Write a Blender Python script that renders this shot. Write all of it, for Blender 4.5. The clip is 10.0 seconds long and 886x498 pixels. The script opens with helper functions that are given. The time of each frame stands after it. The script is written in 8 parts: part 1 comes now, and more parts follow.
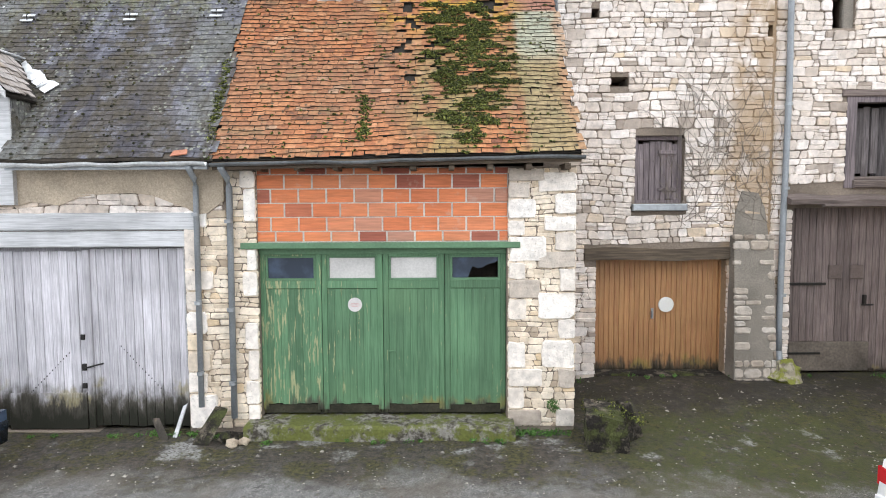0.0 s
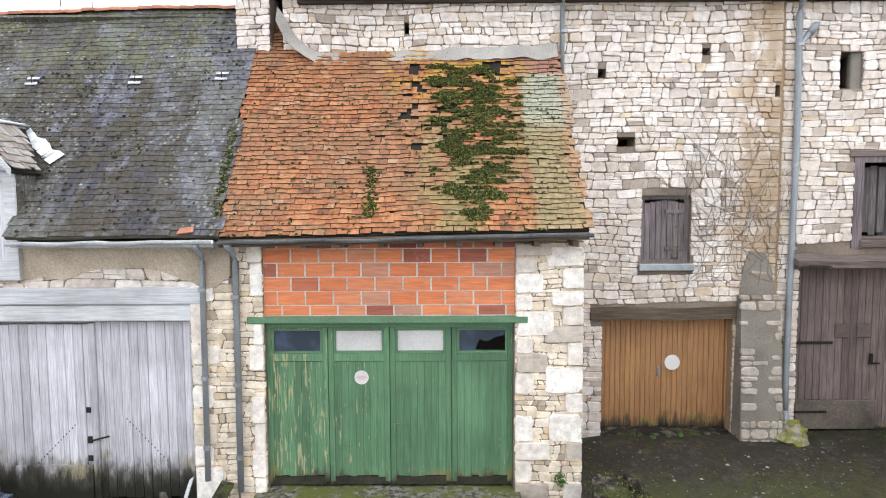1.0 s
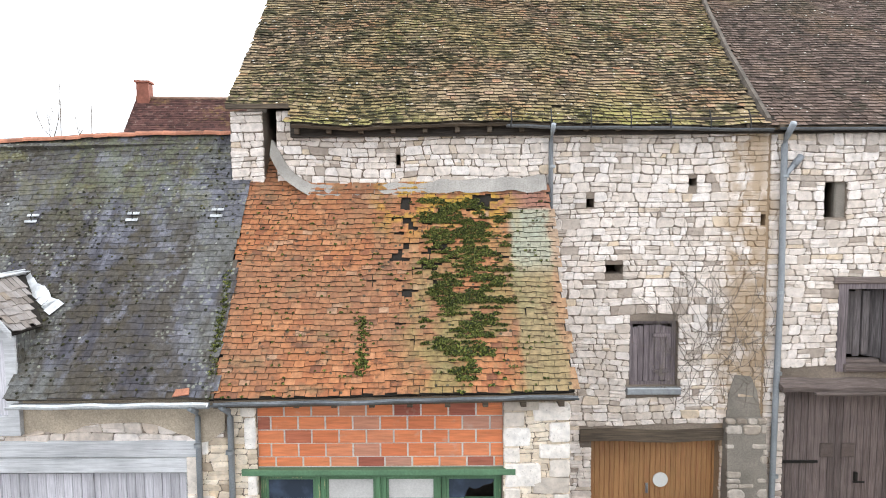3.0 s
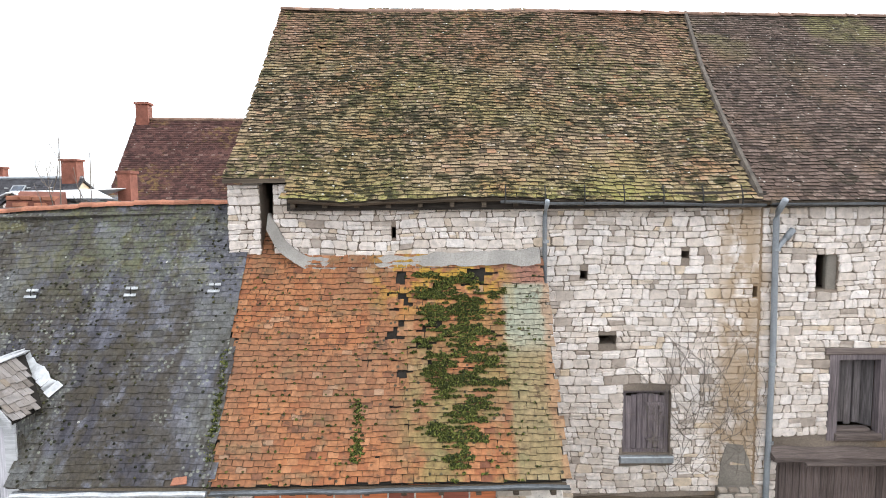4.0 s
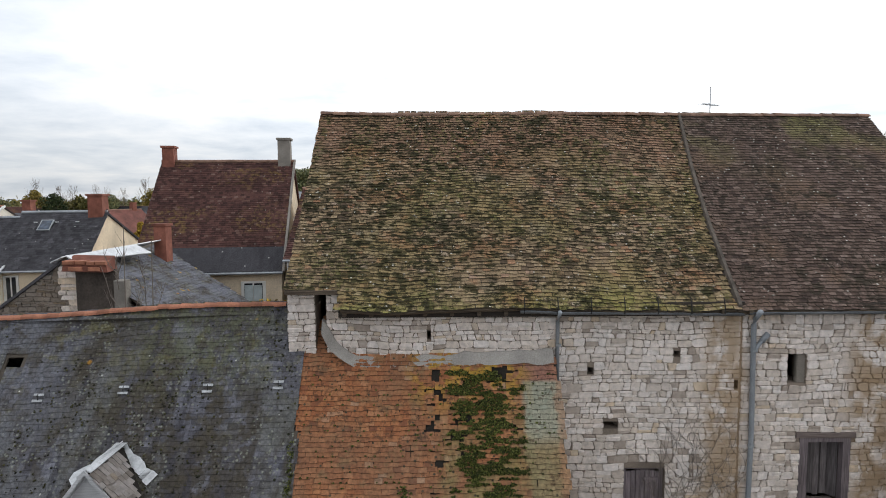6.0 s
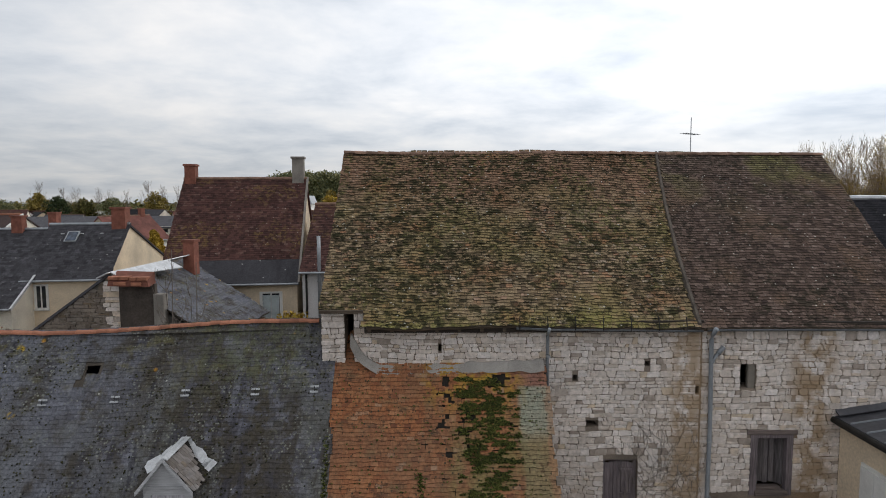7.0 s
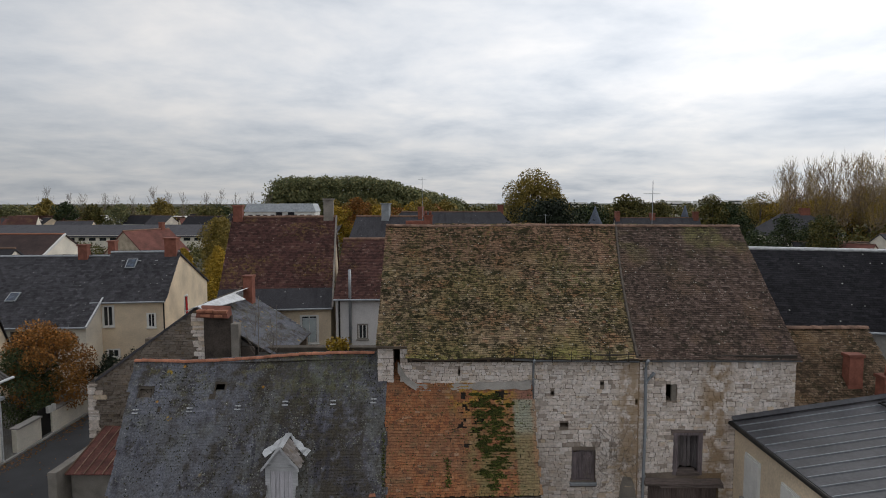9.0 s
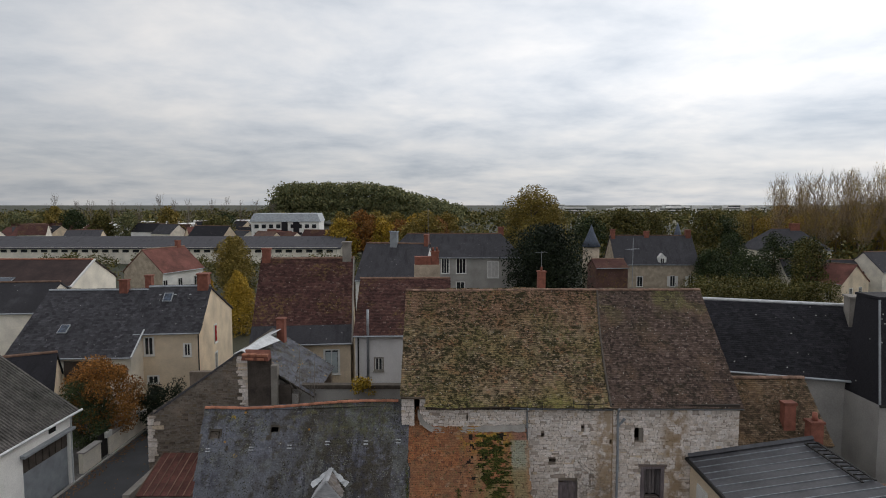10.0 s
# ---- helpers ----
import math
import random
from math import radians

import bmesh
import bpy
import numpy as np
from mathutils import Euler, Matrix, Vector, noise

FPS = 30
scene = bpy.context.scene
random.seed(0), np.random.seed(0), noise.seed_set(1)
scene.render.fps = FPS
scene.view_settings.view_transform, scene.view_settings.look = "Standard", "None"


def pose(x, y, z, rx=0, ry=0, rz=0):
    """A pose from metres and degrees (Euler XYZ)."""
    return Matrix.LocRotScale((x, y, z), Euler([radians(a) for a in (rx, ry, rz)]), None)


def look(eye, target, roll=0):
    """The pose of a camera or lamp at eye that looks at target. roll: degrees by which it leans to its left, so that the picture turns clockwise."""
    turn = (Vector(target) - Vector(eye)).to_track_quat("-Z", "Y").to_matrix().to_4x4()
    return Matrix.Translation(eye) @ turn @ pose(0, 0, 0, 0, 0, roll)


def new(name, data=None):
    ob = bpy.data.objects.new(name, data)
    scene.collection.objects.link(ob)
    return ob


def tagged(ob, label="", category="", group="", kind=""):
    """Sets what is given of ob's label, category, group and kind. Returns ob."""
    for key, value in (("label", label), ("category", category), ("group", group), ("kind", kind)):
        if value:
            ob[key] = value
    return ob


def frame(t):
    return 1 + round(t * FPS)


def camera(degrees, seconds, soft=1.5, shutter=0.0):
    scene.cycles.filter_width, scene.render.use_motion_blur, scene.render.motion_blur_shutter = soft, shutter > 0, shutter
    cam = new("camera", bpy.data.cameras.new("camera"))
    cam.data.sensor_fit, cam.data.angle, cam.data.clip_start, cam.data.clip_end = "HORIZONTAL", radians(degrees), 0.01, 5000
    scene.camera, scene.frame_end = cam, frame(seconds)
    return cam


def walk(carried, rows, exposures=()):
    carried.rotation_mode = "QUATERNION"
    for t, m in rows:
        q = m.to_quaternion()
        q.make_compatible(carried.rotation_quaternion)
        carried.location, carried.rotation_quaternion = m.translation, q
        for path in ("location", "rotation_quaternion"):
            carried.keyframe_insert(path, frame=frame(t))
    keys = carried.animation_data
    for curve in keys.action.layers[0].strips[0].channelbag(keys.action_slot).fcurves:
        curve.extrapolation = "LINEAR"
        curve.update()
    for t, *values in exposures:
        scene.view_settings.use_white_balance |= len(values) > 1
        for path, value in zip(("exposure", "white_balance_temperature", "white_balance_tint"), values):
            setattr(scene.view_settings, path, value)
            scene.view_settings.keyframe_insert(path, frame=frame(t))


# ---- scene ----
cam = camera(73.7, 10.0, soft=1.0)
PATH = [
    (0, (0.227, -0.996, 3.383), (0.212, 1.0, 3.243), -0.3),
    (0.5, (0.167, -0.967, 3.938), (0.151, 1.028, 3.796), -0.3),
    (1, (0.127, -0.885, 4.498), (0.112, 1.109, 4.353), -0.3),
    (1.5, (0.226, -0.891, 5.087), (0.21, 1.104, 4.942), -0.3),
    (2, (0.176, -0.9, 5.667), (0.162, 1.094, 5.523), -0.3),
    (2.5, (0.233, -0.921, 6.232), (0.216, 1.073, 6.084), -0.4),
    (4, (0.438, -0.918, 8.252), (0.416, 1.075, 8.086), -0.5),
    (4.5, (0.293, -0.881, 8.936), (0.276, 1.112, 8.761), -0.5),
    (5, (0.181, -1.113, 9.554), (0.158, 0.879, 9.376), -0.6),
    (5.5, (0.02, -1.777, 10.074), (-0.001, 0.215, 9.898), -0.6),
    (6, (-0.135, -2.633, 10.599), (-0.155, -0.641, 10.427), -0.5),
    (7.5, (-0.45, -6.416, 11.853), (-0.467, -4.423, 11.69), -0.3),
    (8, (-0.59, -7.861, 12.272), (-0.604, -5.868, 12.111), -0.3),
    (8.5, (-0.803, -9.685, 12.679), (-0.816, -7.692, 12.521), -0.2),
    (9, (-1.056, -11.706, 13.988), (-1.067, -9.712, 13.829), -0.1),
    (9.5, (-1.281, -14.051, 15.732), (-1.293, -12.057, 15.576), 0.0),
    (10, (-1.541, -16.696, 17.527), (-1.553, -14.702, 17.372), 0.0),
]
EXPOSURES = [(0.0, 1.6, 6500, 10), (2.5, 1.5, 6500, 10), (4.0, 1.3, 6500, 10), (4.5, 1.0, 6500, 10), (5.0, 0.68, 6500, 10), (5.5, 0.38, 6500, 10), (6.0, 0.10, 6500, 10), (7.5, -0.46, 6600, 11), (10.0, -0.58, 6600, 11)]
walk(cam, [(t, look(eye, target, roll)) for t, eye, target, roll in PATH], EXPOSURES)

# ---- sky and light ----
world = bpy.data.worlds.new("overcast_sky")
scene.world = world
world.use_nodes = True
wn, wl = world.node_tree.nodes, world.node_tree.links
wn.clear()
w_out = wn.new("ShaderNodeOutputWorld")
w_bg = wn.new("ShaderNodeBackground")
w_sky = wn.new("ShaderNodeTexSky")
w_sky.sky_type, w_sky.sun_disc = "NISHITA", False
w_sky.sun_elevation, w_sky.sun_rotation = radians(32), radians(70)
w_co = wn.new("ShaderNodeTexCoord")
w_sep = wn.new("ShaderNodeSeparateXYZ")
wl.new(w_co.outputs["Generated"], w_sep.inputs[0])


def wmath(op, a, b=None, c=None):
    n = wn.new("ShaderNodeMath")
    n.operation = op
    for i, v in enumerate((a, b, c)):
        if v is None:
            continue
        if isinstance(v, (int, float)):
            n.inputs[i].default_value = v
        else:
            wl.new(v, n.inputs[i])
    return n.outputs[0]


# the cloud sheet lies on a plane overhead, so that it closes up towards the horizon
w_h = wmath("ADD", wmath("MAXIMUM", w_sep.outputs["Z"], 0.0), 0.15)
w_comb = wn.new("ShaderNodeCombineXYZ")
wl.new(wmath("DIVIDE", w_sep.outputs["X"], w_h), w_comb.inputs[0])
wl.new(wmath("DIVIDE", w_sep.outputs["Y"], w_h), w_comb.inputs[1])
w_noise = wn.new("ShaderNodeTexNoise")
w_noise.inputs["Scale"].default_value, w_noise.inputs["Detail"].default_value = 1.15, 10.0
w_noise.inputs["Roughness"].default_value, w_noise.inputs["Distortion"].default_value = 0.58, 0.15
wl.new(w_comb.outputs[0], w_noise.inputs["Vector"])
w_ramp = wn.new("ShaderNodeValToRGB")
w_ramp.color_ramp.elements[0].position, w_ramp.color_ramp.elements[0].color = 0.30, (0.57, 0.635, 0.72, 1)
w_ramp.color_ramp.elements[1].position, w_ramp.color_ramp.elements[1].color = 0.66, (1.0, 1.0, 1.0, 1)
w_mid = w_ramp.color_ramp.elements.new(0.48)
w_mid.color = (0.79, 0.832, 0.885, 1)
wl.new(w_noise.outputs["Fac"], w_ramp.inputs[0])
# the veiled sun stands to the side: the sheet is brighter round it
w_dot = wn.new("ShaderNodeVectorMath")
w_dot.operation = "DOT_PRODUCT"
wl.new(w_co.outputs["Generated"], w_dot.inputs[0])
SUN_WAY = Vector((0.62, 0.66, 0.42)).normalized()
w_dot.inputs[1].default_value = SUN_WAY
w_glow = wmath("ADD", wmath("MULTIPLY", wmath("POWER", wmath("MULTIPLY_ADD", w_dot.outputs["Value"], 0.5, 0.5), 4.0), 0.72), 0.86)
w_mul = wn.new("ShaderNodeVectorMath")
w_mul.operation = "SCALE"
# thicker and greyer low down
w_low = wn.new("ShaderNodeMapRange")
w_low.interpolation_type = "SMOOTHSTEP"
wl.new(w_sep.outputs["Z"], w_low.inputs[0])
w_low.inputs[1].default_value, w_low.inputs[2].default_value = 0.0, 0.22
w_low.inputs[3].default_value, w_low.inputs[4].default_value = 0.70, 1.0
w_glow = wmath("MULTIPLY", w_glow, w_low.outputs[0])
wl.new(w_ramp.outputs[0], w_mul.inputs[0])
wl.new(w_glow, w_mul.inputs["Scale"])
w_dim = wn.new("ShaderNodeVectorMath")
w_dim.operation = "SCALE"
wl.new(w_sky.outputs[0], w_dim.inputs[0])
w_dim.inputs["Scale"].default_value = 0.008
w_add = wn.new("ShaderNodeVectorMath")
wl.new(w_mul.outputs[0], w_add.inputs[0])
wl.new(w_dim.outputs[0], w_add.inputs[1])
wl.new(w_add.outputs[0], w_bg.inputs[0])
w_bg.inputs[1].default_value = 1.1
wl.new(w_bg.outputs[0], w_out.inputs[0])

sun = new("sun", bpy.data.lights.new("sun", "SUN"))
sun.data.energy, sun.data.angle, sun.data.color = 0.7, radians(25), (1.0, 0.96, 0.90)
sun.matrix_world = look(tuple(SUN_WAY * 60), (0, 0, 0))


# ---- materials ----
class Mat:
    """A node material with short calls for the usual pieces."""

    def __init__(self, name, rough=0.85, metal=0.0, spec=0.4):
        self.m = bpy.data.materials.new(name)
        self.m.use_nodes = True
        self.n, self.l = self.m.node_tree.nodes, self.m.node_tree.links
        self.p = self.n["Principled BSDF"]
        self.p.inputs["Roughness"].default_value = rough
        self.p.inputs["Metallic"].default_value = metal
        self.p.inputs["Specular IOR Level"].default_value = spec
        self.geo = self.n.new("ShaderNodeNewGeometry")
        self.pos = self.geo.outputs["Position"]

    def put(self, sock, v):
        if isinstance(v, (int, float)):
            sock.default_value = v
        elif isinstance(v, tuple):
            sock.default_value = (*v, 1) if len(v) == 3 and sock.type == "RGBA" else v
        else:
            self.l.new(v, sock)

    def math(self, op, a, b=0.0, clamp=False):
        n = self.n.new("ShaderNodeMath")
        n.operation, n.use_clamp = op, clamp
        self.put(n.inputs[0], a), self.put(n.inputs[1], b)
        return n.outputs[0]

    def stretch(self, sx, sy, sz):
        n = self.n.new("ShaderNodeVectorMath")
        n.operation = "MULTIPLY"
        self.put(n.inputs[0], self.pos)
        n.inputs[1].default_value = (sx, sy, sz)
        return n.outputs[0]

    def axis(self, i):
        n = self.n.new("ShaderNodeSeparateXYZ")
        self.put(n.inputs[0], self.pos)
        return n.outputs[i]

    def noise(self, scale, detail=4.0, rough=0.55, vec=None, distort=0.0):
        n = self.n.new("ShaderNodeTexNoise")
        n.inputs["Scale"].default_value, n.inputs["Detail"].default_value = scale, detail
        n.inputs["Roughness"].default_value, n.inputs["Distortion"].default_value = rough, distort
        self.put(n.inputs["Vector"], vec or self.pos)
        return n.outputs["Fac"]

    def cells(self, scale, vec=None):
        n = self.n.new("ShaderNodeTexVoronoi")
        n.inputs["Scale"].default_value = scale
        self.put(n.inputs["Vector"], vec or self.pos)
        return n.outputs["Distance"]

    def step(self, v, lo, hi):
        n = self.n.new("ShaderNodeMapRange")
        n.interpolation_type = "SMOOTHSTEP"
        self.put(n.inputs[0], v)
        n.inputs[1].default_value, n.inputs[2].default_value = lo, hi
        return n.outputs[0]

    def band(self, v, lo, hi, soft):
        return self.math("MULTIPLY", self.step(v, lo - soft, lo + soft), self.step(v, hi + soft, hi - soft))

    def mix(self, f, a, b, mode="MIX"):
        n = self.n.new("ShaderNodeMix")
        n.data_type, n.blend_type = "RGBA", mode
        self.put(n.inputs[0], f), self.put(n.inputs[6], a), self.put(n.inputs[7], b)
        return n.outputs[2]

    def random(self):
        """One number for each piece, whether it is an object of its own or an island of a joined mesh."""
        oi = self.n.new("ShaderNodeObjectInfo")
        return self.math("FRACT", self.math("ADD", oi.outputs["Random"], self.geo.outputs["Random Per Island"]))

    def ramp(self, v, *stops):
        n = self.n.new("ShaderNodeValToRGB")
        el = n.color_ramp.elements
        while len(el) < len(stops):
            el.new(0.5)
        for e, (p, c) in zip(el, stops):
            e.position, e.color = p, (*c, 1)
        self.put(n.inputs[0], v)
        return n.outputs[0]

    def grey(self, v, lo, hi, even=False):
        """A brightness factor; even: v is spread evenly from 0 to 1, else it is a noise that keeps to the middle."""
        a, b = (0.0, 1.0) if even else (0.28, 0.72)
        return self.ramp(v, (a, (lo, lo, lo)), (b, (hi, hi, hi)))

    def bump(self, h, strength=0.4, dist=0.01):
        n = self.n.new("ShaderNodeBump")
        n.inputs["Strength"].default_value, n.inputs["Distance"].default_value = strength, dist
        self.put(n.inputs["Height"], h)
        self.l.new(n.outputs[0], self.p.inputs["Normal"])

    def done(self, colour):
        self.put(self.p.inputs["Base Color"], colour)
        return self.m


def plain(name, c, rough=0.8, metal=0.0, var=0.18, scale=3.0, fine=40.0, bump=0.25, dist=0.006, pieces=0.0):
    """Two-scale surface: large soft stains, fine grain and, if asked, a change from piece to piece."""
    k = Mat(name, rough, metal)
    big, small = k.noise(scale, 5), k.noise(fine, 3)
    col = k.mix(1.0, c, k.grey(big, 1 - 1.6 * var, 1 + 1.6 * var), "MULTIPLY")
    col = k.mix(1.0, col, k.grey(small, 1 - var, 1 + var), "MULTIPLY")
    if pieces:
        col = k.mix(1.0, col, k.grey(k.random(), 1 - pieces, 1 + pieces, True), "MULTIPLY")
    k.bump(small, bump, dist)
    return k.done(col)


def limestone(name, tint=(1, 1, 1), ochre=0.0):
    k = Mat(name, 0.9)
    r = k.random()
    col = k.ramp(r, (0.0, (0.42, 0.36, 0.31)), (0.14, (0.72, 0.65, 0.585)), (0.5, (0.86, 0.80, 0.75)), (0.82, (0.90, 0.86, 0.83)), (0.93, (0.72, 0.64, 0.57)), (1.0, (0.74, 0.62, 0.47)))
    col = k.mix(1.0, col, (*tint, 1), "MULTIPLY")
    col = k.mix(1.0, col, k.grey(k.noise(9, 5), 0.74, 1.16), "MULTIPLY")
    col = k.mix(k.math("MULTIPLY", k.step(k.noise(28, 4, 0.7), 0.58, 0.68), 0.5), col, (0.36, 0.31, 0.26))
    col = k.mix(1.0, col, k.grey(k.noise(0.8, 5), 0.86, 1.12), "MULTIPLY")
    col = k.mix(k.math("MULTIPLY", k.step(k.noise(0.55, 5), 0.52, 0.68), 0.26), col, (0.46, 0.37, 0.29))
    x, z = k.axis(0), k.axis(2)
    # old render and rust-brown wash down the joint of the two barns, and round the loft
    wob = k.math("ADD", x, k.math("MULTIPLY", k.noise(0.9, 4), 0.8))
    wash = k.math("MULTIPLY", k.band(wob, 5.75, 6.55, 0.18), k.step(k.noise(2.6, 5), 0.34, 0.54))
    wash2 = k.math("MULTIPLY", k.band(wob, 8.95, 9.9, 0.25), k.step(k.noise(2.2, 5), 0.40, 0.56))
    if ochre:
        col = k.mix(k.math("MULTIPLY", wash, 0.85), col, (0.42, 0.30, 0.19))
        col = k.mix(k.math("MULTIPLY", wash2, 0.8), col, (0.36, 0.24, 0.13))
    # grime near the soil and under lichens
    col = k.mix(k.math("MULTIPLY", k.step(k.noise(14, 4, 0.7), 0.60, 0.74), 0.35), col, (0.24, 0.21, 0.17))
    k.bump(k.noise(28, 5, 0.65), 0.7, 0.02)
    return k.done(col)


def mortar(name, c=(0.40, 0.35, 0.29), wash=False):
    k = Mat(name, 0.95)
    col = k.mix(1.0, c, k.grey(k.noise(1.3, 5), 0.72, 1.25), "MULTIPLY")
    if wash:
        wob = k.math("ADD", k.axis(0), k.math("MULTIPLY", k.noise(0.9, 4), 0.8))
        col = k.mix(k.math("MULTIPLY", k.band(wob, 5.65, 6.65, 0.2), 0.8), col, (0.36, 0.25, 0.15))
        col = k.mix(k.math("MULTIPLY", k.band(wob, 8.95, 9.9, 0.25), 0.75), col, (0.30, 0.20, 0.11))
    col = k.mix(1.0, col, k.grey(k.noise(45, 3), 0.75, 1.2), "MULTIPLY")
    k.bump(k.noise(60, 4), 0.6, 0.01)
    return k.done(col)


def orange_tiles():
    k = Mat("weathered_orange_tile", 0.85)
    r = k.random()
    col = k.ramp(r, (0.0, (0.17, 0.064, 0.034)), (0.10, (0.295, 0.106, 0.044)), (0.5, (0.350, 0.136, 0.055)), (0.9, (0.395, 0.170, 0.074)), (0.97, (0.42, 0.20, 0.10)), (1.0, (0.44, 0.28, 0.18)))
    x, z = k.axis(0), k.axis(2)
    big = k.noise(0.8, 5)
    # grey-brown weathering, pale green algae on the strip of newer tiles, yellow lichen near the top
    col = k.mix(k.math("MULTIPLY", k.step(big, 0.42, 0.64), 0.55), col, (0.205, 0.112, 0.064))
    col = k.mix(k.math("MULTIPLY", k.step(k.noise(3.2, 5, 0.65), 0.54, 0.66), 0.5), col, (0.20, 0.14, 0.07))
    xr = k.math("ADD", x, k.math("MULTIPLY", k.math("SUBTRACT", k.noise(1.5, 3), 0.5), 0.5))
    right = k.step(xr, 1.30, 1.44)
    lowgreen = k.mix(k.math("MULTIPLY", k.noise(2.4, 4), 0.9), (0.27, 0.22, 0.12), (0.20, 0.21, 0.10))
    pale = k.mix(k.noise(5, 3), (0.26, 0.33, 0.25), (0.36, 0.42, 0.34))
    rightcol = k.mix(k.step(z, 5.6, 6.0), lowgreen, pale)
    rightcol = k.mix(k.step(z, 6.72, 6.80), rightcol, (0.30, 0.15, 0.12))
    edge = k.step(xr, 1.98, 2.06)
    rightcol = k.mix(k.math("MULTIPLY", edge, 0.55), rightcol, (0.38, 0.20, 0.12))
    rightcol = k.mix(0.22, rightcol, col)
    col = k.mix(k.math("MULTIPLY", right, 0.92), col, rightcol)
    olive = k.math("MULTIPLY", k.band(xr, -0.3, 1.40, 0.3), k.step(k.noise(1.7, 4), 0.36, 0.56))
    olive = k.math("MULTIPLY", olive, k.step(z, 6.9, 5.4))
    col = k.mix(k.math("MULTIPLY", olive, 0.65), col, (0.22, 0.20, 0.075))
    yel = k.math("MULTIPLY", k.step(z, 6.0, 7.0), k.step(k.noise(3.4, 4), 0.46, 0.58))
    yel = k.math("MULTIPLY", yel, k.band(x, -0.9, 1.45, 0.35))
    col = k.mix(k.math("MULTIPLY", yel, 0.85), col, (0.43, 0.26, 0.035))
    soot = k.math("MULTIPLY", k.step(k.noise(9, 4, 0.65), 0.54, 0.62), k.step(k.noise(0.9, 4), 0.40, 0.58))
    col = k.mix(k.math("MULTIPLY", soot, 0.7), col, (0.085, 0.045, 0.024))
    spots = k.step(k.cells(6.5), 0.20, 0.12)
    col = k.mix(k.math("MULTIPLY", spots, k.step(k.noise(1.1, 2), 0.38, 0.52)), col, (0.06, 0.050, 0.030))
    col = k.mix(1.0, col, k.grey(k.noise(16, 4), 0.62, 1.25), "MULTIPLY")
    k.bump(k.noise(50, 4, 0.65), 0.5, 0.008)
    return k.done(col)


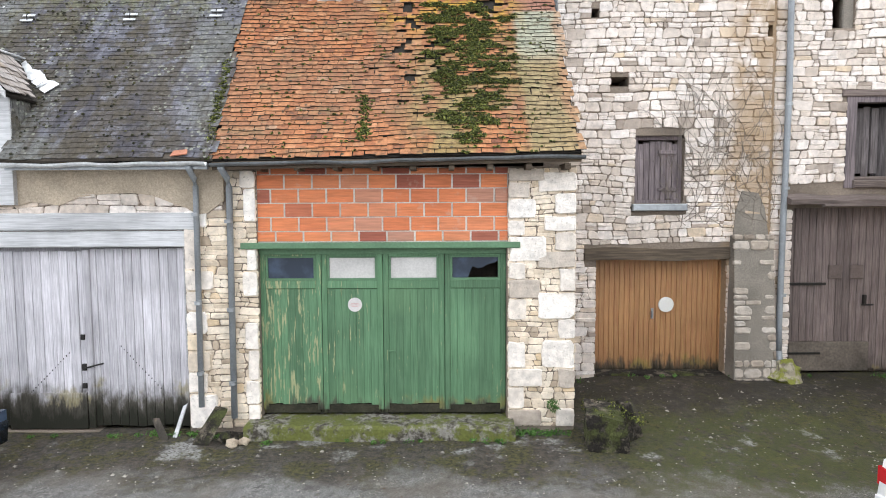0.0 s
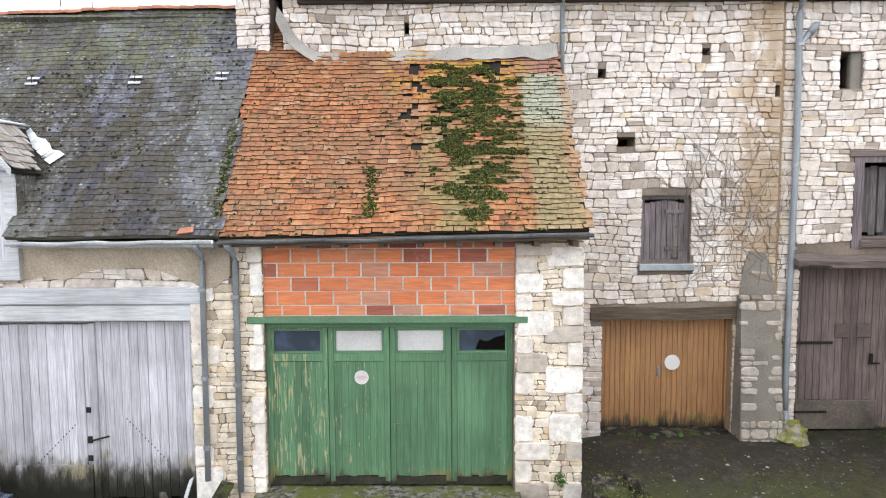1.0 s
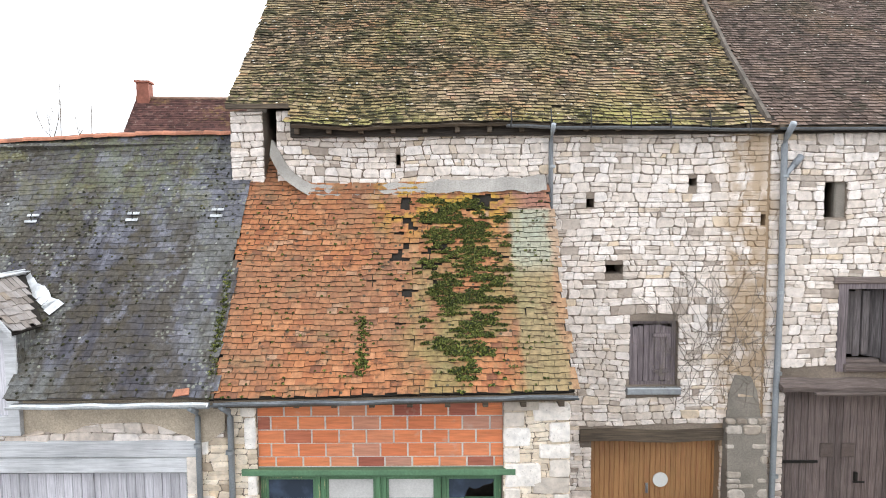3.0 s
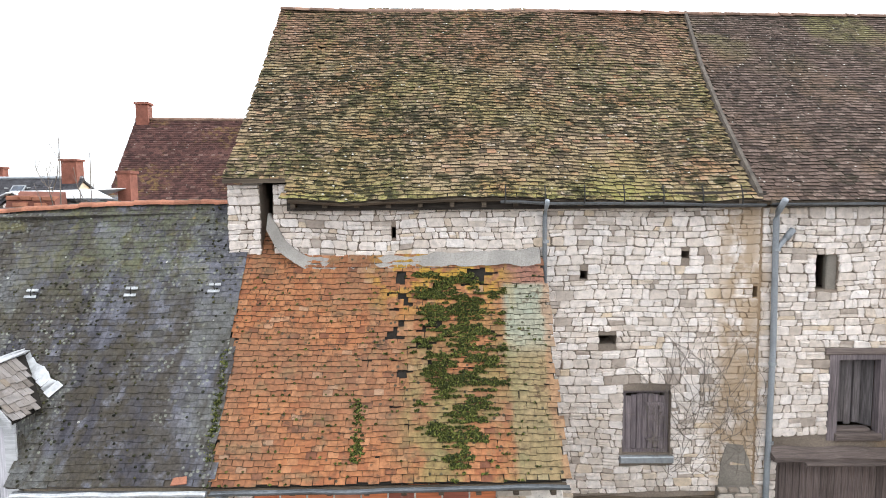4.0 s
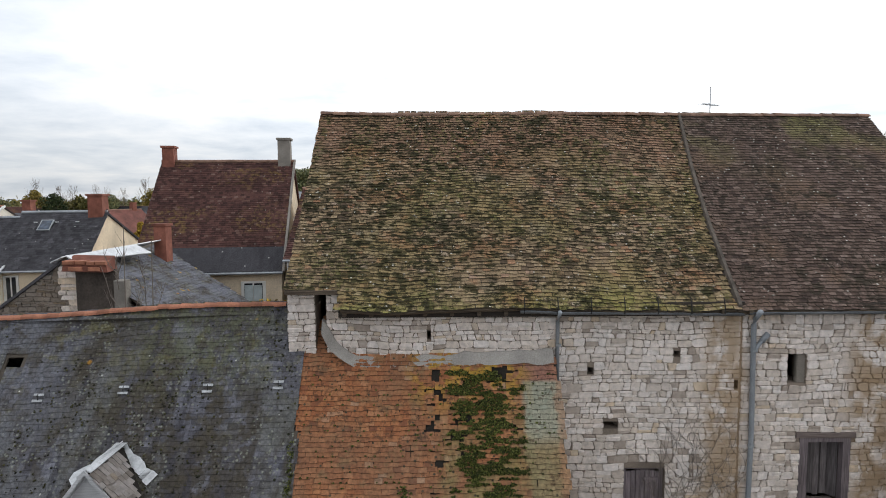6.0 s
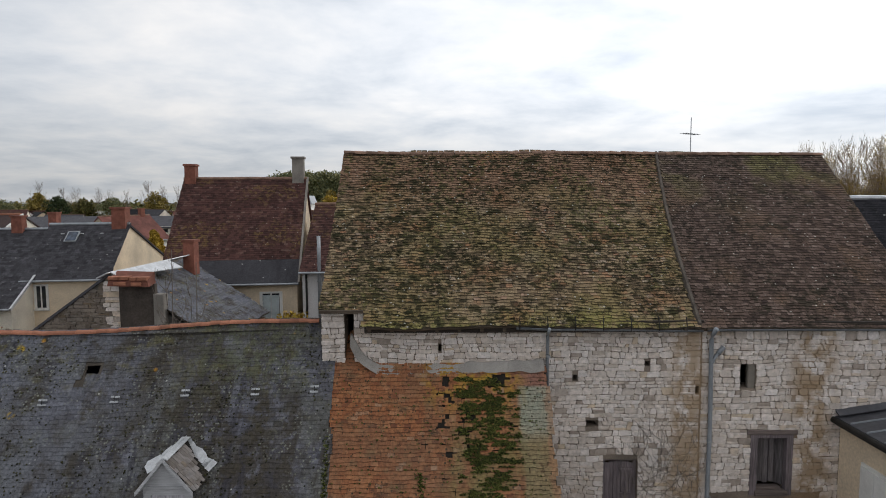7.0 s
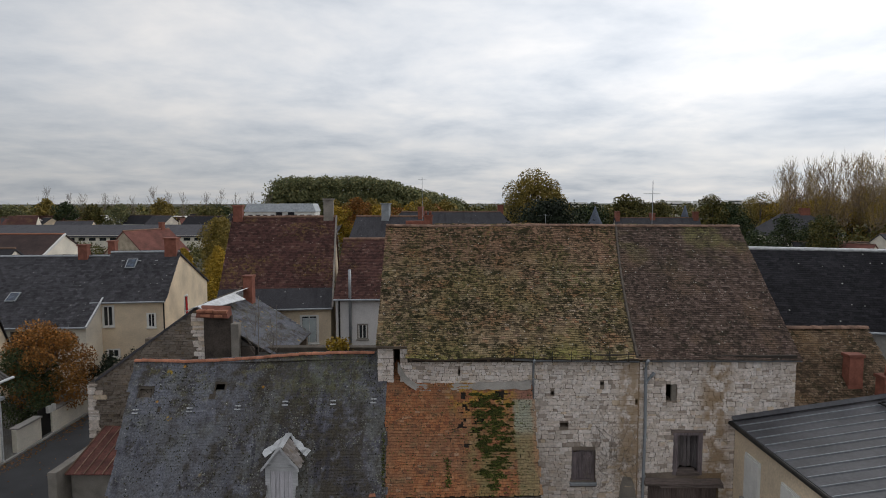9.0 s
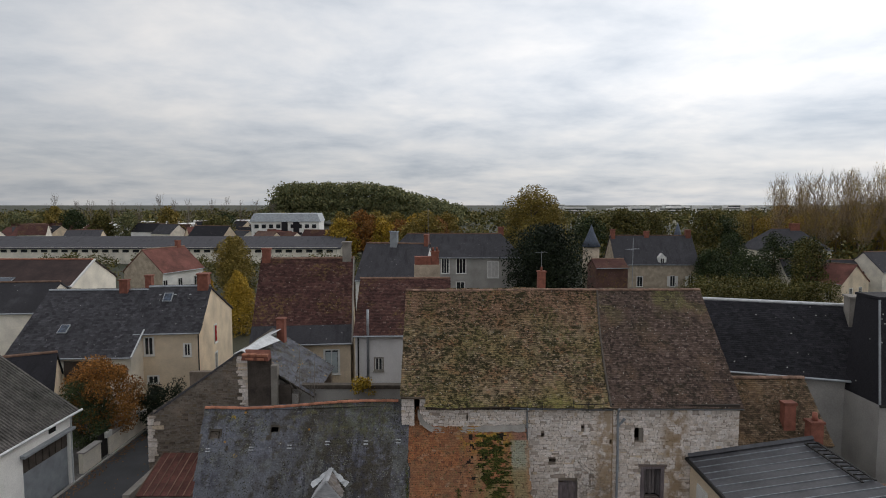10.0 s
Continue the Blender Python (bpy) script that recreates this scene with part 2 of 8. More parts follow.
def barn_tiles(name, mossy, tint=(1.0, 1.0, 1.0)):
    k = Mat(name, 0.88, spec=0.12)
    r = k.random()
    if mossy:
        # grey-tan tiles, rosy near the ridge, olive and yellow-green where moss has settled, black-green clumps in bands down the slope
        col = k.ramp(r, (0.0, (0.085, 0.060, 0.042)), (0.12, (0.165, 0.116, 0.076)), (0.5, (0.292, 0.210, 0.128)), (0.84, (0.365, 0.268, 0.165)), (0.94, (0.35, 0.180, 0.105)), (1.0, (0.42, 0.34, 0.26)))
        col = k.mix(k.math("MULTIPLY", k.step(k.noise(0.55, 5, 0.6), 0.44, 0.62), 0.5), col, (0.262, 0.205, 0.078))
        col = k.mix(k.math("MULTIPLY", k.step(k.noise(1.3, 5, 0.6), 0.56, 0.68), 0.45), col, (0.32, 0.265, 0.185))
        top = k.step(k.math("ADD", k.axis(2), k.math("MULTIPLY", k.noise(0.5, 4), 2.2)), 11.9, 13.5)
        col = k.mix(k.math("MULTIPLY", top, 0.66), col, (0.290, 0.160, 0.108))
        rust = k.math("MULTIPLY", k.step(k.noise(0.9, 4, 0.6), 0.55, 0.68), 0.55)
        col = k.mix(rust, col, (0.30, 0.145, 0.075))
        low = k.step(k.math("ADD", k.axis(2), k.math("MULTIPLY", k.noise(0.7, 4), 1.4)), 9.5, 8.8)
        col = k.mix(k.math("MULTIPLY", k.math("MULTIPLY", low, k.step(k.noise(4.0, 5, 0.7), 0.36, 0.56)), 0.75), col, (0.265, 0.255, 0.075))
        bands = k.noise(0.8, 5, 0.6, k.stretch(1.3, 0.45, 0.45))
        green = k.mix(k.step(k.noise(14, 4), 0.38, 0.62), (0.040, 0.046, 0.014), (0.175, 0.175, 0.058))
        m2 = k.math("MULTIPLY", k.step(bands, 0.44, 0.56), k.step(k.noise(6.5, 5, 0.7), 0.47, 0.58))
        col = k.mix(k.math("MULTIPLY", m2, 0.72), col, green)
        worn = k.math("MULTIPLY", k.step(k.noise(0.6, 4, 0.6, k.stretch(1.2, 0.5, 0.5)), 0.44, 0.56), k.step(k.noise(6.0, 5, 0.74), 0.52, 0.59))
        col = k.mix(k.math("MULTIPLY", worn, 0.92), col, (0.034, 0.032, 0.018))
        clump = k.step(k.noise(2.6, 5, 0.7, k.stretch(0.6, 1, 1)), 0.58, 0.63)
        col = k.mix(k.math("MULTIPLY", clump, 0.9), col, (0.036, 0.036, 0.016))
        tufts = k.math("MULTIPLY", k.step(k.noise(4.2, 4, 0.65, k.stretch(0.7, 1, 1)), 0.545, 0.585), k.step(k.noise(0.45, 3), 0.40, 0.54))
        col = k.mix(k.math("MULTIPLY", tufts, 0.88), col, (0.042, 0.040, 0.018))
        speck = k.math("MULTIPLY", k.step(k.noise(11, 4, 0.65, k.stretch(0.6, 1, 1)), 0.50, 0.56), k.step(k.noise(0.75, 4, 0.6), 0.36, 0.54))
        col = k.mix(k.math("MULTIPLY", speck, 0.88), col, (0.022, 0.022, 0.010))
    else:
        col = k.ramp(r, (0.0, (0.060, 0.042, 0.036)), (0.3, (0.112, 0.077, 0.062)), (0.8, (0.160, 0.112, 0.092)), (1.0, (0.215, 0.158, 0.132)))
        col = k.mix(k.math("MULTIPLY", k.step(k.noise(0.7, 5, 0.6), 0.52, 0.66), 0.55), col, (0.20, 0.13, 0.085))
        m = k.step(k.noise(0.6, 5, 0.6), 0.46, 0.64)
        col = k.mix(k.math("MULTIPLY", k.math("MULTIPLY", m, k.step(k.axis(2), 10.6, 12.9)), 0.8), col, (0.20, 0.185, 0.075))
        dark = k.math("MULTIPLY", k.step(k.noise(0.7, 4, 0.6, k.stretch(1.1, 0.5, 0.5)), 0.44, 0.58), k.step(k.noise(6.5, 5, 0.72), 0.50, 0.58))
        col = k.mix(k.math("MULTIPLY", dark, 0.88), col, (0.040, 0.033, 0.024))
        tufts = k.math("MULTIPLY", k.step(k.noise(4.2, 4, 0.65, k.stretch(0.7, 1, 1)), 0.56, 0.60), k.step(k.noise(0.45, 3), 0.42, 0.56))
        col = k.mix(k.math("MULTIPLY", tufts, 0.85), col, (0.045, 0.038, 0.026))
        speck = k.math("MULTIPLY", k.step(k.noise(13, 3, 0.6, k.stretch(0.6, 1, 1)), 0.55, 0.62), k.step(k.noise(0.75, 4, 0.6), 0.38, 0.56))
        col = k.mix(k.math("MULTIPLY", speck, 0.75), col, (0.030, 0.024, 0.019))
    col = k.mix(1.0, col, (*tint, 1), "MULTIPLY")
    spots = k.math("MULTIPLY", k.step(k.cells(5.6), 0.14, 0.10), k.step(k.noise(1.4, 3), 0.44, 0.54))
    col = k.mix(k.math("MULTIPLY", spots, 0.9), col, (0.62, 0.59, 0.52))
    col = k.mix(1.0, col, k.grey(k.noise(22, 5, 0.7), 0.50, 1.45), "MULTIPLY")
    k.bump(k.noise(40, 4, 0.65), 0.6, 0.012)
    return k.done(col)


def slates(name, old=True, base=(0.118, 0.117, 0.128)):
    k = Mat(name, 0.82, spec=0.14)
    r = k.random()
    b = Vector(base)
    col = k.ramp(r, (0.0, tuple(b * 0.6)), (0.3, tuple(b * 0.9)), (0.85, tuple(b * 1.15)), (1.0, tuple(b * 1.55)))
    if old:
        # brown moss carpets, green-grey lichen fields and run-off streaks down the slope
        col = k.mix(k.math("MULTIPLY", k.step(k.noise(0.9, 4), 0.46, 0.60), 0.6), col, (0.128, 0.128, 0.108))
        run = k.noise(1.0, 5, 0.6, k.stretch(1.5, 0.35, 0.35))
        carpet = k.math("MULTIPLY", k.step(run, 0.43, 0.54), k.step(k.noise(5, 5, 0.7), 0.34, 0.52))
        col = k.mix(k.math("MULTIPLY", carpet, 0.9), col, (0.064, 0.055, 0.046))
        run2 = k.noise(1.9, 4, 0.55, k.stretch(1.3, 0.16, 0.16))
        col = k.mix(k.math("MULTIPLY", k.step(run2, 0.52, 0.62), 0.8), col, (0.052, 0.049, 0.058))
        lich = k.math("MULTIPLY", k.step(k.cells(11), 0.34, 0.22), k.step(k.noise(0.8, 5, 0.65), 0.46, 0.55))
        col = k.mix(k.math("MULTIPLY", lich, 0.85), col, (0.225, 0.232, 0.192))
        dots = k.math("MULTIPLY", k.step(k.cells(7.0), 0.23, 0.15), k.step(k.noise(1.1, 3), 0.42, 0.54))
        col = k.mix(dots, col, (0.020, 0.022, 0.012))
        pale = k.math("MULTIPLY", k.step(k.cells(2.6), 0.062, 0.045), 0.9)
        col = k.mix(pale, col, (0.62, 0.62, 0.57))
        mott = k.math("MULTIPLY", k.band(k.axis(0), -9.4, -3.9, 1.2), k.step(k.noise(2.2, 5, 0.7), 0.46, 0.58))
        col = k.mix(k.math("MULTIPLY", mott, 0.7), col, (0.062, 0.052, 0.036))
        gold = k.math("MULTIPLY", k.step(k.axis(2), 5.2, 8.4), k.step(k.noise(2.4, 6, 0.72), 0.53, 0.62))
        col = k.mix(k.math("MULTIPLY", gold, 0.5), col, (0.17, 0.155, 0.055))
        field = k.math("MULTIPLY", k.band(k.axis(0), -6.9, -4.1, 0.7), k.step(k.axis(2), 6.2, 7.3))
        field = k.math("MULTIPLY", field, k.step(k.noise(5.0, 5, 0.75), 0.47, 0.55))
        col = k.mix(k.math("MULTIPLY", field, 0.6), col, (0.120, 0.128, 0.082))
        worn = k.math("MULTIPLY", k.step(k.axis(0), -6.2, -9.6), k.step(k.noise(1.5, 5, 0.65), 0.38, 0.58))
        col = k.mix(k.math("MULTIPLY", worn, 0.6), col, (0.165, 0.172, 0.200))
        rusty = k.math("MULTIPLY", k.step(k.cells(1.3), 0.10, 0.05), k.step(k.axis(2), 6.2, 6.8))
        col = k.mix(k.math("MULTIPLY", rusty, 0.8), col, (0.40, 0.20, 0.03))
        yel = k.math("MULTIPLY", k.step(k.cells(0.9), 0.13, 0.06), k.step(k.noise(9, 3), 0.42, 0.58))
        col = k.mix(yel, col, (0.44, 0.29, 0.035))
    else:
        col = k.mix(k.math("MULTIPLY", k.step(k.noise(0.5, 5), 0.48, 0.7), 0.4), col, tuple(b * 1.5))
        stain = k.step(k.noise(0.9, 5, 0.6, k.stretch(1.6, 0.4, 0.4)), 0.52, 0.66)
        col = k.mix(k.math("MULTIPLY", stain, 0.5), col, tuple(b * 0.55))
        pale = k.math("MULTIPLY", k.step(k.cells(1.6), 0.075, 0.05), 0.9)
        col = k.mix(pale, col, (0.45, 0.45, 0.42))
    col = k.mix(1.0, col, k.grey(k.noise(16, 5, 0.75), 0.45, 1.55), "MULTIPLY")
    k.bump(k.noise(30, 4), 0.35, 0.008)
    return k.done(col)


def old_boards(name, c, dark, foot=0.0, foot_z=0.7, rough=0.85, flake=None, level=False, streak=0.6, vary=0.18):
    """Upright boards: long grain, board to board change, splash-dark foot with algae."""
    k = Mat(name, rough)
    way, fine = ((0.55, 14, 14), (0.35, 16, 16)) if level else ((14, 14, 0.55), (16, 16, 0.35))
    grain = k.noise(4.0, 6, 0.65, k.stretch(*way))
    col = k.mix(k.step(grain, 0.36, 0.62), c, dark)
    col = k.mix(k.math("MULTIPLY", k.step(k.noise(2.2, 6, 0.7, k.stretch(*fine)), 0.60, 0.68), streak), col, tuple(v * 0.35 for v in dark))
    col = k.mix(1.0, col, k.grey(k.random(), 1 - vary, 1 + vary, True), "MULTIPLY")
    col = k.mix(1.0, col, k.grey(k.noise(1.2, 4), 0.8, 1.2), "MULTIPLY")
    if flake:
        fl = k.noise(3.0, 6, 0.7, k.stretch(9, 9, 0.8))
        side = k.math("MULTIPLY", k.step(k.axis(0), -0.6, -2.6), 0.10)
        col = k.mix(k.step(k.math("ADD", fl, side), 0.645, 0.67), col, flake)
        fade = k.step(k.noise(0.9, 4), 0.5, 0.72)
        col = k.mix(k.math("MULTIPLY", fade, 0.35), col, (0.13, 0.24, 0.12))
    if foot:
        z = k.math("ADD", k.axis(2), k.math("MULTIPLY", k.math("SUBTRACT", k.noise(3.5, 5, 0.65, k.stretch(2.5, 1, 0.7)), 0.5), 0.9))
        col = k.mix(k.math("MULTIPLY", k.step(z, foot_z, foot_z * 0.5), foot), col, (0.050, 0.043, 0.031))
        col = k.mix(k.math("MULTIPLY", k.step(z, foot_z * 0.62, foot_z * 0.25), foot), col, (0.014, 0.014, 0.008))
        lich = k.math("MULTIPLY", k.band(z, foot_z * 0.6, foot_z * 0.95, 0.08), k.step(k.noise(1.4, 4), 0.52, 0.62))
        col = k.mix(k.math("MULTIPLY", lich, 0.5), col, (0.26, 0.21, 0.05))
    k.bump(grain, 0.5, 0.008)
    return k.done(col)


def ground_mat():
    k = Mat("worn_asphalt_with_moss", 0.9)
    x, y = k.axis(0), k.axis(1)
    grit = k.noise(70, 4, 0.7)
    col = k.mix(k.step(grit, 0.35, 0.72), (0.05, 0.047, 0.043), (0.30, 0.294, 0.286))
    col = k.mix(1.0, col, k.grey(k.noise(7, 5, 0.7), 0.55, 1.45), "MULTIPLY")
    stones = k.step(k.cells(34), 0.30, 0.16)
    col = k.mix(k.math("MULTIPLY", stones, k.step(k.noise(2, 4), 0.44, 0.56)), col, (0.36, 0.34, 0.31))
    col = k.mix(k.math("MULTIPLY", k.step(k.noise(0.8, 5), 0.42, 0.60), 0.55), col, (0.11, 0.088, 0.064))
    wy = k.math("ADD", y, k.math("MULTIPLY", k.math("SUBTRACT", k.noise(0.9, 6, 0.65), 0.5), 3.2))
    side = k.band(x, -7.5, 9.0, 0.6)
    near = k.math("MULTIPLY", k.math("MULTIPLY", k.step(wy, 5.7, 6.6), k.step(y, 14.0, 12.0)), side)
    # damp earth, then moss in ragged patches, bright where it is young
    dirt = k.mix(k.step(k.noise(11, 5, 0.75), 0.36, 0.64), (0.010, 0.008, 0.006), (0.075, 0.060, 0.045))
    col = k.mix(k.math("MULTIPLY", near, 0.88), col, dirt)
    moss = k.mix(k.step(k.noise(16, 5, 0.75), 0.36, 0.62), (0.012, 0.012, 0.005), (0.085, 0.078, 0.026))
    grow = k.math("MULTIPLY", near, k.step(k.noise(2.1, 7, 0.75), 0.48, 0.55))
    col = k.mix(k.math("MULTIPLY", grow, 0.92), col, moss)
    young = k.math("MULTIPLY", near, k.step(k.noise(0.7, 6, 0.7), 0.56, 0.64))
    col = k.mix(k.math("MULTIPLY", young, k.step(k.noise(9, 5, 0.7), 0.40, 0.56)), col, (0.085, 0.086, 0.022))
    lawn = k.math("MULTIPLY", k.math("MULTIPLY", k.band(k.math("ADD", x, k.math("MULTIPLY", k.noise(0.8, 5), 2.0)), 3.7, 7.6, 0.8), k.band(wy, 5.6, 8.3, 0.5)), k.step(k.noise(5, 6, 0.7), 0.36, 0.56))
    col = k.mix(k.math("MULTIPLY", lawn, 0.8), col, k.mix(k.noise(20, 3), (0.020, 0.024, 0.007), (0.080, 0.090, 0.022)))
    # black damp at the foot of the walls
    foot = k.math("MULTIPLY", k.step(wy, 7.7, 9.2), k.step(k.noise(3, 5, 0.7), 0.36, 0.52))
    col = k.mix(k.math("MULTIPLY", k.math("MULTIPLY", foot, side), 0.8), col, (0.022, 0.018, 0.012))
    # washed-out gravel under the eaves' drip line
    drip = k.math("MULTIPLY", k.band(wy, 6.9, 7.4, 0.2), k.step(k.noise(1.2, 5, 0.65), 0.52, 0.60))
    col = k.mix(k.math("MULTIPLY", drip, k.step(k.noise(24, 4, 0.7), 0.36, 0.56)), col, (0.30, 0.295, 0.285))
    leaves = k.math("MULTIPLY", k.step(k.cells(8.0), 0.13, 0.09), k.step(k.noise(1.6, 4), 0.46, 0.58))
    col = k.mix(k.math("MULTIPLY", leaves, 0.9), col, (0.085, 0.045, 0.025))
    # farther off, gardens and verges take over from the paving
    far = k.step(y, 26.0, 45.0)
    field = k.mix(k.step(k.noise(0.02, 5), 0.42, 0.58), (0.025, 0.033, 0.012), (0.055, 0.05, 0.028))
    col = k.mix(far, col, field)
    k.bump(k.math("ADD", grit, k.noise(14, 5, 0.7)), 0.8, 0.022)
    k.p.inputs["Roughness"].default_value = 0.8
    return k.done(col)


def foliage(name, a, b, c):
    k = Mat(name, 0.7, spec=0.25)
    col = k.ramp(k.random(), (0.0, a), (0.55, b), (1.0, c))
    col = k.mix(1.0, col, k.grey(k.noise(0.35, 3), 0.6, 1.4), "MULTIPLY")
    k.p.inputs["Transmission Weight"].default_value = 0.0
    return k.done(col)


def glass(name, c=(0.02, 0.022, 0.025), rough=0.06):
    k = Mat(name, rough, spec=0.6)
    col = k.mix(k.step(k.noise(2.5, 4), 0.45, 0.7), c, tuple(v * 2.2 for v in c))
    return k.done(col)


def brick_mat():
    k = Mat("hollow_clay_brick", 0.8)
    r = k.random()
    col = k.ramp(r, (0.0, (0.30, 0.085, 0.055)), (0.10, (0.36, 0.12, 0.075)), (0.2, (0.58, 0.175, 0.075)), (0.6, (0.66, 0.215, 0.09)), (0.9, (0.60, 0.23, 0.12)), (1.0, (0.42, 0.22, 0.16)))
    lines = k.math("SINE", k.math("MULTIPLY", k.axis(2), 260.0))
    streak = k.noise(3, 5, 0.6, k.stretch(1, 1, 9))
    col = k.mix(1.0, col, k.grey(streak, 0.78, 1.2), "MULTIPLY")
    col = k.mix(k.math("MULTIPLY", k.step(k.noise(6, 5), 0.6, 0.75), 0.3), col, (0.55, 0.42, 0.34))
    k.bump(k.math("ADD", lines, k.noise(40, 3)), 0.25, 0.003)
    return k.done(col)


def far_tiles():
    k = Mat("far_brown_tile", 0.92, spec=0.15)
    col = k.ramp(k.random(), (0.0, (0.052, 0.028, 0.025)), (0.5, (0.088, 0.044, 0.038)), (0.9, (0.110, 0.054, 0.046)), (1.0, (0.16, 0.10, 0.085)))
    col = k.mix(1.0, col, k.grey(k.noise(0.8, 5), 0.70, 1.25), "MULTIPLY")
    lich = k.math("MULTIPLY", k.step(k.noise(0.35, 4), 0.50, 0.62), k.step(k.noise(4.0, 5, 0.7), 0.48, 0.62))
    col = k.mix(k.math("MULTIPLY", lich, 0.7), col, (0.20, 0.13, 0.05))
    col = k.mix(k.step(k.cells(3.0), 0.09, 0.06), col, (0.40, 0.36, 0.32))
    col = k.mix(1.0, col, k.grey(k.noise(9, 4), 0.75, 1.25), "MULTIPLY")
    k.bump(k.noise(9, 3), 0.5, 0.03)
    return k.done(col)


M_STONE = limestone("rubble_limestone", (0.93, 0.89, 0.865), ochre=1.0)
M_ASHLAR = limestone("dressed_limestone", (1.0, 0.985, 0.955))
M_OCHRESTONE = limestone("ochre_rubble", (0.95, 0.87, 0.74))
M_DARKSTONE = limestone("grimy_rubble", (0.27, 0.24, 0.21))
M_MORTAR = mortar("lime_mortar", (0.235, 0.190, 0.152), True)
M_CEMENT = mortar("cement_fillet", (0.36, 0.335, 0.305))
M_RENDER = mortar("weathered_render", (0.27, 0.245, 0.215))
M_BUTRENDER = mortar("dirty_brown_render", (0.225, 0.200, 0.170))
M_PLASTER = mortar("ochre_plaster", (0.46, 0.38, 0.29))
M_DARKMORTAR = mortar("dark_mortar", (0.10, 0.09, 0.08))
M_ORANGE = orange_tiles()
M_MOSSROOF = barn_tiles("mossy_flat_tile", True)
M_BROWNROOF = barn_tiles("brown_flat_tile", False)
M_SHINGLE = limestone("pale_grey_shingle", (0.36, 0.345, 0.34))
M_WINGROOF = barn_tiles("tan_flat_tile", False, (1.25, 1.22, 0.98))
M_SLATE = slates("old_slate", True, (0.122, 0.122, 0.142))
M_SLATE_NEW = slates("clean_slate", False, (0.026, 0.025, 0.029))
M_SLATE_GREY = slates("grey_slate", False, (0.061, 0.059, 0.065))
M_FARTILE = far_tiles()
M_REDTILE = plain("far_red_tile", (0.165, 0.064, 0.050), 0.9, var=0.28, scale=0.5, fine=6.0, bump=0.5, dist=0.03, pieces=0.2)
M_DARKTILE = plain("dark_brown_tile", (0.050, 0.030, 0.027), 0.9, var=0.25, scale=0.5, fine=6.0, bump=0.5, dist=0.03)
M_RIDGE = plain("terracotta_ridge", (0.36, 0.15, 0.09), 0.88, var=0.2, pieces=0.25)
M_RIDGE_OLD = plain("lichened_ridge_tile", (0.23, 0.14, 0.10), 0.9, var=0.25, pieces=0.3)
M_BRICK = brick_mat()
M_CHIMNEY = plain("chimney_brick", (0.235, 0.088, 0.060), 0.88, var=0.2, pieces=0.25)
M_GREY_WOOD = old_boards("silvered_boards", (0.58, 0.56, 0.59), (0.41, 0.395, 0.42), 0.97, 0.80)
M_GREY_BEAM = old_boards("silvered_beam", (0.56, 0.56, 0.57), (0.42, 0.42, 0.43), level=True)
M_BROWN_WOOD = old_boards("weathered_brown_boards", (0.20, 0.158, 0.147), (0.115, 0.087, 0.080), 0.6, 0.6, streak=0.45, vary=0.24)
M_GATE_FOOT = plain("damp_grey_sheet", (0.135, 0.112, 0.092), 0.9, var=0.25, scale=1.6, fine=22.0)
M_FLAP = plain("dark_iron_stained_board", (0.12, 0.092, 0.082), 0.9, var=0.2, scale=6.0)
M_LEDGE = old_boards("rotted_grey_timber", (0.19, 0.15, 0.135), (0.10, 0.078, 0.07), level=True)
M_LOFT = old_boards("dark_grey_loft_boards", (0.17, 0.15, 0.15), (0.085, 0.073, 0.073), vary=0.25)
M_SHUTTER = old_boards("faded_mauve_shutter", (0.28, 0.23, 0.238), (0.145, 0.12, 0.125))
M_DARKWOOD = old_boards("dark_timber", (0.15, 0.115, 0.08), (0.075, 0.055, 0.04), level=True)
M_GREEN = old_boards("peeling_green_paint", (0.105, 0.205, 0.112), (0.072, 0.155, 0.080), 0.9, 0.50, 0.6, (0.33, 0.33, 0.18))
M_GREEN_TRIM = plain("green_trim_paint", (0.100, 0.195, 0.108), 0.55, var=0.14, scale=2.0, fine=25.0)
M_BROWN_METAL = old_boards("brown_painted_steel", (0.40, 0.222, 0.095), (0.33, 0.155, 0.070), 0.92, 0.58, 0.5, streak=0.25, vary=0.07)
M_ZINC = plain("zinc_sheet", (0.34, 0.36, 0.38), 0.45, 0.55, var=0.15, scale=1.5, fine=18.0, bump=0.1)
M_ZINC_ROOF = plain("standing_seam_zinc", (0.070, 0.070, 0.078), 0.6, 0.0, var=0.2, scale=0.9, fine=9.0, bump=0.1)
M_ZINC_DARK = plain("dull_zinc_gutter", (0.17, 0.18, 0.19), 0.5, 0.4, var=0.2, scale=1.5, fine=18.0, bump=0.1)
M_PALE_ZINC = plain("bright_zinc", (0.60, 0.61, 0.62), 0.45, 0.2, var=0.14, scale=3.0, fine=20.0, bump=0.15)
M_RUST = plain("rusted_sheet", (0.12, 0.045, 0.035), 0.75, 0.2, var=0.3, scale=1.2, fine=11.0)
M_IRON = plain("black_iron", (0.03, 0.028, 0.026), 0.6, 0.5, var=0.2)
M_PVC = plain("grey_downpipe", (0.27, 0.29, 0.31), 0.5, 0.1, var=0.14, scale=1.5)
M_GLASS = glass("dark_pane")
M_BLUEGLASS = glass("dusty_blue_pane", (0.028, 0.040, 0.062), 0.12)
M_PAPER = plain("papered_pane", (0.56, 0.54, 0.52), 0.5, var=0.1, scale=2.0)
M_WHITE = plain("white_paint", (0.72, 0.71, 0.68), 0.6, var=0.07)
M_REDPRINT = plain("red_print", (0.58, 0.40, 0.38), 0.6, var=0.05)
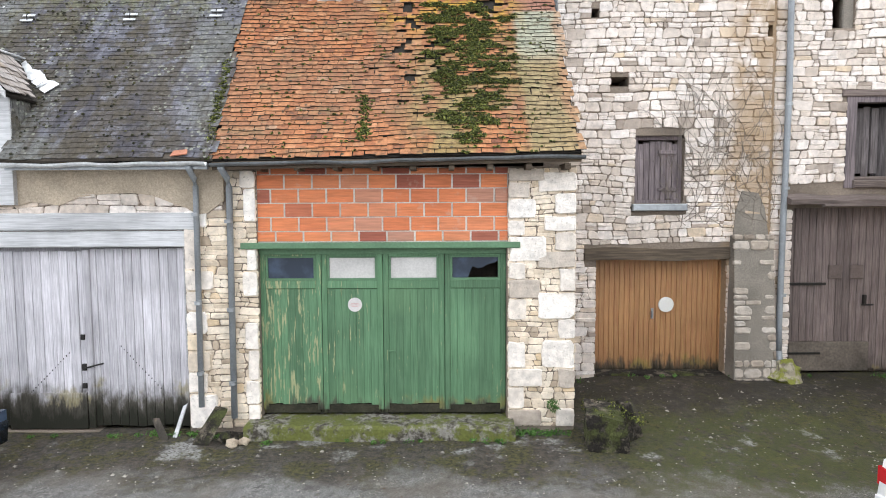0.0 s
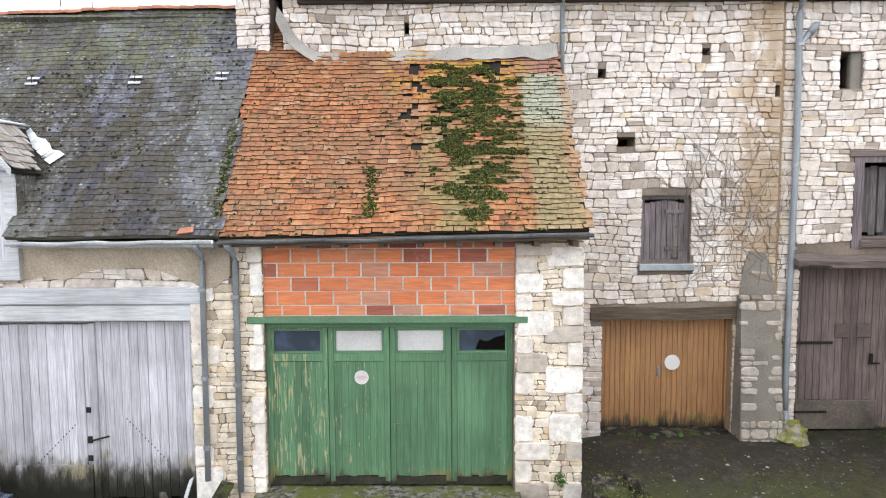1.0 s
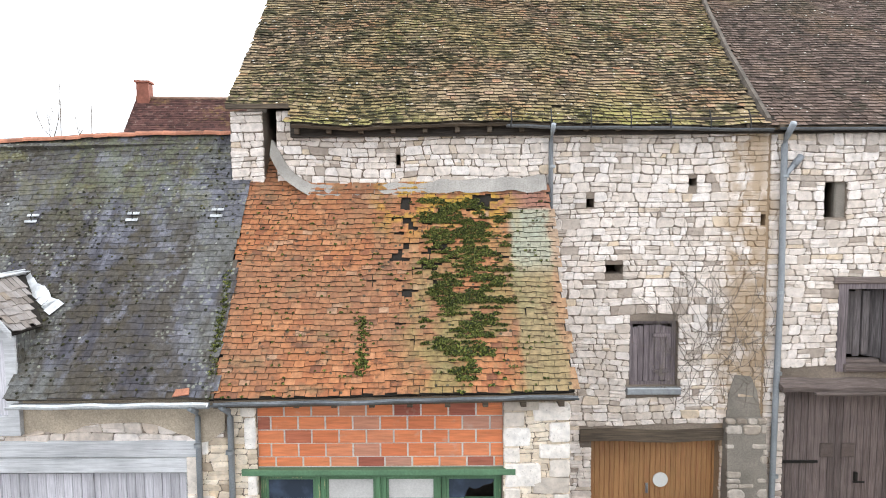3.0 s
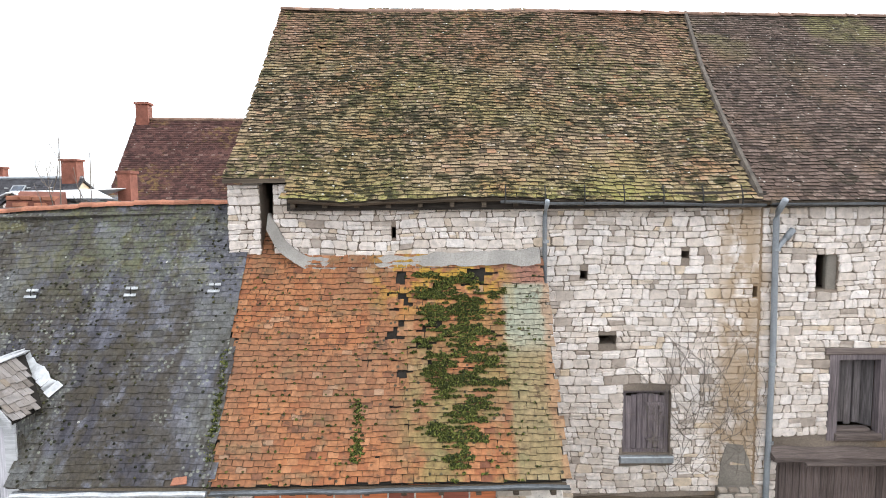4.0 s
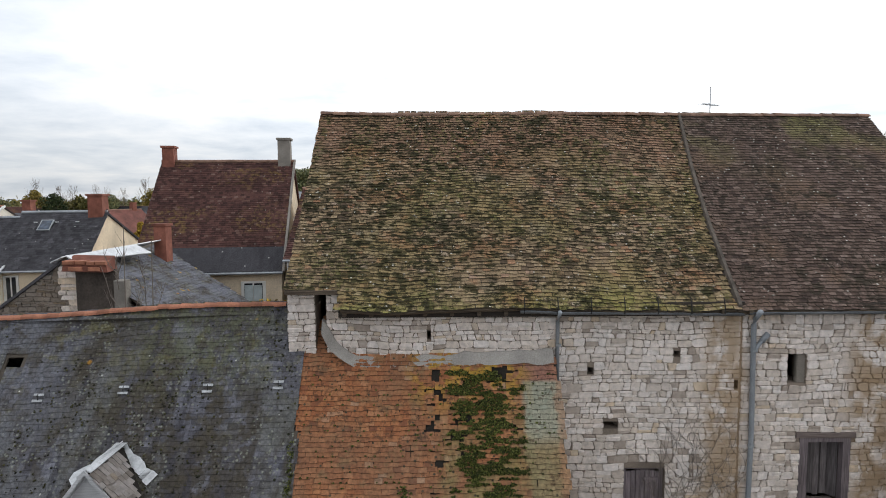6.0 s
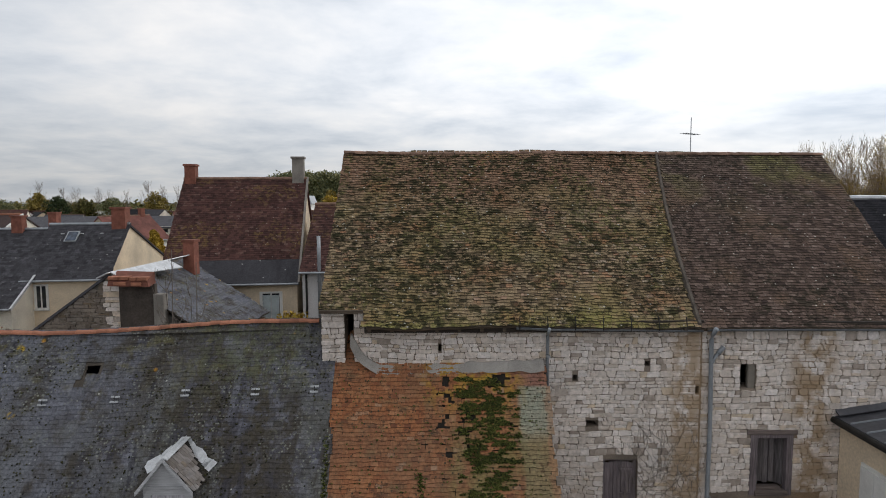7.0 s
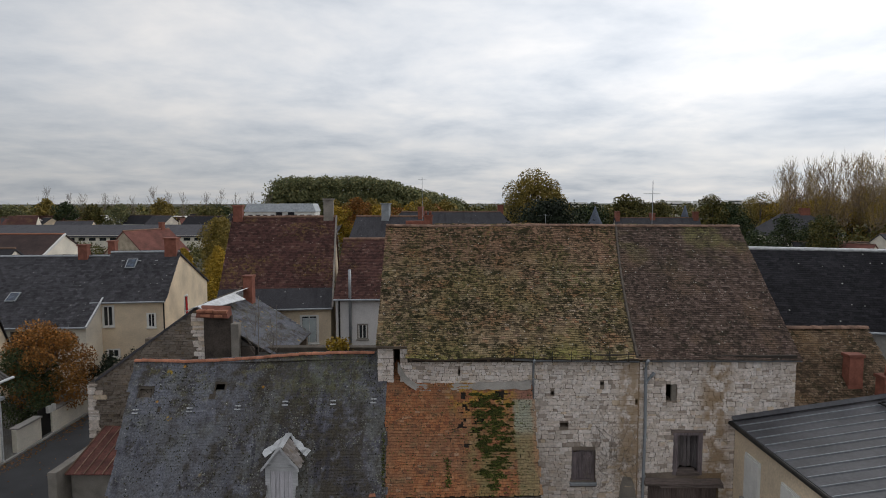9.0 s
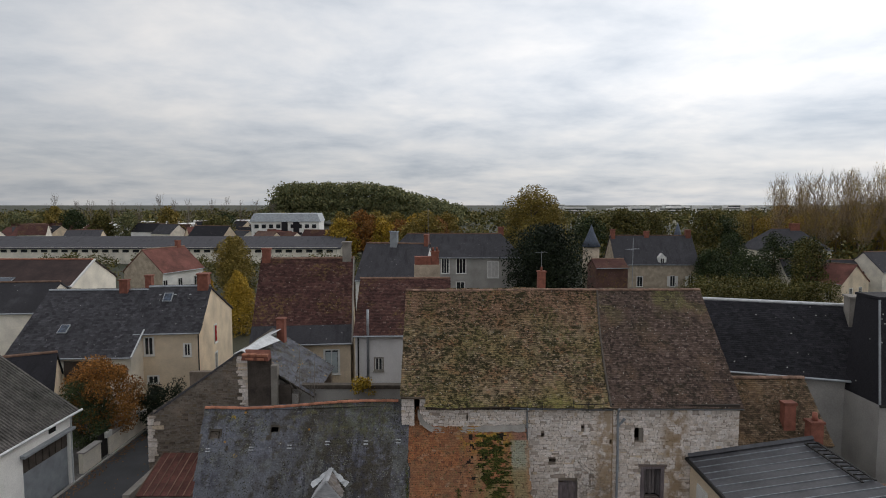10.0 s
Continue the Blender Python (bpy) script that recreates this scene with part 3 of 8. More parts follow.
M_BEIGE = plain("beige_render", (0.68, 0.56, 0.41), 0.92, var=0.14, scale=0.5, fine=15.0)
M_CREAM = plain("cream_render", (0.83, 0.77, 0.66), 0.92, var=0.12, scale=0.5, fine=15.0)
M_JOINT = mortar("pale_brick_mortar", (0.56, 0.53, 0.49))
M_PLAQUE = plain("faded_white_plate", (0.60, 0.57, 0.56), 0.6, var=0.08)
M_GREYWALL = plain("grey_render", (0.38, 0.36, 0.335), 0.92, var=0.14, scale=0.5, fine=15.0)
M_WHITEWALL = plain("white_render", (0.86, 0.845, 0.81), 0.92, var=0.1, scale=0.4, fine=15.0)
# near black: carries the shade inside openings as a colour
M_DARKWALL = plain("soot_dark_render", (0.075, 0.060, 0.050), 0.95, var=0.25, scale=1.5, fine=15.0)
M_ETERNIT = plain("grey_fibre_cement", (0.105, 0.095, 0.088), 0.95, var=0.34, scale=1.2, fine=9.0)
M_GROUND = ground_mat()
M_MOSS = foliage("cushion_moss", (0.009, 0.012, 0.004), (0.052, 0.064, 0.013), (0.200, 0.212, 0.045))
M_DRYMOSS = foliage("dry_dark_moss", (0.012, 0.012, 0.007), (0.03, 0.03, 0.012), (0.07, 0.065, 0.022))
M_WEED = foliage("green_weed", (0.04, 0.09, 0.02), (0.07, 0.15, 0.03), (0.10, 0.20, 0.05))
M_LEAF_DARK = foliage("dark_green_leaves", (0.022, 0.036, 0.014), (0.042, 0.060, 0.022), (0.080, 0.095, 0.035))
M_LEAF_OLIVE = foliage("olive_leaves", (0.055, 0.062, 0.018), (0.115, 0.105, 0.030), (0.19, 0.15, 0.045))
M_LEAF_AUTUMN = foliage("olive_gold_leaves", (0.13, 0.105, 0.026), (0.25, 0.19, 0.046), (0.38, 0.27, 0.07))
M_LEAF_YEW = foliage("yew_needles", (0.010, 0.017, 0.009), (0.017, 0.025, 0.012), (0.028, 0.037, 0.016))
M_SLATE_BLUE = slates("blue_slate", False, (0.13, 0.15, 0.19))
M_PALEWALL = plain("pale_lilac_render", (0.66, 0.64, 0.63), 0.92, var=0.1, scale=0.5, fine=15.0)
M_LEAF_GOLD = foliage("golden_leaves", (0.20, 0.14, 0.022), (0.42, 0.28, 0.036), (0.58, 0.39, 0.06))
M_LEAF_RUST = foliage("rusty_autumn_leaves", (0.10, 0.06, 0.02), (0.28, 0.12, 0.03), (0.42, 0.19, 0.045))
M_LEAF_WOOD = foliage("far_wood_leaves", (0.095, 0.11, 0.055), (0.18, 0.19, 0.085), (0.29, 0.26, 0.115))
M_BARK = plain("grey_bark", (0.11, 0.095, 0.08), 0.95, var=0.2)
M_TWIG = plain("pale_twigs", (0.19, 0.16, 0.135), 0.95, var=0.15)
M_RUBBER = plain("tyre_rubber", (0.02, 0.02, 0.02), 0.8, var=0.1)
M_TAIL = plain("red_lamp_lens", (0.42, 0.015, 0.02), 0.2, var=0.05)
M_CAR_BLUE = plain("dark_blue_car_paint", (0.012, 0.020, 0.032), 0.25, 0.2, var=0.05)
M_CAR_WHITE = plain("white_car_paint", (0.72, 0.72, 0.72), 0.25, var=0.03)
# tile edges: dirt and moss, plus the shadow lines between courses put into the colour
M_DARK_EDGE = plain("blackened_tile_edge", (0.062, 0.052, 0.039), 0.95, var=0.35, scale=3.0, fine=25.0)
M_FOOT = plain("rotted_foot", (0.028, 0.026, 0.016), 0.95, var=0.35, scale=4.0, fine=30.0)
M_UPSTAND = plain("dark_mortar_upstand", (0.115, 0.095, 0.078), 0.95, var=0.3, scale=4.0)
# roof boards coloured near black to give the shade in gaps between tiles
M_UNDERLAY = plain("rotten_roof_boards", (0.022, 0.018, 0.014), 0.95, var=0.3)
M_DARKPANEL = plain("soft_dark_plank", (0.085, 0.07, 0.055), 0.9, var=0.2)


def mossy_stone():
    k = Mat("mossy_block", 0.95)
    col = k.mix(k.step(k.noise(5, 5, 0.65), 0.46, 0.66), (0.014, 0.011, 0.008), (0.15, 0.125, 0.095))
    col = k.mix(k.math("MULTIPLY", k.step(k.noise(2.2, 6, 0.7), 0.50, 0.62), 0.85), col, (0.060, 0.068, 0.018))
    col = k.mix(1.0, col, k.grey(k.noise(40, 3), 0.6, 1.35), "MULTIPLY")
    k.bump(k.noise(22, 6, 0.7), 0.9, 0.03)
    return k.done(col)


M_RUBBLE = mossy_stone()


def moss_cap():
    k = Mat("moss_on_pale_stone", 0.95)
    col = k.mix(k.step(k.noise(6, 5, 0.65), 0.42, 0.60), (0.36, 0.32, 0.24), (0.15, 0.125, 0.09))
    green = k.mix(k.noise(30, 3), (0.10, 0.12, 0.02), (0.30, 0.30, 0.06))
    col = k.mix(k.step(k.noise(4.5, 5, 0.7), 0.44, 0.56), col, green)
    k.bump(k.noise(35, 5, 0.7), 0.9, 0.02)
    return k.done(col)


M_MOSSCAP = moss_cap()


def old_step():
    k = Mat("mossy_concrete_step", 0.95)
    col = k.mix(k.step(k.noise(9, 5, 0.7), 0.40, 0.60), (0.045, 0.038, 0.028), (0.24, 0.225, 0.20))
    green = k.mix(k.noise(25, 3), (0.05, 0.06, 0.014), (0.16, 0.17, 0.04))
    col = k.mix(k.step(k.noise(2.6, 6, 0.72), 0.44, 0.56), col, green)
    k.bump(k.noise(28, 5, 0.7), 0.9, 0.02)
    return k.done(col)


M_STEP = old_step()


# ---- builders ----
class MB:
    """Gathers vertices and faces of one mesh."""

    def __init__(self):
        self.v, self.f = [], []

    def add(self, verts, faces):
        o = len(self.v)
        self.v.extend(tuple(map(float, p)) for p in verts)
        self.f.extend(tuple(i + o for i in q) for q in faces)
        return self

    def hexa(self, p):
        """Eight corners: four below (anticlockwise), four above."""
        return self.add(p, [(3, 2, 1, 0), (4, 5, 6, 7), (0, 1, 5, 4), (1, 2, 6, 5), (2, 3, 7, 6), (3, 0, 4, 7)])

    def box(self, x0, x1, y0, y1, z0, z1):
        return self.hexa([(x0, y0, z0), (x1, y0, z0), (x1, y1, z0), (x0, y1, z0), (x0, y0, z1), (x1, y0, z1), (x1, y1, z1), (x0, y1, z1)])

    def bev(self, x0, x1, y0, y1, z0, z1, b=0.01):
        """A box whose upright and front edges are chamfered (front is -y)."""
        p = [(x0, y1, z0), (x1, y1, z0), (x1, y1, z1), (x0, y1, z1),
             (x0, y0 + b, z0), (x1, y0 + b, z0), (x1, y0 + b, z1), (x0, y0 + b, z1),
             (x0 + b, y0, z0 + b), (x1 - b, y0, z0 + b), (x1 - b, y0, z1 - b), (x0 + b, y0, z1 - b)]
        f = [(0, 3, 2, 1), (8, 9, 10, 11)]
        for a, c in ((0, 4), (4, 8)):
            for i in range(4):
                j = (i + 1) % 4
                f.append((a + i, a + j, c + j, c + i))
        return self.add(p, f)

    def slab(self, quad, thick):
        """A plate under a quad: thickness goes against the quad's normal."""
        q = [Vector(p) for p in quad]
        n = (q[1] - q[0]).cross(q[3] - q[0]).normalized() * thick
        return self.hexa([p - n for p in q] + q)

    def prism(self, poly, way):
        n, w = len(poly), Vector(way)
        a = [Vector(p) for p in poly]
        return self.add(a + [p + w for p in a], [tuple(range(n - 1, -1, -1)), tuple(range(n, 2 * n))] + [(i, (i + 1) % n, n + (i + 1) % n, n + i) for i in range(n)])

    def tube(self, pts, r, sides=8, r2=None):
        pts = [Vector(p) for p in pts]
        rings = []
        for i, p in enumerate(pts):
            d = (pts[min(i + 1, len(pts) - 1)] - pts[max(i - 1, 0)]).normalized()
            a = d.orthogonal().normalized() if abs(d.z) > 0.95 else d.cross(Vector((0, 0, 1))).normalized()
            b = d.cross(a)
            rr = r if r2 is None else r + (r2 - r) * i / (len(pts) - 1)
            rings.append([p + (a * math.cos(t) + b * math.sin(t)) * rr for t in [2 * math.pi * k / sides for k in range(sides)]])
        vs = [q for ring in rings for q in ring]
        fs = [tuple(range(sides - 1, -1, -1)), tuple(range(len(vs) - sides, len(vs)))]
        for i in range(len(pts) - 1):
            for k in range(sides):
                fs.append((i * sides + k, i * sides + (k + 1) % sides, (i + 1) * sides + (k + 1) % sides, (i + 1) * sides + k))
        return self.add(vs, fs)

    def disc(self, c, r, thick, sides=28):
        """An upright round plate that faces -y."""
        return self.tube([(c[0], c[1], c[2]), (c[0], c[1] - thick, c[2])], r, sides)

    def lump(self, c, rx, ry, rz, seed=0, rough=0.25, n=7):
        vs, fs = [], []
        for i in range(n + 1):
            th = math.pi * i / n
            for j in range(2 * n):
                ph = math.pi * j / n
                d = Vector((math.sin(th) * math.cos(ph), math.sin(th) * math.sin(ph), math.cos(th)))
                k = 1 + rough * noise.noise(d * 1.7 + Vector((seed * 7.3, seed * 1.9, 0))) * 2
                vs.append((c[0] + d.x * rx * k, c[1] + d.y * ry * k, c[2] + d.z * rz * k))
        for i in range(n):
            for j in range(2 * n):
                fs.append((i * 2 * n + j, (i + 1) * 2 * n + j, (i + 1) * 2 * n + (j + 1) % (2 * n), i * 2 * n + (j + 1) % (2 * n)))
        return self.add(vs, fs)

    def moved(self, m):
        self.v = [tuple(m @ Vector(p)) for p in self.v]
        return self

    def mesh(self, name, mat):
        me = bpy.data.meshes.new(name)
        me.from_pydata(self.v, [], self.f)
        me.materials.append(mat)
        me.update()
        return me


def rough_block(c, n=7, amp=0.05, seed=1):
    """A worn block between eight corners, its faces broken up by knocks and hollows."""
    c = [Vector(p) for p in c]
    mid = sum(c, Vector()) / 8
    mb = MB()
    for f in ((3, 2, 1, 0), (4, 5, 6, 7), (0, 1, 5, 4), (1, 2, 6, 5), (2, 3, 7, 6), (3, 0, 4, 7)):
        a, b, d, e = (c[i] for i in f)
        o = len(mb.v)
        for j in range(n + 1):
            for i in range(n + 1):
                p = a.lerp(b, i / n).lerp(e.lerp(d, i / n), j / n)
                k = noise.noise(p * 4.0 + Vector((seed, 0, 0))) + 0.6 * noise.noise(p * 11.0) - 0.5 * ((2 * i / n - 1) ** 6 + (2 * j / n - 1) ** 6) * 0.5
                mb.v.append(tuple(p + (p - mid).normalized() * amp * k))
        for j in range(n):
            for i in range(n):
                q = o + j * (n + 1) + i
                mb.f.append((q, q + 1, q + n + 2, q + n + 1))
    return mb


TURNED = set()


def under(ob, parent):
    if parent is not None:
        ob.parent = parent
        if parent.type == "EMPTY" and parent.name not in TURNED:
            ob.matrix_parent_inverse = Matrix.Translation(-parent.location)
    return ob


def part(name, mb, mat, parent, label="", kind=""):
    """Links a gathered mesh as one part under a thing or under a part."""
    return tagged(under(new(name, mb.mesh(name, mat)), parent), label, kind=kind)


def thing(name, base, label, category, group="", kind=""):
    ob = new(name)
    ob.empty_display_size = 0.3
    ob.location = base
    return tagged(ob, label, category, group, kind)


def turned(name, m, label, category, group="", kind=""):
    """A thing whose parts are built round its own origin."""
    ob = new(name)
    ob.empty_display_size = 0.3
    ob.matrix_world = m
    TURNED.add(ob.name)
    return tagged(ob, label, category, group, kind)


def single(name, mb, mat, label, category, group="", kind=""):
    return tagged(new(name, mb.mesh(name, mat)), label, category, group, kind)


def smooth(ob):
    for p in ob.data.polygons:
        p.use_smooth = True
    return ob


def welded(ob, dist=0.004):
    """Joins the faces of a shape that meet at their edges."""
    bm = bmesh.new()
    bm.from_mesh(ob.data)
    bmesh.ops.remove_doubles(bm, verts=bm.verts, dist=dist)
    bm.to_mesh(ob.data)
    bm.free()
    return ob


rng = random.Random(11)


def jit(a):
    return rng.uniform(-a, a)


def lerp_at(table, x):
    """Piecewise straight line through (x, value) pairs."""
    for (xa, a), (xb, b) in zip(table, table[1:]):
        if x <= xb:
            return a + (b - a) * max(0.0, min(1.0, (x - xa) / (xb - xa)))
    return table[-1][1]


def pierced(mb, x0, x1, z0, z1, y0, y1, holes):
    """A wall along x with rectangular openings that go right through, as one closed shape."""
    xs = sorted({x0, x1, *[min(max(h[i], x0), x1) for h in holes for i in (0, 1)]})
    zs = sorted({z0, z1, *[min(max(h[i], z0), z1) for h in holes for i in (2, 3)]})

    def solid(i, j):
        if not (0 <= i < len(xs) - 1 and 0 <= j < len(zs) - 1):
            return False
        cx, cz = (xs[i] + xs[i + 1]) / 2, (zs[j] + zs[j + 1]) / 2
        return not any(h[0] < cx < h[1] and h[2] < cz < h[3] for h in holes)

    index = {}

    def at(i, j, y):
        key = (i, j, y)
        if key not in index:
            index[key] = len(mb.v)
            mb.v.append((xs[i], y, zs[j]))
        return index[key]

    for i in range(len(xs) - 1):
        for j in range(len(zs) - 1):
            if not solid(i, j):
                continue
            mb.f.append((at(i, j, y0), at(i + 1, j, y0), at(i + 1, j + 1, y0), at(i, j + 1, y0)))
            mb.f.append((at(i, j + 1, y1), at(i + 1, j + 1, y1), at(i + 1, j, y1), at(i, j, y1)))
            for di, dj, p, q in ((-1, 0, (0, 1), (0, 0)), (1, 0, (1, 0), (1, 1)), (0, -1, (0, 0), (1, 0)), (0, 1, (1, 1), (0, 1))):
                if not solid(i + di, j + dj):
                    pa, qa = (i + p[0], j + p[1]), (i + q[0], j + q[1])
                    mb.f.append((at(*pa, y0), at(*pa, y1), at(*qa, y1), at(*qa, y0)))
    return mb


def ribbon(low, high, y0, y1):
    """A closed band on a wall between two lines of (x, z) with the same x."""
    mb, n = MB(), len(low)
    for y in (y0, y1):
        for line in (low, high):
            mb.v.extend((x, y, z) for x, z in line)
    for i in range(n - 1):
        mb.f += [(i, i + 1, n + i + 1, n + i), (3 * n + i, 3 * n + i + 1, 2 * n + i + 1, 2 * n + i), (n + i, n + i + 1, 3 * n + i + 1, 3 * n + i), (2 * n + i, 2 * n + i + 1, i + 1, i)]
    mb.f += [(0, n, 3 * n, 2 * n), (n - 1, 3 * n - 1, 4 * n - 1, 2 * n - 1)]
    return mb


def stone(mb_or_none, x0, x1, z0, z1, y, proud, b, cut=(0.05, 0.26), loose=0.10, quad=None, lean=0.0):
    """One rough stone that faces -y: knocked-off corners, uneven edges and a face that is not quite true.
    quad: its four corners (x, z) from the lower left, anticlockwise, where they are not those of the box."""
    w, h = x1 - x0, z1 - z0
    m0 = min(w, h)
    j = m0 * loose
    q0 = [(p + (jit(j) if quad else abs(jit(j)) * (1 if k in (0, 3) else -1)), q + (jit(j * 0.6) if quad else abs(jit(j)) * (1 if k < 2 else -1))) for k, (p, q) in enumerate(quad or [(x0, z0), (x1, z0), (x1, z1), (x0, z1)])]
    c = []
    for i, (p, q) in enumerate(q0):
        for k, o in enumerate((q0[i - 1], q0[(i + 1) % 4])):
            ln = max(0.01, math.hypot(o[0] - p, o[1] - q))
            r = min(0.45, m0 * rng.uniform(*cut) / ln)
            c.append((p + (o[0] - p) * r, q + (o[1] - q) * r))
        o = q0[(i + 1) % 4]
        f = rng.uniform(0.35, 0.65)
        c.append((p + (o[0] - p) * f + jit(m0 * 0.05), q + (o[1] - q) * f + jit(m0 * 0.05)))
    n = len(c)
    mx, mz = sum(p for p, _ in c) / n, sum(q for _, q in c) / n
    bx, bz = min(b, w * 0.22) / w * 2, min(b, h * 0.22) / h * 2
    tx, tz = jit(0.05), jit(0.07) + lean
    vs = [(p, y + 0.03, q) for p, q in c] + [(p, y - proud * 0.72 + lean * (q - mz), q) for p, q in c]
    vs += [(p + (mx - p) * bx * rng.uniform(0.6, 1.4), y - proud + jit(proud * 0.15) + tx * (p - mx) + tz * (q - mz), q + (mz - q) * bz * rng.uniform(0.6, 1.4)) for p, q in c]
    fs = [tuple(range(2 * n, 3 * n))]
    for a, d in ((0, n), (n, 2 * n)):
        for i in range(n):
            k = (i + 1) % n
            fs.append((a + i, a + k, d + k, d + i))
    m = mb_or_none or MB()
    m.add(vs, fs)
    return m


def rubble(parent, x0, x1, z0, z1, y, holes, mat, course=(0.08, 0.19), length=(0.10, 0.30), proud=0.030, singles=None, top=None, keep=None):
    """Rough courses that rise and fall, in front of a mortar bed: stones inside the stretch `singles` are objects, the rest one joined part."""
    rest = MB()
    made = 0
    zs = [z0]
    while zs[-1] < z1 - 0.05:
        zs.append(min(zs[-1] + rng.uniform(*course), z1))
    if z1 - zs[-1] > 0.005:
        zs[-1] = z1

    def bound(k, x):
        """Height of the bed joint under course k at x."""
        if k == 0 or k == len(zs) - 1:
            return zs[k]
        z = zs[k] + 0.085 * noise.noise(Vector((x * 0.55, zs[k] * 0.8, 3.1))) + 0.022 * noise.noise(Vector((x * 2.6, k * 7.7, 1.0)))
        return min(max(z, z0 + 0.02), z1 - 0.01)

    for k in range(len(zs) - 1):
        z, h = zs[k], zs[k + 1] - zs[k]
        spans = [(x0, x1)]
        for hx0, hx1, hz0, hz1 in holes:
            lo, hi = min(bound(k, hx0), bound(k, hx1)), max(bound(k + 1, hx0), bound(k + 1, hx1))
            if hi > hz0 + 0.02 and lo < hz1 - 0.02:
                cut = []
                for a, b in spans:
                    if hx1 <= a or hx0 >= b:
                        cut.append((a, b))
                    else:
                        cut += [t for t in ((a, hx0), (hx1, b)) if t[1] - t[0] > 0.05]
                spans = cut
        for a, b in spans:
            x, slant = a, 0.0
            while x < b - 0.03:
                w = rng.uniform(*length) * (0.6 + h * 3.4) * (0.45 if rng.random() < 0.14 else 1.0)
                if b - x - w < 0.12:
                    w = b - x
                nxt = 0.0 if x + w > b - 0.01 else jit(0.022)
                g = rng.uniform(0.002, 0.007)
                bl, br, tr, tl = (x + slant + g, bound(k, x) + g), (x + w + nxt - g, bound(k, x + w) + g), (x + w - nxt - g, bound(k + 1, x + w) - g), (x - slant + g, bound(k + 1, x) - g)
                f = rng.uniform(0.36, 0.64)
                ml, mr = (bl[0] + (tl[0] - bl[0]) * f, bl[1] + (tl[1] - bl[1]) * f), (br[0] + (tr[0] - br[0]) * f, br[1] + (tr[1] - br[1]) * f)
                quads = [(bl, br, tr, tl)] if h < 0.115 or rng.random() < 0.62 else [(bl, br, mr, ml), (ml, mr, tr, tl)]
                for q in quads:
                    cz, dz = min(p[1] for p in q), max(p[1] for p in q)
                    if dz - cz < 0.03 or (top and dz > top(x + w / 2)) or (keep and not keep(x + w / 2, (cz + dz) / 2)):
                        continue
                    one = singles and made < 300 and singles[0] < x < singles[1] and singles[2] < z < singles[3]
                    m = stone(None if one else rest, x, x + w, cz, dz, y, proud * rng.uniform(0.45, 1.35), 0.011, quad=q)
                    if one:
                        part("stone", m, mat, parent)
                        made += 1
                x, slant = x + w, nxt
    part("rubble_bond", rest, mat, parent, kind="stuff")


def ashlar(parent, x0, x1, z0, z1, y, rows, mat, small, side):
    """Dressed quoins of uneven size along the given sides, bedded in small ochre rubble. rows: their heights from the ground."""
    rubble(parent, x0, x1, z0, z1, y, [], small, (0.07, 0.15), (0.09, 0.26), 0.018)
    for s in side:
        z, i = z0, 0 if s < 0 else 1
        while z < z1 - 0.08:
            h = min(rows[(i * (1 if s < 0 else 2)) % len(rows)] * rng.uniform(0.85, 1.15), z1 - z)
            share = (0.60 if i % 2 == 0 else 0.40) if len(side) == 1 else (0.50 if i % 2 == 0 else 0.30)
            w = (x1 - x0) * share * rng.uniform(0.8, 1.15)
            a, b = (x0, x0 + w) if s < 0 else (x1 - w, x1)
            if rng.random() < 0.92:
                part("quoin", stone(None, a + 0.004, b - 0.004, z + 0.005, z + h - 0.005, y - 0.012, 0.035, 0.010, (0.02, 0.16), 0.06), mat, parent)
            z += h
            i += 1


TILE_SHAPES = []
for _ in range(6):
    t0 = [[-0.5, 0, 0], [0.5, 0, 0], [0.5, 1, 0], [-0.5, 1, 0], [-0.5, 0, 1], [0.5, 0, 1], [0.5, 1, 1], [-0.5, 1, 1]]
    for a, b in ((0, 4), (1, 5)):
        dx, dy = jit(0.05), rng.uniform(-0.03, 0.06)
        for q in (a, b):
            t0[q][0] += dx
            t0[q][1] += dy
    TILE_SHAPES.append(np.array(t0))
TILE_FACES = [(3, 2, 1, 0), (4, 5, 6, 7), (0, 1, 5, 4), (1, 2, 6, 5), (2, 3, 7, 6), (3, 0, 4, 7)]


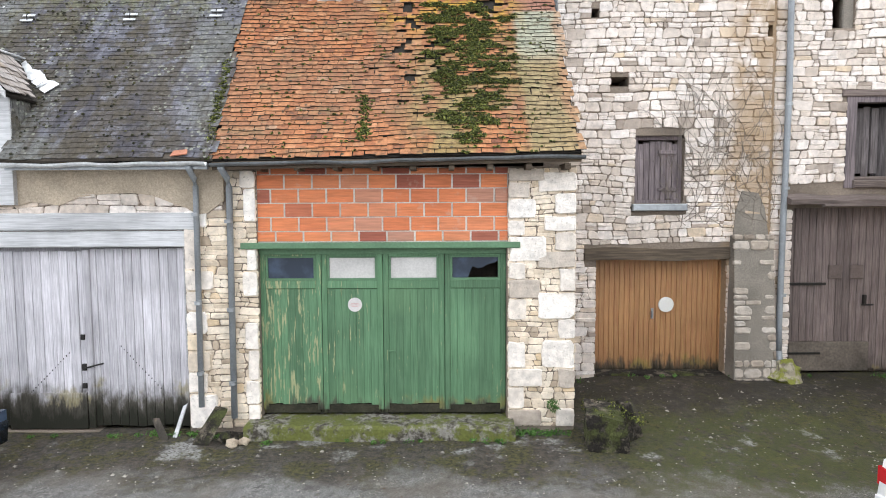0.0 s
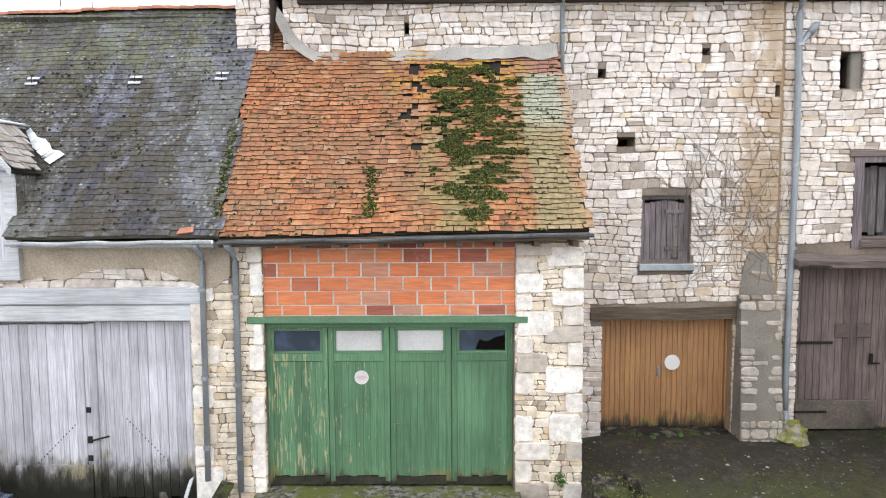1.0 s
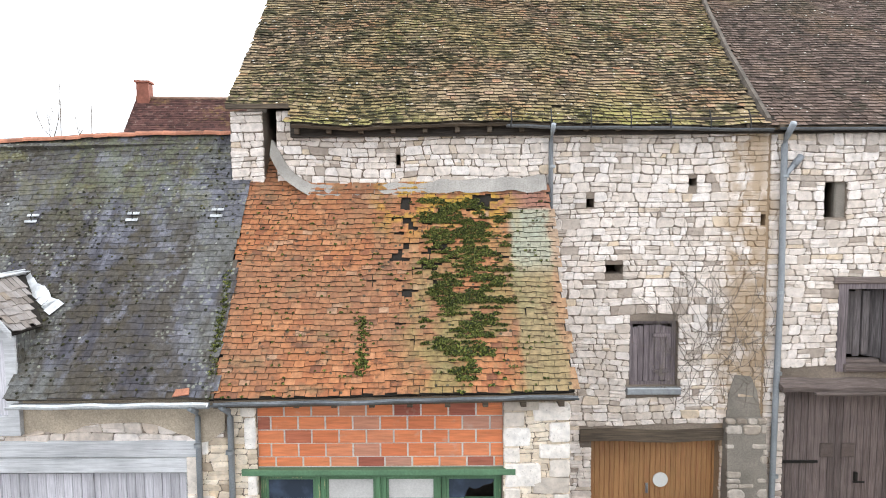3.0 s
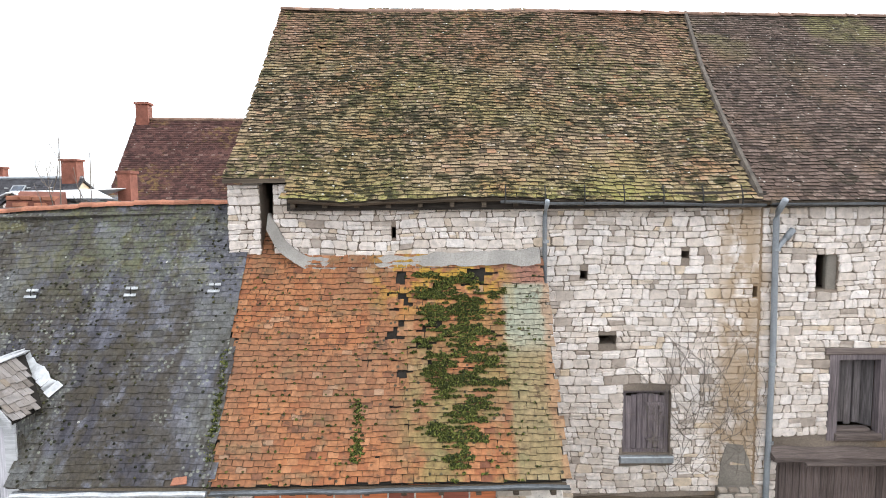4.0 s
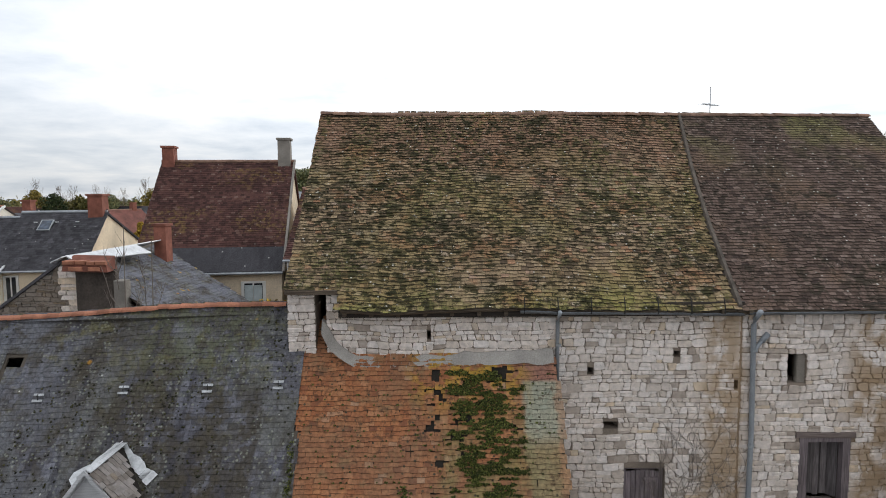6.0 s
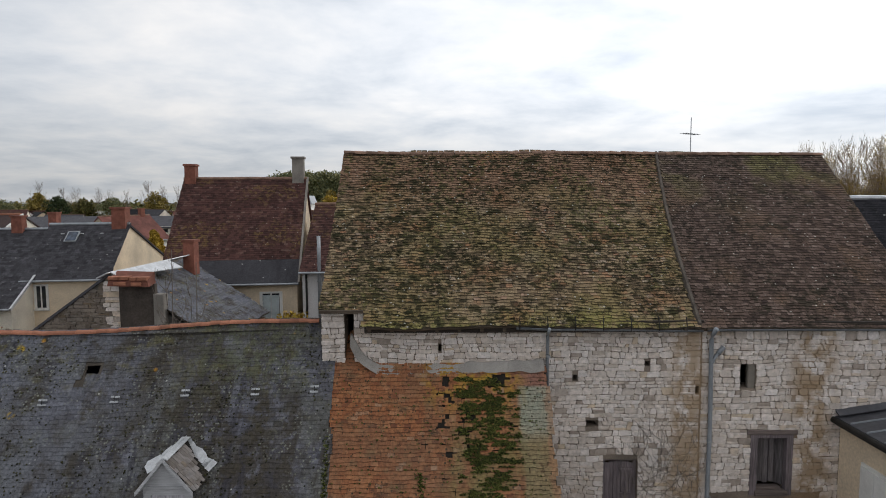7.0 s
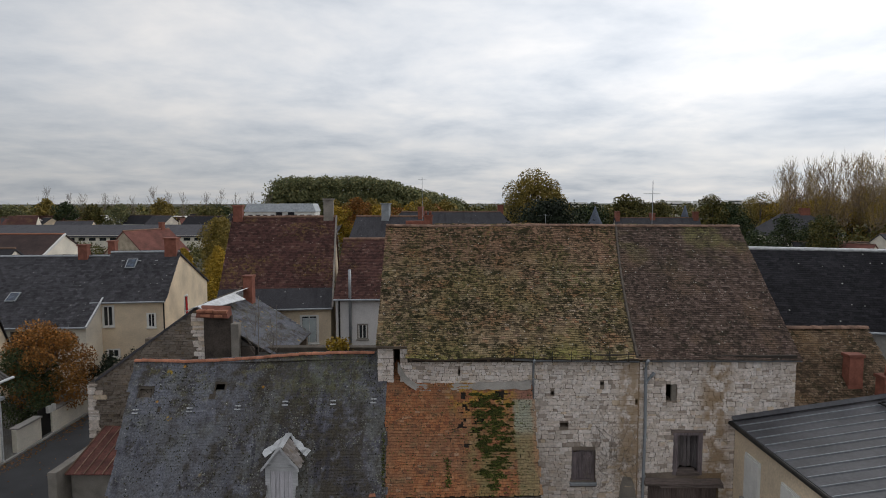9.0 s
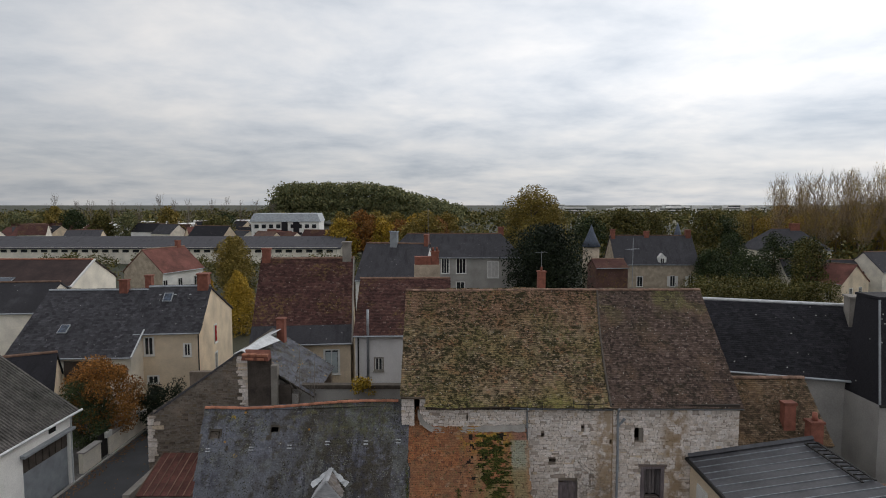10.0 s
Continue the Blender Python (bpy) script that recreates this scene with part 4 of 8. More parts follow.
def lay_tiles(parent, at, u0, u1, v0, v1, width, gauge, thick, mat, name="tile", keep=None, singles=None, wild=1.0, sink=0.0, lip=1.9, lift=0.0, fit=0.972, dark_edge=None, verge=None, wave=0.0):
    """Lays courses of flat tiles on the surface at(u, v); u runs along the eave, v up the slope, both in metres.
    verge: the two ends of the courses, where tiles are cut to a straight edge."""
    rest = MB()
    shared = []
    for s in TILE_SHAPES:
        me = bpy.data.meshes.new(name)
        k = s * np.array([width * fit, gauge * lip, thick])
        me.from_pydata([tuple(p) for p in k], [], TILE_FACES)
        me.materials.append(mat)
        # all faces but the top go darker, painting grime and the shade under each lip
        if dark_edge:
            me.materials.append(dark_edge)
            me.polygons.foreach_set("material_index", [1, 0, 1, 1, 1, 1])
        shared.append(me)
    made, row, v = 0, 0, v0
    while v < v1:
        u = u0 + (0.5 * width if row % 2 else 0.0) + jit(0.02 * wild)
        while u < u1:
            full, share = u, 1.0
            if verge:
                ua, ub = max(u - width / 2, verge[0]), min(u + width / 2, verge[1])
                share = (ub - ua) / width
                u = (ua + ub) / 2
            level = v
            if wave:
                v = max(v0, v + wave * (noise.noise(Vector((u * 0.8, level * 0.5, 2))) + 0.6 * noise.noise(Vector((u * 2.7, level * 1.5, 7)))))
            if share > 0.2 and (keep is None or keep(u, v)):
                p = at(u, v)
                du = (at(u + 0.05, v) - at(u - 0.05, v)).normalized()
                dv = (at(u, v + 0.05) - at(u, v - 0.05)).normalized()
                n = du.cross(dv).normalized()
                # each tile rides on the course below it
                dv = (dv - n * (lift / (gauge * lip) if lift else thick * 0.945 / gauge)).normalized()
                turn = jit(0.035 * wild)
                du2 = (du + dv * turn).normalized()
                dv2 = (dv - du * turn).normalized()
                n2 = (du2.cross(dv2)).normalized()
                dv2 = n2.cross(du2)
                o = p + n * ((lift or thick * 1.6) + rng.uniform(0, 0.35) * thick * wild - sink) + dv * jit(0.012 * wild)
                i = rng.randrange(len(TILE_SHAPES))
                if singles and made < 300 and singles[0] < u < singles[1] and singles[2] < v < singles[3]:
                    ob = under(new(name, shared[i]), parent)
                    ex = du2 * share
                    ob.matrix_basis = Matrix(((ex.x, dv2.x, n2.x, o.x), (ex.y, dv2.y, n2.y, o.y), (ex.z, dv2.z, n2.z, o.z), (0, 0, 0, 1)))
                    made += 1
                else:
                    k = TILE_SHAPES[i] * np.array([width * fit * share, gauge * lip, thick])
                    basis = np.array([du2, dv2, n2])
                    rest.add((k @ basis + np.array(o)).tolist(), TILE_FACES)
            u, v = full + width, level
        v += gauge
        row += 1
    bed = part("tiling" if name == "tile" else "slating", rest, mat, parent, kind="stuff")
    if dark_edge:
        bed.data.materials.append(dark_edge)
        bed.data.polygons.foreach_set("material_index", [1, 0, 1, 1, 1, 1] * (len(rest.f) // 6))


def surface(at, u0, u1, v0, v1, nu, nv, back=0.05, keep=None):
    """The boarding under a roof: a thick sheet that follows at(u, v)."""
    mb = MB()
    g = [[at(u0 + (u1 - u0) * i / nu, v0 + (v1 - v0) * j / nv) for i in range(nu + 1)] for j in range(nv + 1)]
    n = (g[0][1] - g[0][0]).cross(g[1][0] - g[0][0]).normalized() * back
    for off in (Vector((0, 0, 0)), n):
        for r in g:
            mb.v.extend(tuple(p - off) for p in r)
    m, w = (nu + 1) * (nv + 1), nu + 1

    def has(i, j):
        return 0 <= i < nu and 0 <= j < nv and (keep is None or keep(u0 + (u1 - u0) * (i + 0.5) / nu, v0 + (v1 - v0) * (j + 0.5) / nv))

    for j in range(nv):
        for i in range(nu):
            if not has(i, j):
                continue
            a, b, c, d = j * w + i, j * w + i + 1, (j + 1) * w + i + 1, (j + 1) * w + i
            mb.f += [(a, b, c, d), (m + d, m + c, m + b, m + a)]
            for di, dj, p, q in ((0, -1, a, b), (1, 0, b, c), (0, 1, c, d), (-1, 0, d, a)):
                if not has(i + di, j + dj):
                    mb.f.append((q, p, m + p, m + q))
    return mb


def ridge_tiles(parent, p0, p1, r, step, mat, sag=0.0, name="ridge_tile"):
    """Half-round tiles in a row from p0 to p1, each one a part."""
    p0, p1 = Vector(p0), Vector(p1)
    n = max(1, round((p1 - p0).length / step))
    for i in range(n):
        t0, t1 = i / n, (i + 1.06) / n
        mb = MB()
        a = p0.lerp(p1, t0) - Vector((0, 0, sag * math.sin(math.pi * t0) + jit(0.012)))
        b = p0.lerp(p1, min(t1, 1.02)) - Vector((0, 0, sag * math.sin(math.pi * min(t1, 1)) + jit(0.012)))
        d = (b - a).normalized()
        s = d.cross(Vector((0, 0, 1))).normalized()
        vs, fs = [], []
        for q, rr in ((a, r * 1.08), (b, r * 0.94)):
            for k in range(7):
                ang = math.pi * k / 6
                for rad in (rr, rr - 0.02):
                    vs.append(q + s * math.cos(ang) * rad + Vector((0, 0, math.sin(ang) * rad * 0.85)))
        for k in range(6):
            fs += [(2 * k, 2 * k + 2, 16 + 2 * k, 14 + 2 * k), (2 * k + 1, 15 + 2 * k, 17 + 2 * k, 2 * k + 3), (2 * k, 2 * k + 1, 2 * k + 3, 2 * k + 2), (14 + 2 * k, 16 + 2 * k, 17 + 2 * k, 15 + 2 * k)]
        mb.add(vs, fs)
        part(name, mb, mat, parent)


def gutter(parent, p0, p1, r, mat, wobble=0.0, name="gutter"):
    """A half-round trough open to the sky."""
    p0, p1 = Vector(p0), Vector(p1)
    n = 14
    mb = MB()
    vs, fs = [], []
    for i in range(n + 1):
        q = p0.lerp(p1, i / n) + Vector((0, 0, wobble * noise.noise(Vector((i * 0.45, p0.x, 0)))))
        for rad in (r, r - 0.012):
            for k in range(7):
                ang = math.pi + math.pi * k / 6
                vs.append(q + Vector((0, math.cos(ang) * rad, math.sin(ang) * rad)))
    for i in range(n):
        for k in range(6):
            a = i * 14 + k
            fs += [(a, a + 1, a + 15, a + 14), (a + 7, a + 21, a + 22, a + 8)]
        for k in (0, 6):
            a = i * 14 + k
            fs.append((a, a + 14, a + 21, a + 7))
    mb.add(vs, fs)
    return part(name, mb, mat, parent)


def downpipe(name, pts, r, label, mat=M_PVC, clips=()):
    mb = MB().tube(pts, r, 12)
    ob = single(name, mb, mat, label, "downpipe")
    x, y = pts[len(pts) // 2][0], pts[len(pts) // 2][1]
    for z in clips:
        ring = part("pipe_clip", MB().tube([(x, y, z - 0.025), (x, y, z + 0.025)], r * 1.25, 12), M_ZINC, ob)
        part("bracket", MB().box(x - 0.012, x + 0.012, y, y + 0.12, z - 0.012, z + 0.012), M_IRON, ring)
    return smooth(ob)


# ---- ground ----
def soil(x, y):
    """Height of the ground: level street, a rise towards the barn."""
    def s(v):
        v = max(0.0, min(1.0, v))
        return v * v * (3 - 2 * v)
    return 0.24 * s((y - 6.6) / 2.9) * s((x - 1.6) / 1.6) * s((30 - y) / 8)


gx = [-4000, -1500, -600, -250, -120, -60, -40, -30, -24, -18, -14, -11] + [-9 + 0.45 * i for i in range(58)] + [18, 21, 26, 34, 50, 80, 150, 300, 700, 1600, 4000]
gy = [-600, -120, -50, -30, -20, -12, -6, -3, -1] + [0.5 + 0.35 * i for i in range(31)] + [12, 14, 17, 21, 26, 32, 40, 55, 80, 120, 200, 350, 700, 1500, 4500]
gm = MB()
gm.v = [(x, y, soil(x, y) + (0.018 * noise.noise(Vector((x * 0.8, y * 0.8, 0))) if -9 < x < 17 and 0 < y < 12 else 0.0)) for y in gy for x in gx]
gm.f = [(j * len(gx) + i, j * len(gx) + i + 1, (j + 1) * len(gx) + i + 1, (j + 1) * len(gx) + i) for j in range(len(gy) - 1) for i in range(len(gx) - 1)]
smooth(single("ground", gm, M_GROUND, "worn grey asphalt with moss and grit along the walls", "ground", kind="structure"))


# ---- the stone barn behind, in two builds under two roofs ----
BARN_Y, EAVE_Y = 9.9, 9.48
LEFT_X, JOINT_X, RIGHT_X = -3.62, 6.12, 11.93
barn = thing("barn", (1.2, 12.5, 0), "tall pale limestone barn with a mossy flat-tile roof", "barn")
barn2 = thing("barn", (9.0, 12.5, 0), "pale limestone barn with a dark brown flat-tile roof", "barn")

SLOT = (-3.02, -2.79, 7.3, 8.62)
WINDOW = (3.66, 4.55, 3.44, 4.67)
GARAGE = (2.97, 5.37, 0.0, 2.40)
small_holes = [(2.83, 2.97, 6.77, 6.93), (4.68, 4.82, 7.15, 7.28), (3.19, 3.51, 5.55, 5.72), (6.0, 6.09, 6.42, 6.62), (-0.62, -0.54, 7.56, 7.76)]
barn_holes = [SLOT, WINDOW, GARAGE] + small_holes
VENT, LOFT, GATE = (7.13, 7.54, 6.55, 7.19), (7.46, 8.56, 3.70, 5.36), (6.55, 9.2, 0.0, 3.34)
barn2_holes = [VENT, LOFT, GATE]


def barn_line(u, k):
    """The two roofs share eave and ridge; both run slightly back and down along the front."""
    e = Vector((u, 9.48 + 0.022 * (u - LEFT_X), 8.27 - 0.010 * (u - LEFT_X)))
    r = Vector((u, 14.08 + 0.058 * (u - LEFT_X), 12.95 - 0.006 * (u - LEFT_X)))
    return e.lerp(r, k)


def barn_shell(owner, x0, x1, top, holes, left_end, right_end):
    wall = part("wall", pierced(MB(), x0, x1, -0.1, top, BARN_Y, BARN_Y + 0.55, holes), M_MORTAR, owner, "coursed white limestone rubble wall")
    shell = MB()
    for x, has in ((x0, left_end), (x1 - 0.4, right_end)):
        if has:
            a, b = barn_line(x + 0.2, (BARN_Y + 0.55 - 9.6) / 5.0), barn_line(x + 0.2, 1.0)
            shell.prism([(x, BARN_Y + 0.55, -0.1), (x, 18.6, -0.1), (x, 18.6, 8.1), (x, b.y, b.z - 0.35), (x, BARN_Y + 0.55, min(a.z - 0.3, top))], (0.4, 0, 0))
    shell.box(x0, x1, 18.6, 19.0, -0.1, 8.1)
    part("gable_wall", shell, M_MORTAR, owner)
    return wall


wall_a = barn_shell(barn, LEFT_X, JOINT_X, 8.30, barn_holes, True, False)
wall_b = barn_shell(barn2, JOINT_X, RIGHT_X, 8.08, barn2_holes, False, True)


def barn_at(u, v):
    """Left roof: u is x, v metres up from the eave; an old frame that sags."""
    k = v / 6.82
    p = barn_line(u, k)
    p.z += -0.06 * math.sin(math.pi * k) + 0.07 * noise.noise(Vector((u * 0.35, v * 0.4, 0))) * min(1.0, 6 * (1 - k)) + 0.03 * noise.noise(Vector((u * 1.1, v * 1.0, 5))) + 0.04 * math.sin(u * 0.55 + 0.7) * k
    return p


def joint(v):
    return 5.98 + 0.075 * v - 0.10 * math.sin(math.pi * v / 6.82)


roof_a = part("roof", surface(barn_at, LEFT_X - 0.05, 6.35, 0.0, 6.82, 40, 24, 0.06, lambda u, v: u < joint(v) and not (u < -2.52 and v < 0.45)), M_DARKWOOD, barn, "mossy brown flat-tile roof, uneven and sagging")
lay_tiles(roof_a, barn_at, LEFT_X - 0.06, 6.4, 0.0, 6.8, 0.175, 0.105, 0.013, M_MOSSROOF, verge=(LEFT_X - 0.06, 9.0), keep=lambda u, v: u < joint(v) - 0.05 and not (u < -2.5 and v < 0.45) and rng.random() > 0.003, singles=(-2.0, 6, 0.0, 0.75), wild=2.1, lift=0.044, fit=0.94, dark_edge=M_DARK_EDGE, wave=0.045)


def barn2_at(u, v):
    k = v / 6.82
    p = barn_line(u, k)
    p.z += -0.05 * math.sin(math.pi * k) + 0.03 * noise.noise(Vector((u * 0.4, v * 0.4, 9)))
    return p


roof_b = part("roof", surface(barn2_at, 5.95, RIGHT_X + 0.17, 0.0, 6.82, 24, 24, 0.06, lambda u, v: u > joint(v) - 0.1), M_DARKWOOD, barn2, "dark brown flat-tile roof with pale flecks")
lay_tiles(roof_b, barn2_at, 5.95, RIGHT_X + 0.25, 0.0, 6.8, 0.165, 0.098, 0.012, M_BROWNROOF, verge=(5.5, RIGHT_X + 0.18), keep=lambda u, v: u > joint(v) + 0.06, singles=(6.2, 12, 0.0, 0.8), wild=1.5, lift=0.034, fit=0.95, dark_edge=M_DARK_EDGE, wave=0.02)
for own, x0, x1 in ((barn, LEFT_X, JOINT_X), (barn2, JOINT_X, RIGHT_X + 0.1)):
    ra, rb = barn_line(x0, 1.0), barn_line(x1, 1.0)
    part("back_slope", MB().slab([(x1, 19.6, 8.0), (x0, 19.3, 8.0), tuple(ra), tuple(rb)], 0.1), M_BROWNROOF, own)
RIDGE_TOP = Vector((0, 0, -0.01))
ridge_tiles(roof_a, barn_line(LEFT_X - 0.05, 1.0) + RIDGE_TOP, barn_line(2.0, 1.0) + RIDGE_TOP, 0.11, 0.36, M_RIDGE_OLD, 0.03)
ridge_tiles(roof_a, barn_line(2.0, 1.0) + RIDGE_TOP, barn_line(6.45, 1.0) + RIDGE_TOP, 0.11, 0.36, M_RIDGE_OLD, -0.02)
ridge_tiles(roof_b, barn_line(6.45, 1.0) + RIDGE_TOP, barn_line(RIGHT_X + 0.17, 1.0) + RIDGE_TOP, 0.11, 0.36, M_RIDGE_OLD, 0.0)
# mortared upstand where the roofs meet
jm = MB()
for i in range(24):
    va, vb = 6.82 * i / 24, 6.82 * (i + 1) / 24
    a, b = barn_at(joint(va), va), barn_at(joint(vb), vb)
    jm.hexa([a + Vector((-0.06, 0, 0)), a + Vector((0.06, 0, 0)), b + Vector((0.06, 0, 0)), b + Vector((-0.06, 0, 0)), a + Vector((-0.035, -0.02, 0.13)), a + Vector((0.035, -0.02, 0.13)), b + Vector((0.035, -0.02, 0.13)), b + Vector((-0.035, -0.02, 0.13))])
part("roof_joint", jm, M_UPSTAND, barn, "grey-brown mortar upstand between the two roofs")

rubble(wall_a, LEFT_X, JOINT_X - 0.02, 0.1, 8.17, BARN_Y, barn_holes + [(2.75, 5.42, 2.38, 2.63), (3.6, 4.6, 3.28, 3.46), (-2.0, 2.1, 0.0, 6.9), (-3.6, -2.0, 0.0, 6.6)], M_STONE, singles=(2.2, 5.2, 2.66, 4.9))
rubble(wall_b, JOINT_X + 0.02, RIGHT_X, 0.1, 8.06, BARN_Y, barn2_holes + [(7.36, 8.66, 5.34, 5.46), (6.4, 9.3, 3.32, 3.62), (9.75, 12, 0, 5.6)], M_STONE, singles=(6.4, 9.3, 3.6, 5.6))
rubble(wall_a, LEFT_X, -3.03, 8.18, 8.55, BARN_Y, [], M_STONE)
rubble(wall_a, -2.78, -2.5, 8.18, 8.55, BARN_Y, [], M_STONE)
part("wall_head", MB().box(LEFT_X, -3.03, BARN_Y + 0.01, BARN_Y + 0.4, 8.30, 8.56).box(-2.78, -2.5, BARN_Y + 0.01, BARN_Y + 0.4, 8.30, 8.56), M_MORTAR, barn)
# oak wall plate, coloured near black to draw the shadow band under the eave
M_OLDPLATE = old_boards("blackened_oak", (0.06, 0.048, 0.038), (0.03, 0.024, 0.02), level=True)
part("wall_plate", MB().box(-2.5, JOINT_X, BARN_Y - 0.13, BARN_Y + 0.2, 8.07, 8.36), M_OLDPLATE, barn)
part("wall_plate", MB().box(JOINT_X, RIGHT_X, BARN_Y - 0.06, BARN_Y + 0.2, 8.08, 8.30), M_OLDPLATE, barn2)
for i in range(16):
    x = -2.4 + i * 0.57
    part("rafter_end", MB().box(x, x + 0.08, EAVE_Y + 0.16, BARN_Y + 0.1, 8.12, 8.21), M_DARKWOOD, barn)
part("fascia", MB().box(LEFT_X - 0.02, -2.52, 9.72, 9.80, 8.58, 8.66), M_DARKWOOD, barn)

# gutters of the barns, with the iron brackets that stand up through the tiles
gutter(barn, barn_line(1.35, 0.0) + Vector((0, -0.03, 0.0)), barn_line(6.05, 0.0) + Vector((0, -0.03, -0.03)), 0.055, M_ZINC_DARK, 0.03)
gutter(barn2, barn_line(6.15, 0.0) + Vector((0, -0.03, -0.02)), barn_line(RIGHT_X + 0.15, 0.0) + Vector((0, -0.03, 0.0)), 0.05, M_ZINC_DARK, 0.01)
for i in range(7):
    x = 1.42 + 0.70 * i
    part("gutter_bracket", MB().tube([barn_line(x, 0.0) + q for q in (Vector((0, -0.09, -0.04)), Vector((0.01, -0.07, 0.10)), Vector((0.02, 0.04, 0.29)))], 0.012, 6), M_IRON, barn, "rusty iron bracket")

# window with closed worn shutters
win = part("window", pierced(MB(), WINDOW[0], WINDOW[1], WINDOW[2], WINDOW[3], BARN_Y + 0.10, BARN_Y + 0.17, [(3.74, 4.47, 3.5, 4.60)]), M_SHUTTER, barn, "loft window with worn mauve-grey shutters")
for i in range(7):
    x = 3.75 + i * 0.104
    part("board", MB().bev(x, x + 0.098, BARN_Y + 0.115 + 0.006 * (i % 2), BARN_Y + 0.15, 3.5 + (0.06 * rng.random() if i in (1, 5) else 0), 4.52 + 0.06 * math.sin(math.pi * (i + 0.5) / 7), 0.006), M_SHUTTER, win)
for z in (3.66, 4.34):
    part("batten", MB().bev(4.12, 4.46, BARN_Y + 0.085, BARN_Y + 0.115, z, z + 0.07, 0.006), M_SHUTTER, win)
part("sill", MB().bev(3.60, 4.60, BARN_Y - 0.10, BARN_Y + 0.12, 3.30, 3.43, 0.015), M_ZINC, win, "blue-grey stone sill")

# brown ribbed garage doors under an oak lintel
gar = part("garage_door", MB().box(2.97, 5.37, BARN_Y + 0.27, BARN_Y + 0.31, 0.25, 2.40), M_BROWN_METAL, barn, "brown ribbed steel double garage door")
for x0, x1 in ((3.0, 4.145), (4.165, 5.34)):
    leaf = MB()
    n = 12
    w = (x1 - x0) / n
    for i in range(n):
        a = x0 + i * w
        leaf.prism([(a, BARN_Y + 0.262, 0.30), (a + w * 0.09, BARN_Y + 0.25, 0.30), (a + w * 0.91, BARN_Y + 0.25, 0.30), (a + w, BARN_Y + 0.262, 0.30)], (0, 0, 2.06))
    part("leaf", leaf, M_BROWN_METAL, gar)
part("round_sign", MB().disc((4.36, BARN_Y + 0.235, 1.53), 0.145, 0.015), M_WHITE, gar, "blank white round sign")
part("handle", MB().box(4.09, 4.115, BARN_Y + 0.19, BARN_Y + 0.235, 1.28, 1.42).box(4.08, 4.125, BARN_Y + 0.225, BARN_Y + 0.24, 1.26, 1.46), M_ZINC, gar, "small bright lever handle")
part("frame", MB().box(2.93, 3.0, BARN_Y + 0.2, BARN_Y + 0.3, 0.2, 2.4).box(5.34, 5.41, BARN_Y + 0.2, BARN_Y + 0.3, 0.2, 2.4).box(2.95, 5.39, BARN_Y + 0.2, BARN_Y + 0.3, 2.355, 2.41), M_BROWN_METAL, gar)
lint = MB()
for i in range(8):
    a, b = 2.75 + i * 0.334, 2.75 + (i + 1) * 0.334
    za, zb = 2.40 + 0.02 * math.sin(i), 2.40 + 0.02 * math.sin(i + 1)
    lint.hexa([(a, BARN_Y - 0.06, za), (b, BARN_Y - 0.06, zb), (b, BARN_Y + 0.3, zb), (a, BARN_Y + 0.3, za), (a, BARN_Y - 0.05, za + 0.22), (b, BARN_Y - 0.05, zb + 0.22), (b, BARN_Y + 0.3, zb + 0.22), (a, BARN_Y + 0.3, za + 0.22)])
welded(part("lintel", lint, M_DARKWOOD, barn, "rough oak lintel"))
part("door_sill", MB().bev(2.95, 5.40, BARN_Y - 0.08, BARN_Y + 0.3, 0.12, 0.27, 0.02), M_RUBBLE, barn, "mossy stone sill")

M_BUTSTONE = limestone("grey_field_stone", (0.56, 0.53, 0.49))
# leaning buttress with render, plinth of rubble
but = part("buttress", MB().hexa([(5.38, 9.50, 0.05), (6.16, 9.50, 0.05), (6.16, 9.95, 0.05), (5.38, 9.95, 0.05), (5.42, 9.72, 2.85), (6.12, 9.72, 2.85), (6.12, 9.95, 2.85), (5.42, 9.95, 2.85)]), M_BUTRENDER, barn, "render-patched rubble buttress")
z = 0.06
while z < 2.78:
    h = rng.uniform(0.09, 0.20)
    yb = 9.50 + 0.22 * (z + h / 2 - 0.05) / 2.8
    x = 5.39
    while x < 6.10:
        w = min(rng.uniform(0.12, 0.34), 6.15 - x)
        edge = x < 5.5 or x + w > 6.08
        bare = z < 0.5 or z > 2.45 or (edge and rng.random() < 0.55) or noise.noise(Vector((x * 2.2, z * 1.6, 6))) > 0.22
        if w > 0.06 and bare:
            part("stone", stone(None, x + 0.006, x + w - 0.006, z + 0.005, z + h - 0.005, yb + 0.012, rng.uniform(0.02, 0.05), 0.02, (0.1, 0.35), lean=0.078), M_BUTSTONE, but)
        x += w
    z += h
part("render_patch", MB().add([(5.46, BARN_Y - 0.045, 2.85), (6.10, BARN_Y - 0.045, 2.85), (6.02, BARN_Y - 0.045, 3.35), (5.9, BARN_Y - 0.04, 3.62), (5.6, BARN_Y - 0.04, 3.66), (5.5, BARN_Y - 0.045, 3.3), (5.46, BARN_Y + 0.02, 2.85), (6.10, BARN_Y + 0.02, 2.85), (6.02, BARN_Y + 0.02, 3.35), (5.9, BARN_Y + 0.02, 3.62), (5.6, BARN_Y + 0.02, 3.66), (5.5, BARN_Y + 0.02, 3.3)],
     [(0, 1, 2, 3, 4, 5), (0, 6, 7, 1), (1, 7, 8, 2), (2, 8, 9, 3), (3, 9, 10, 4), (4, 10, 11, 5), (5, 11, 6, 0)]), M_BUTRENDER, barn, "grey render patch")

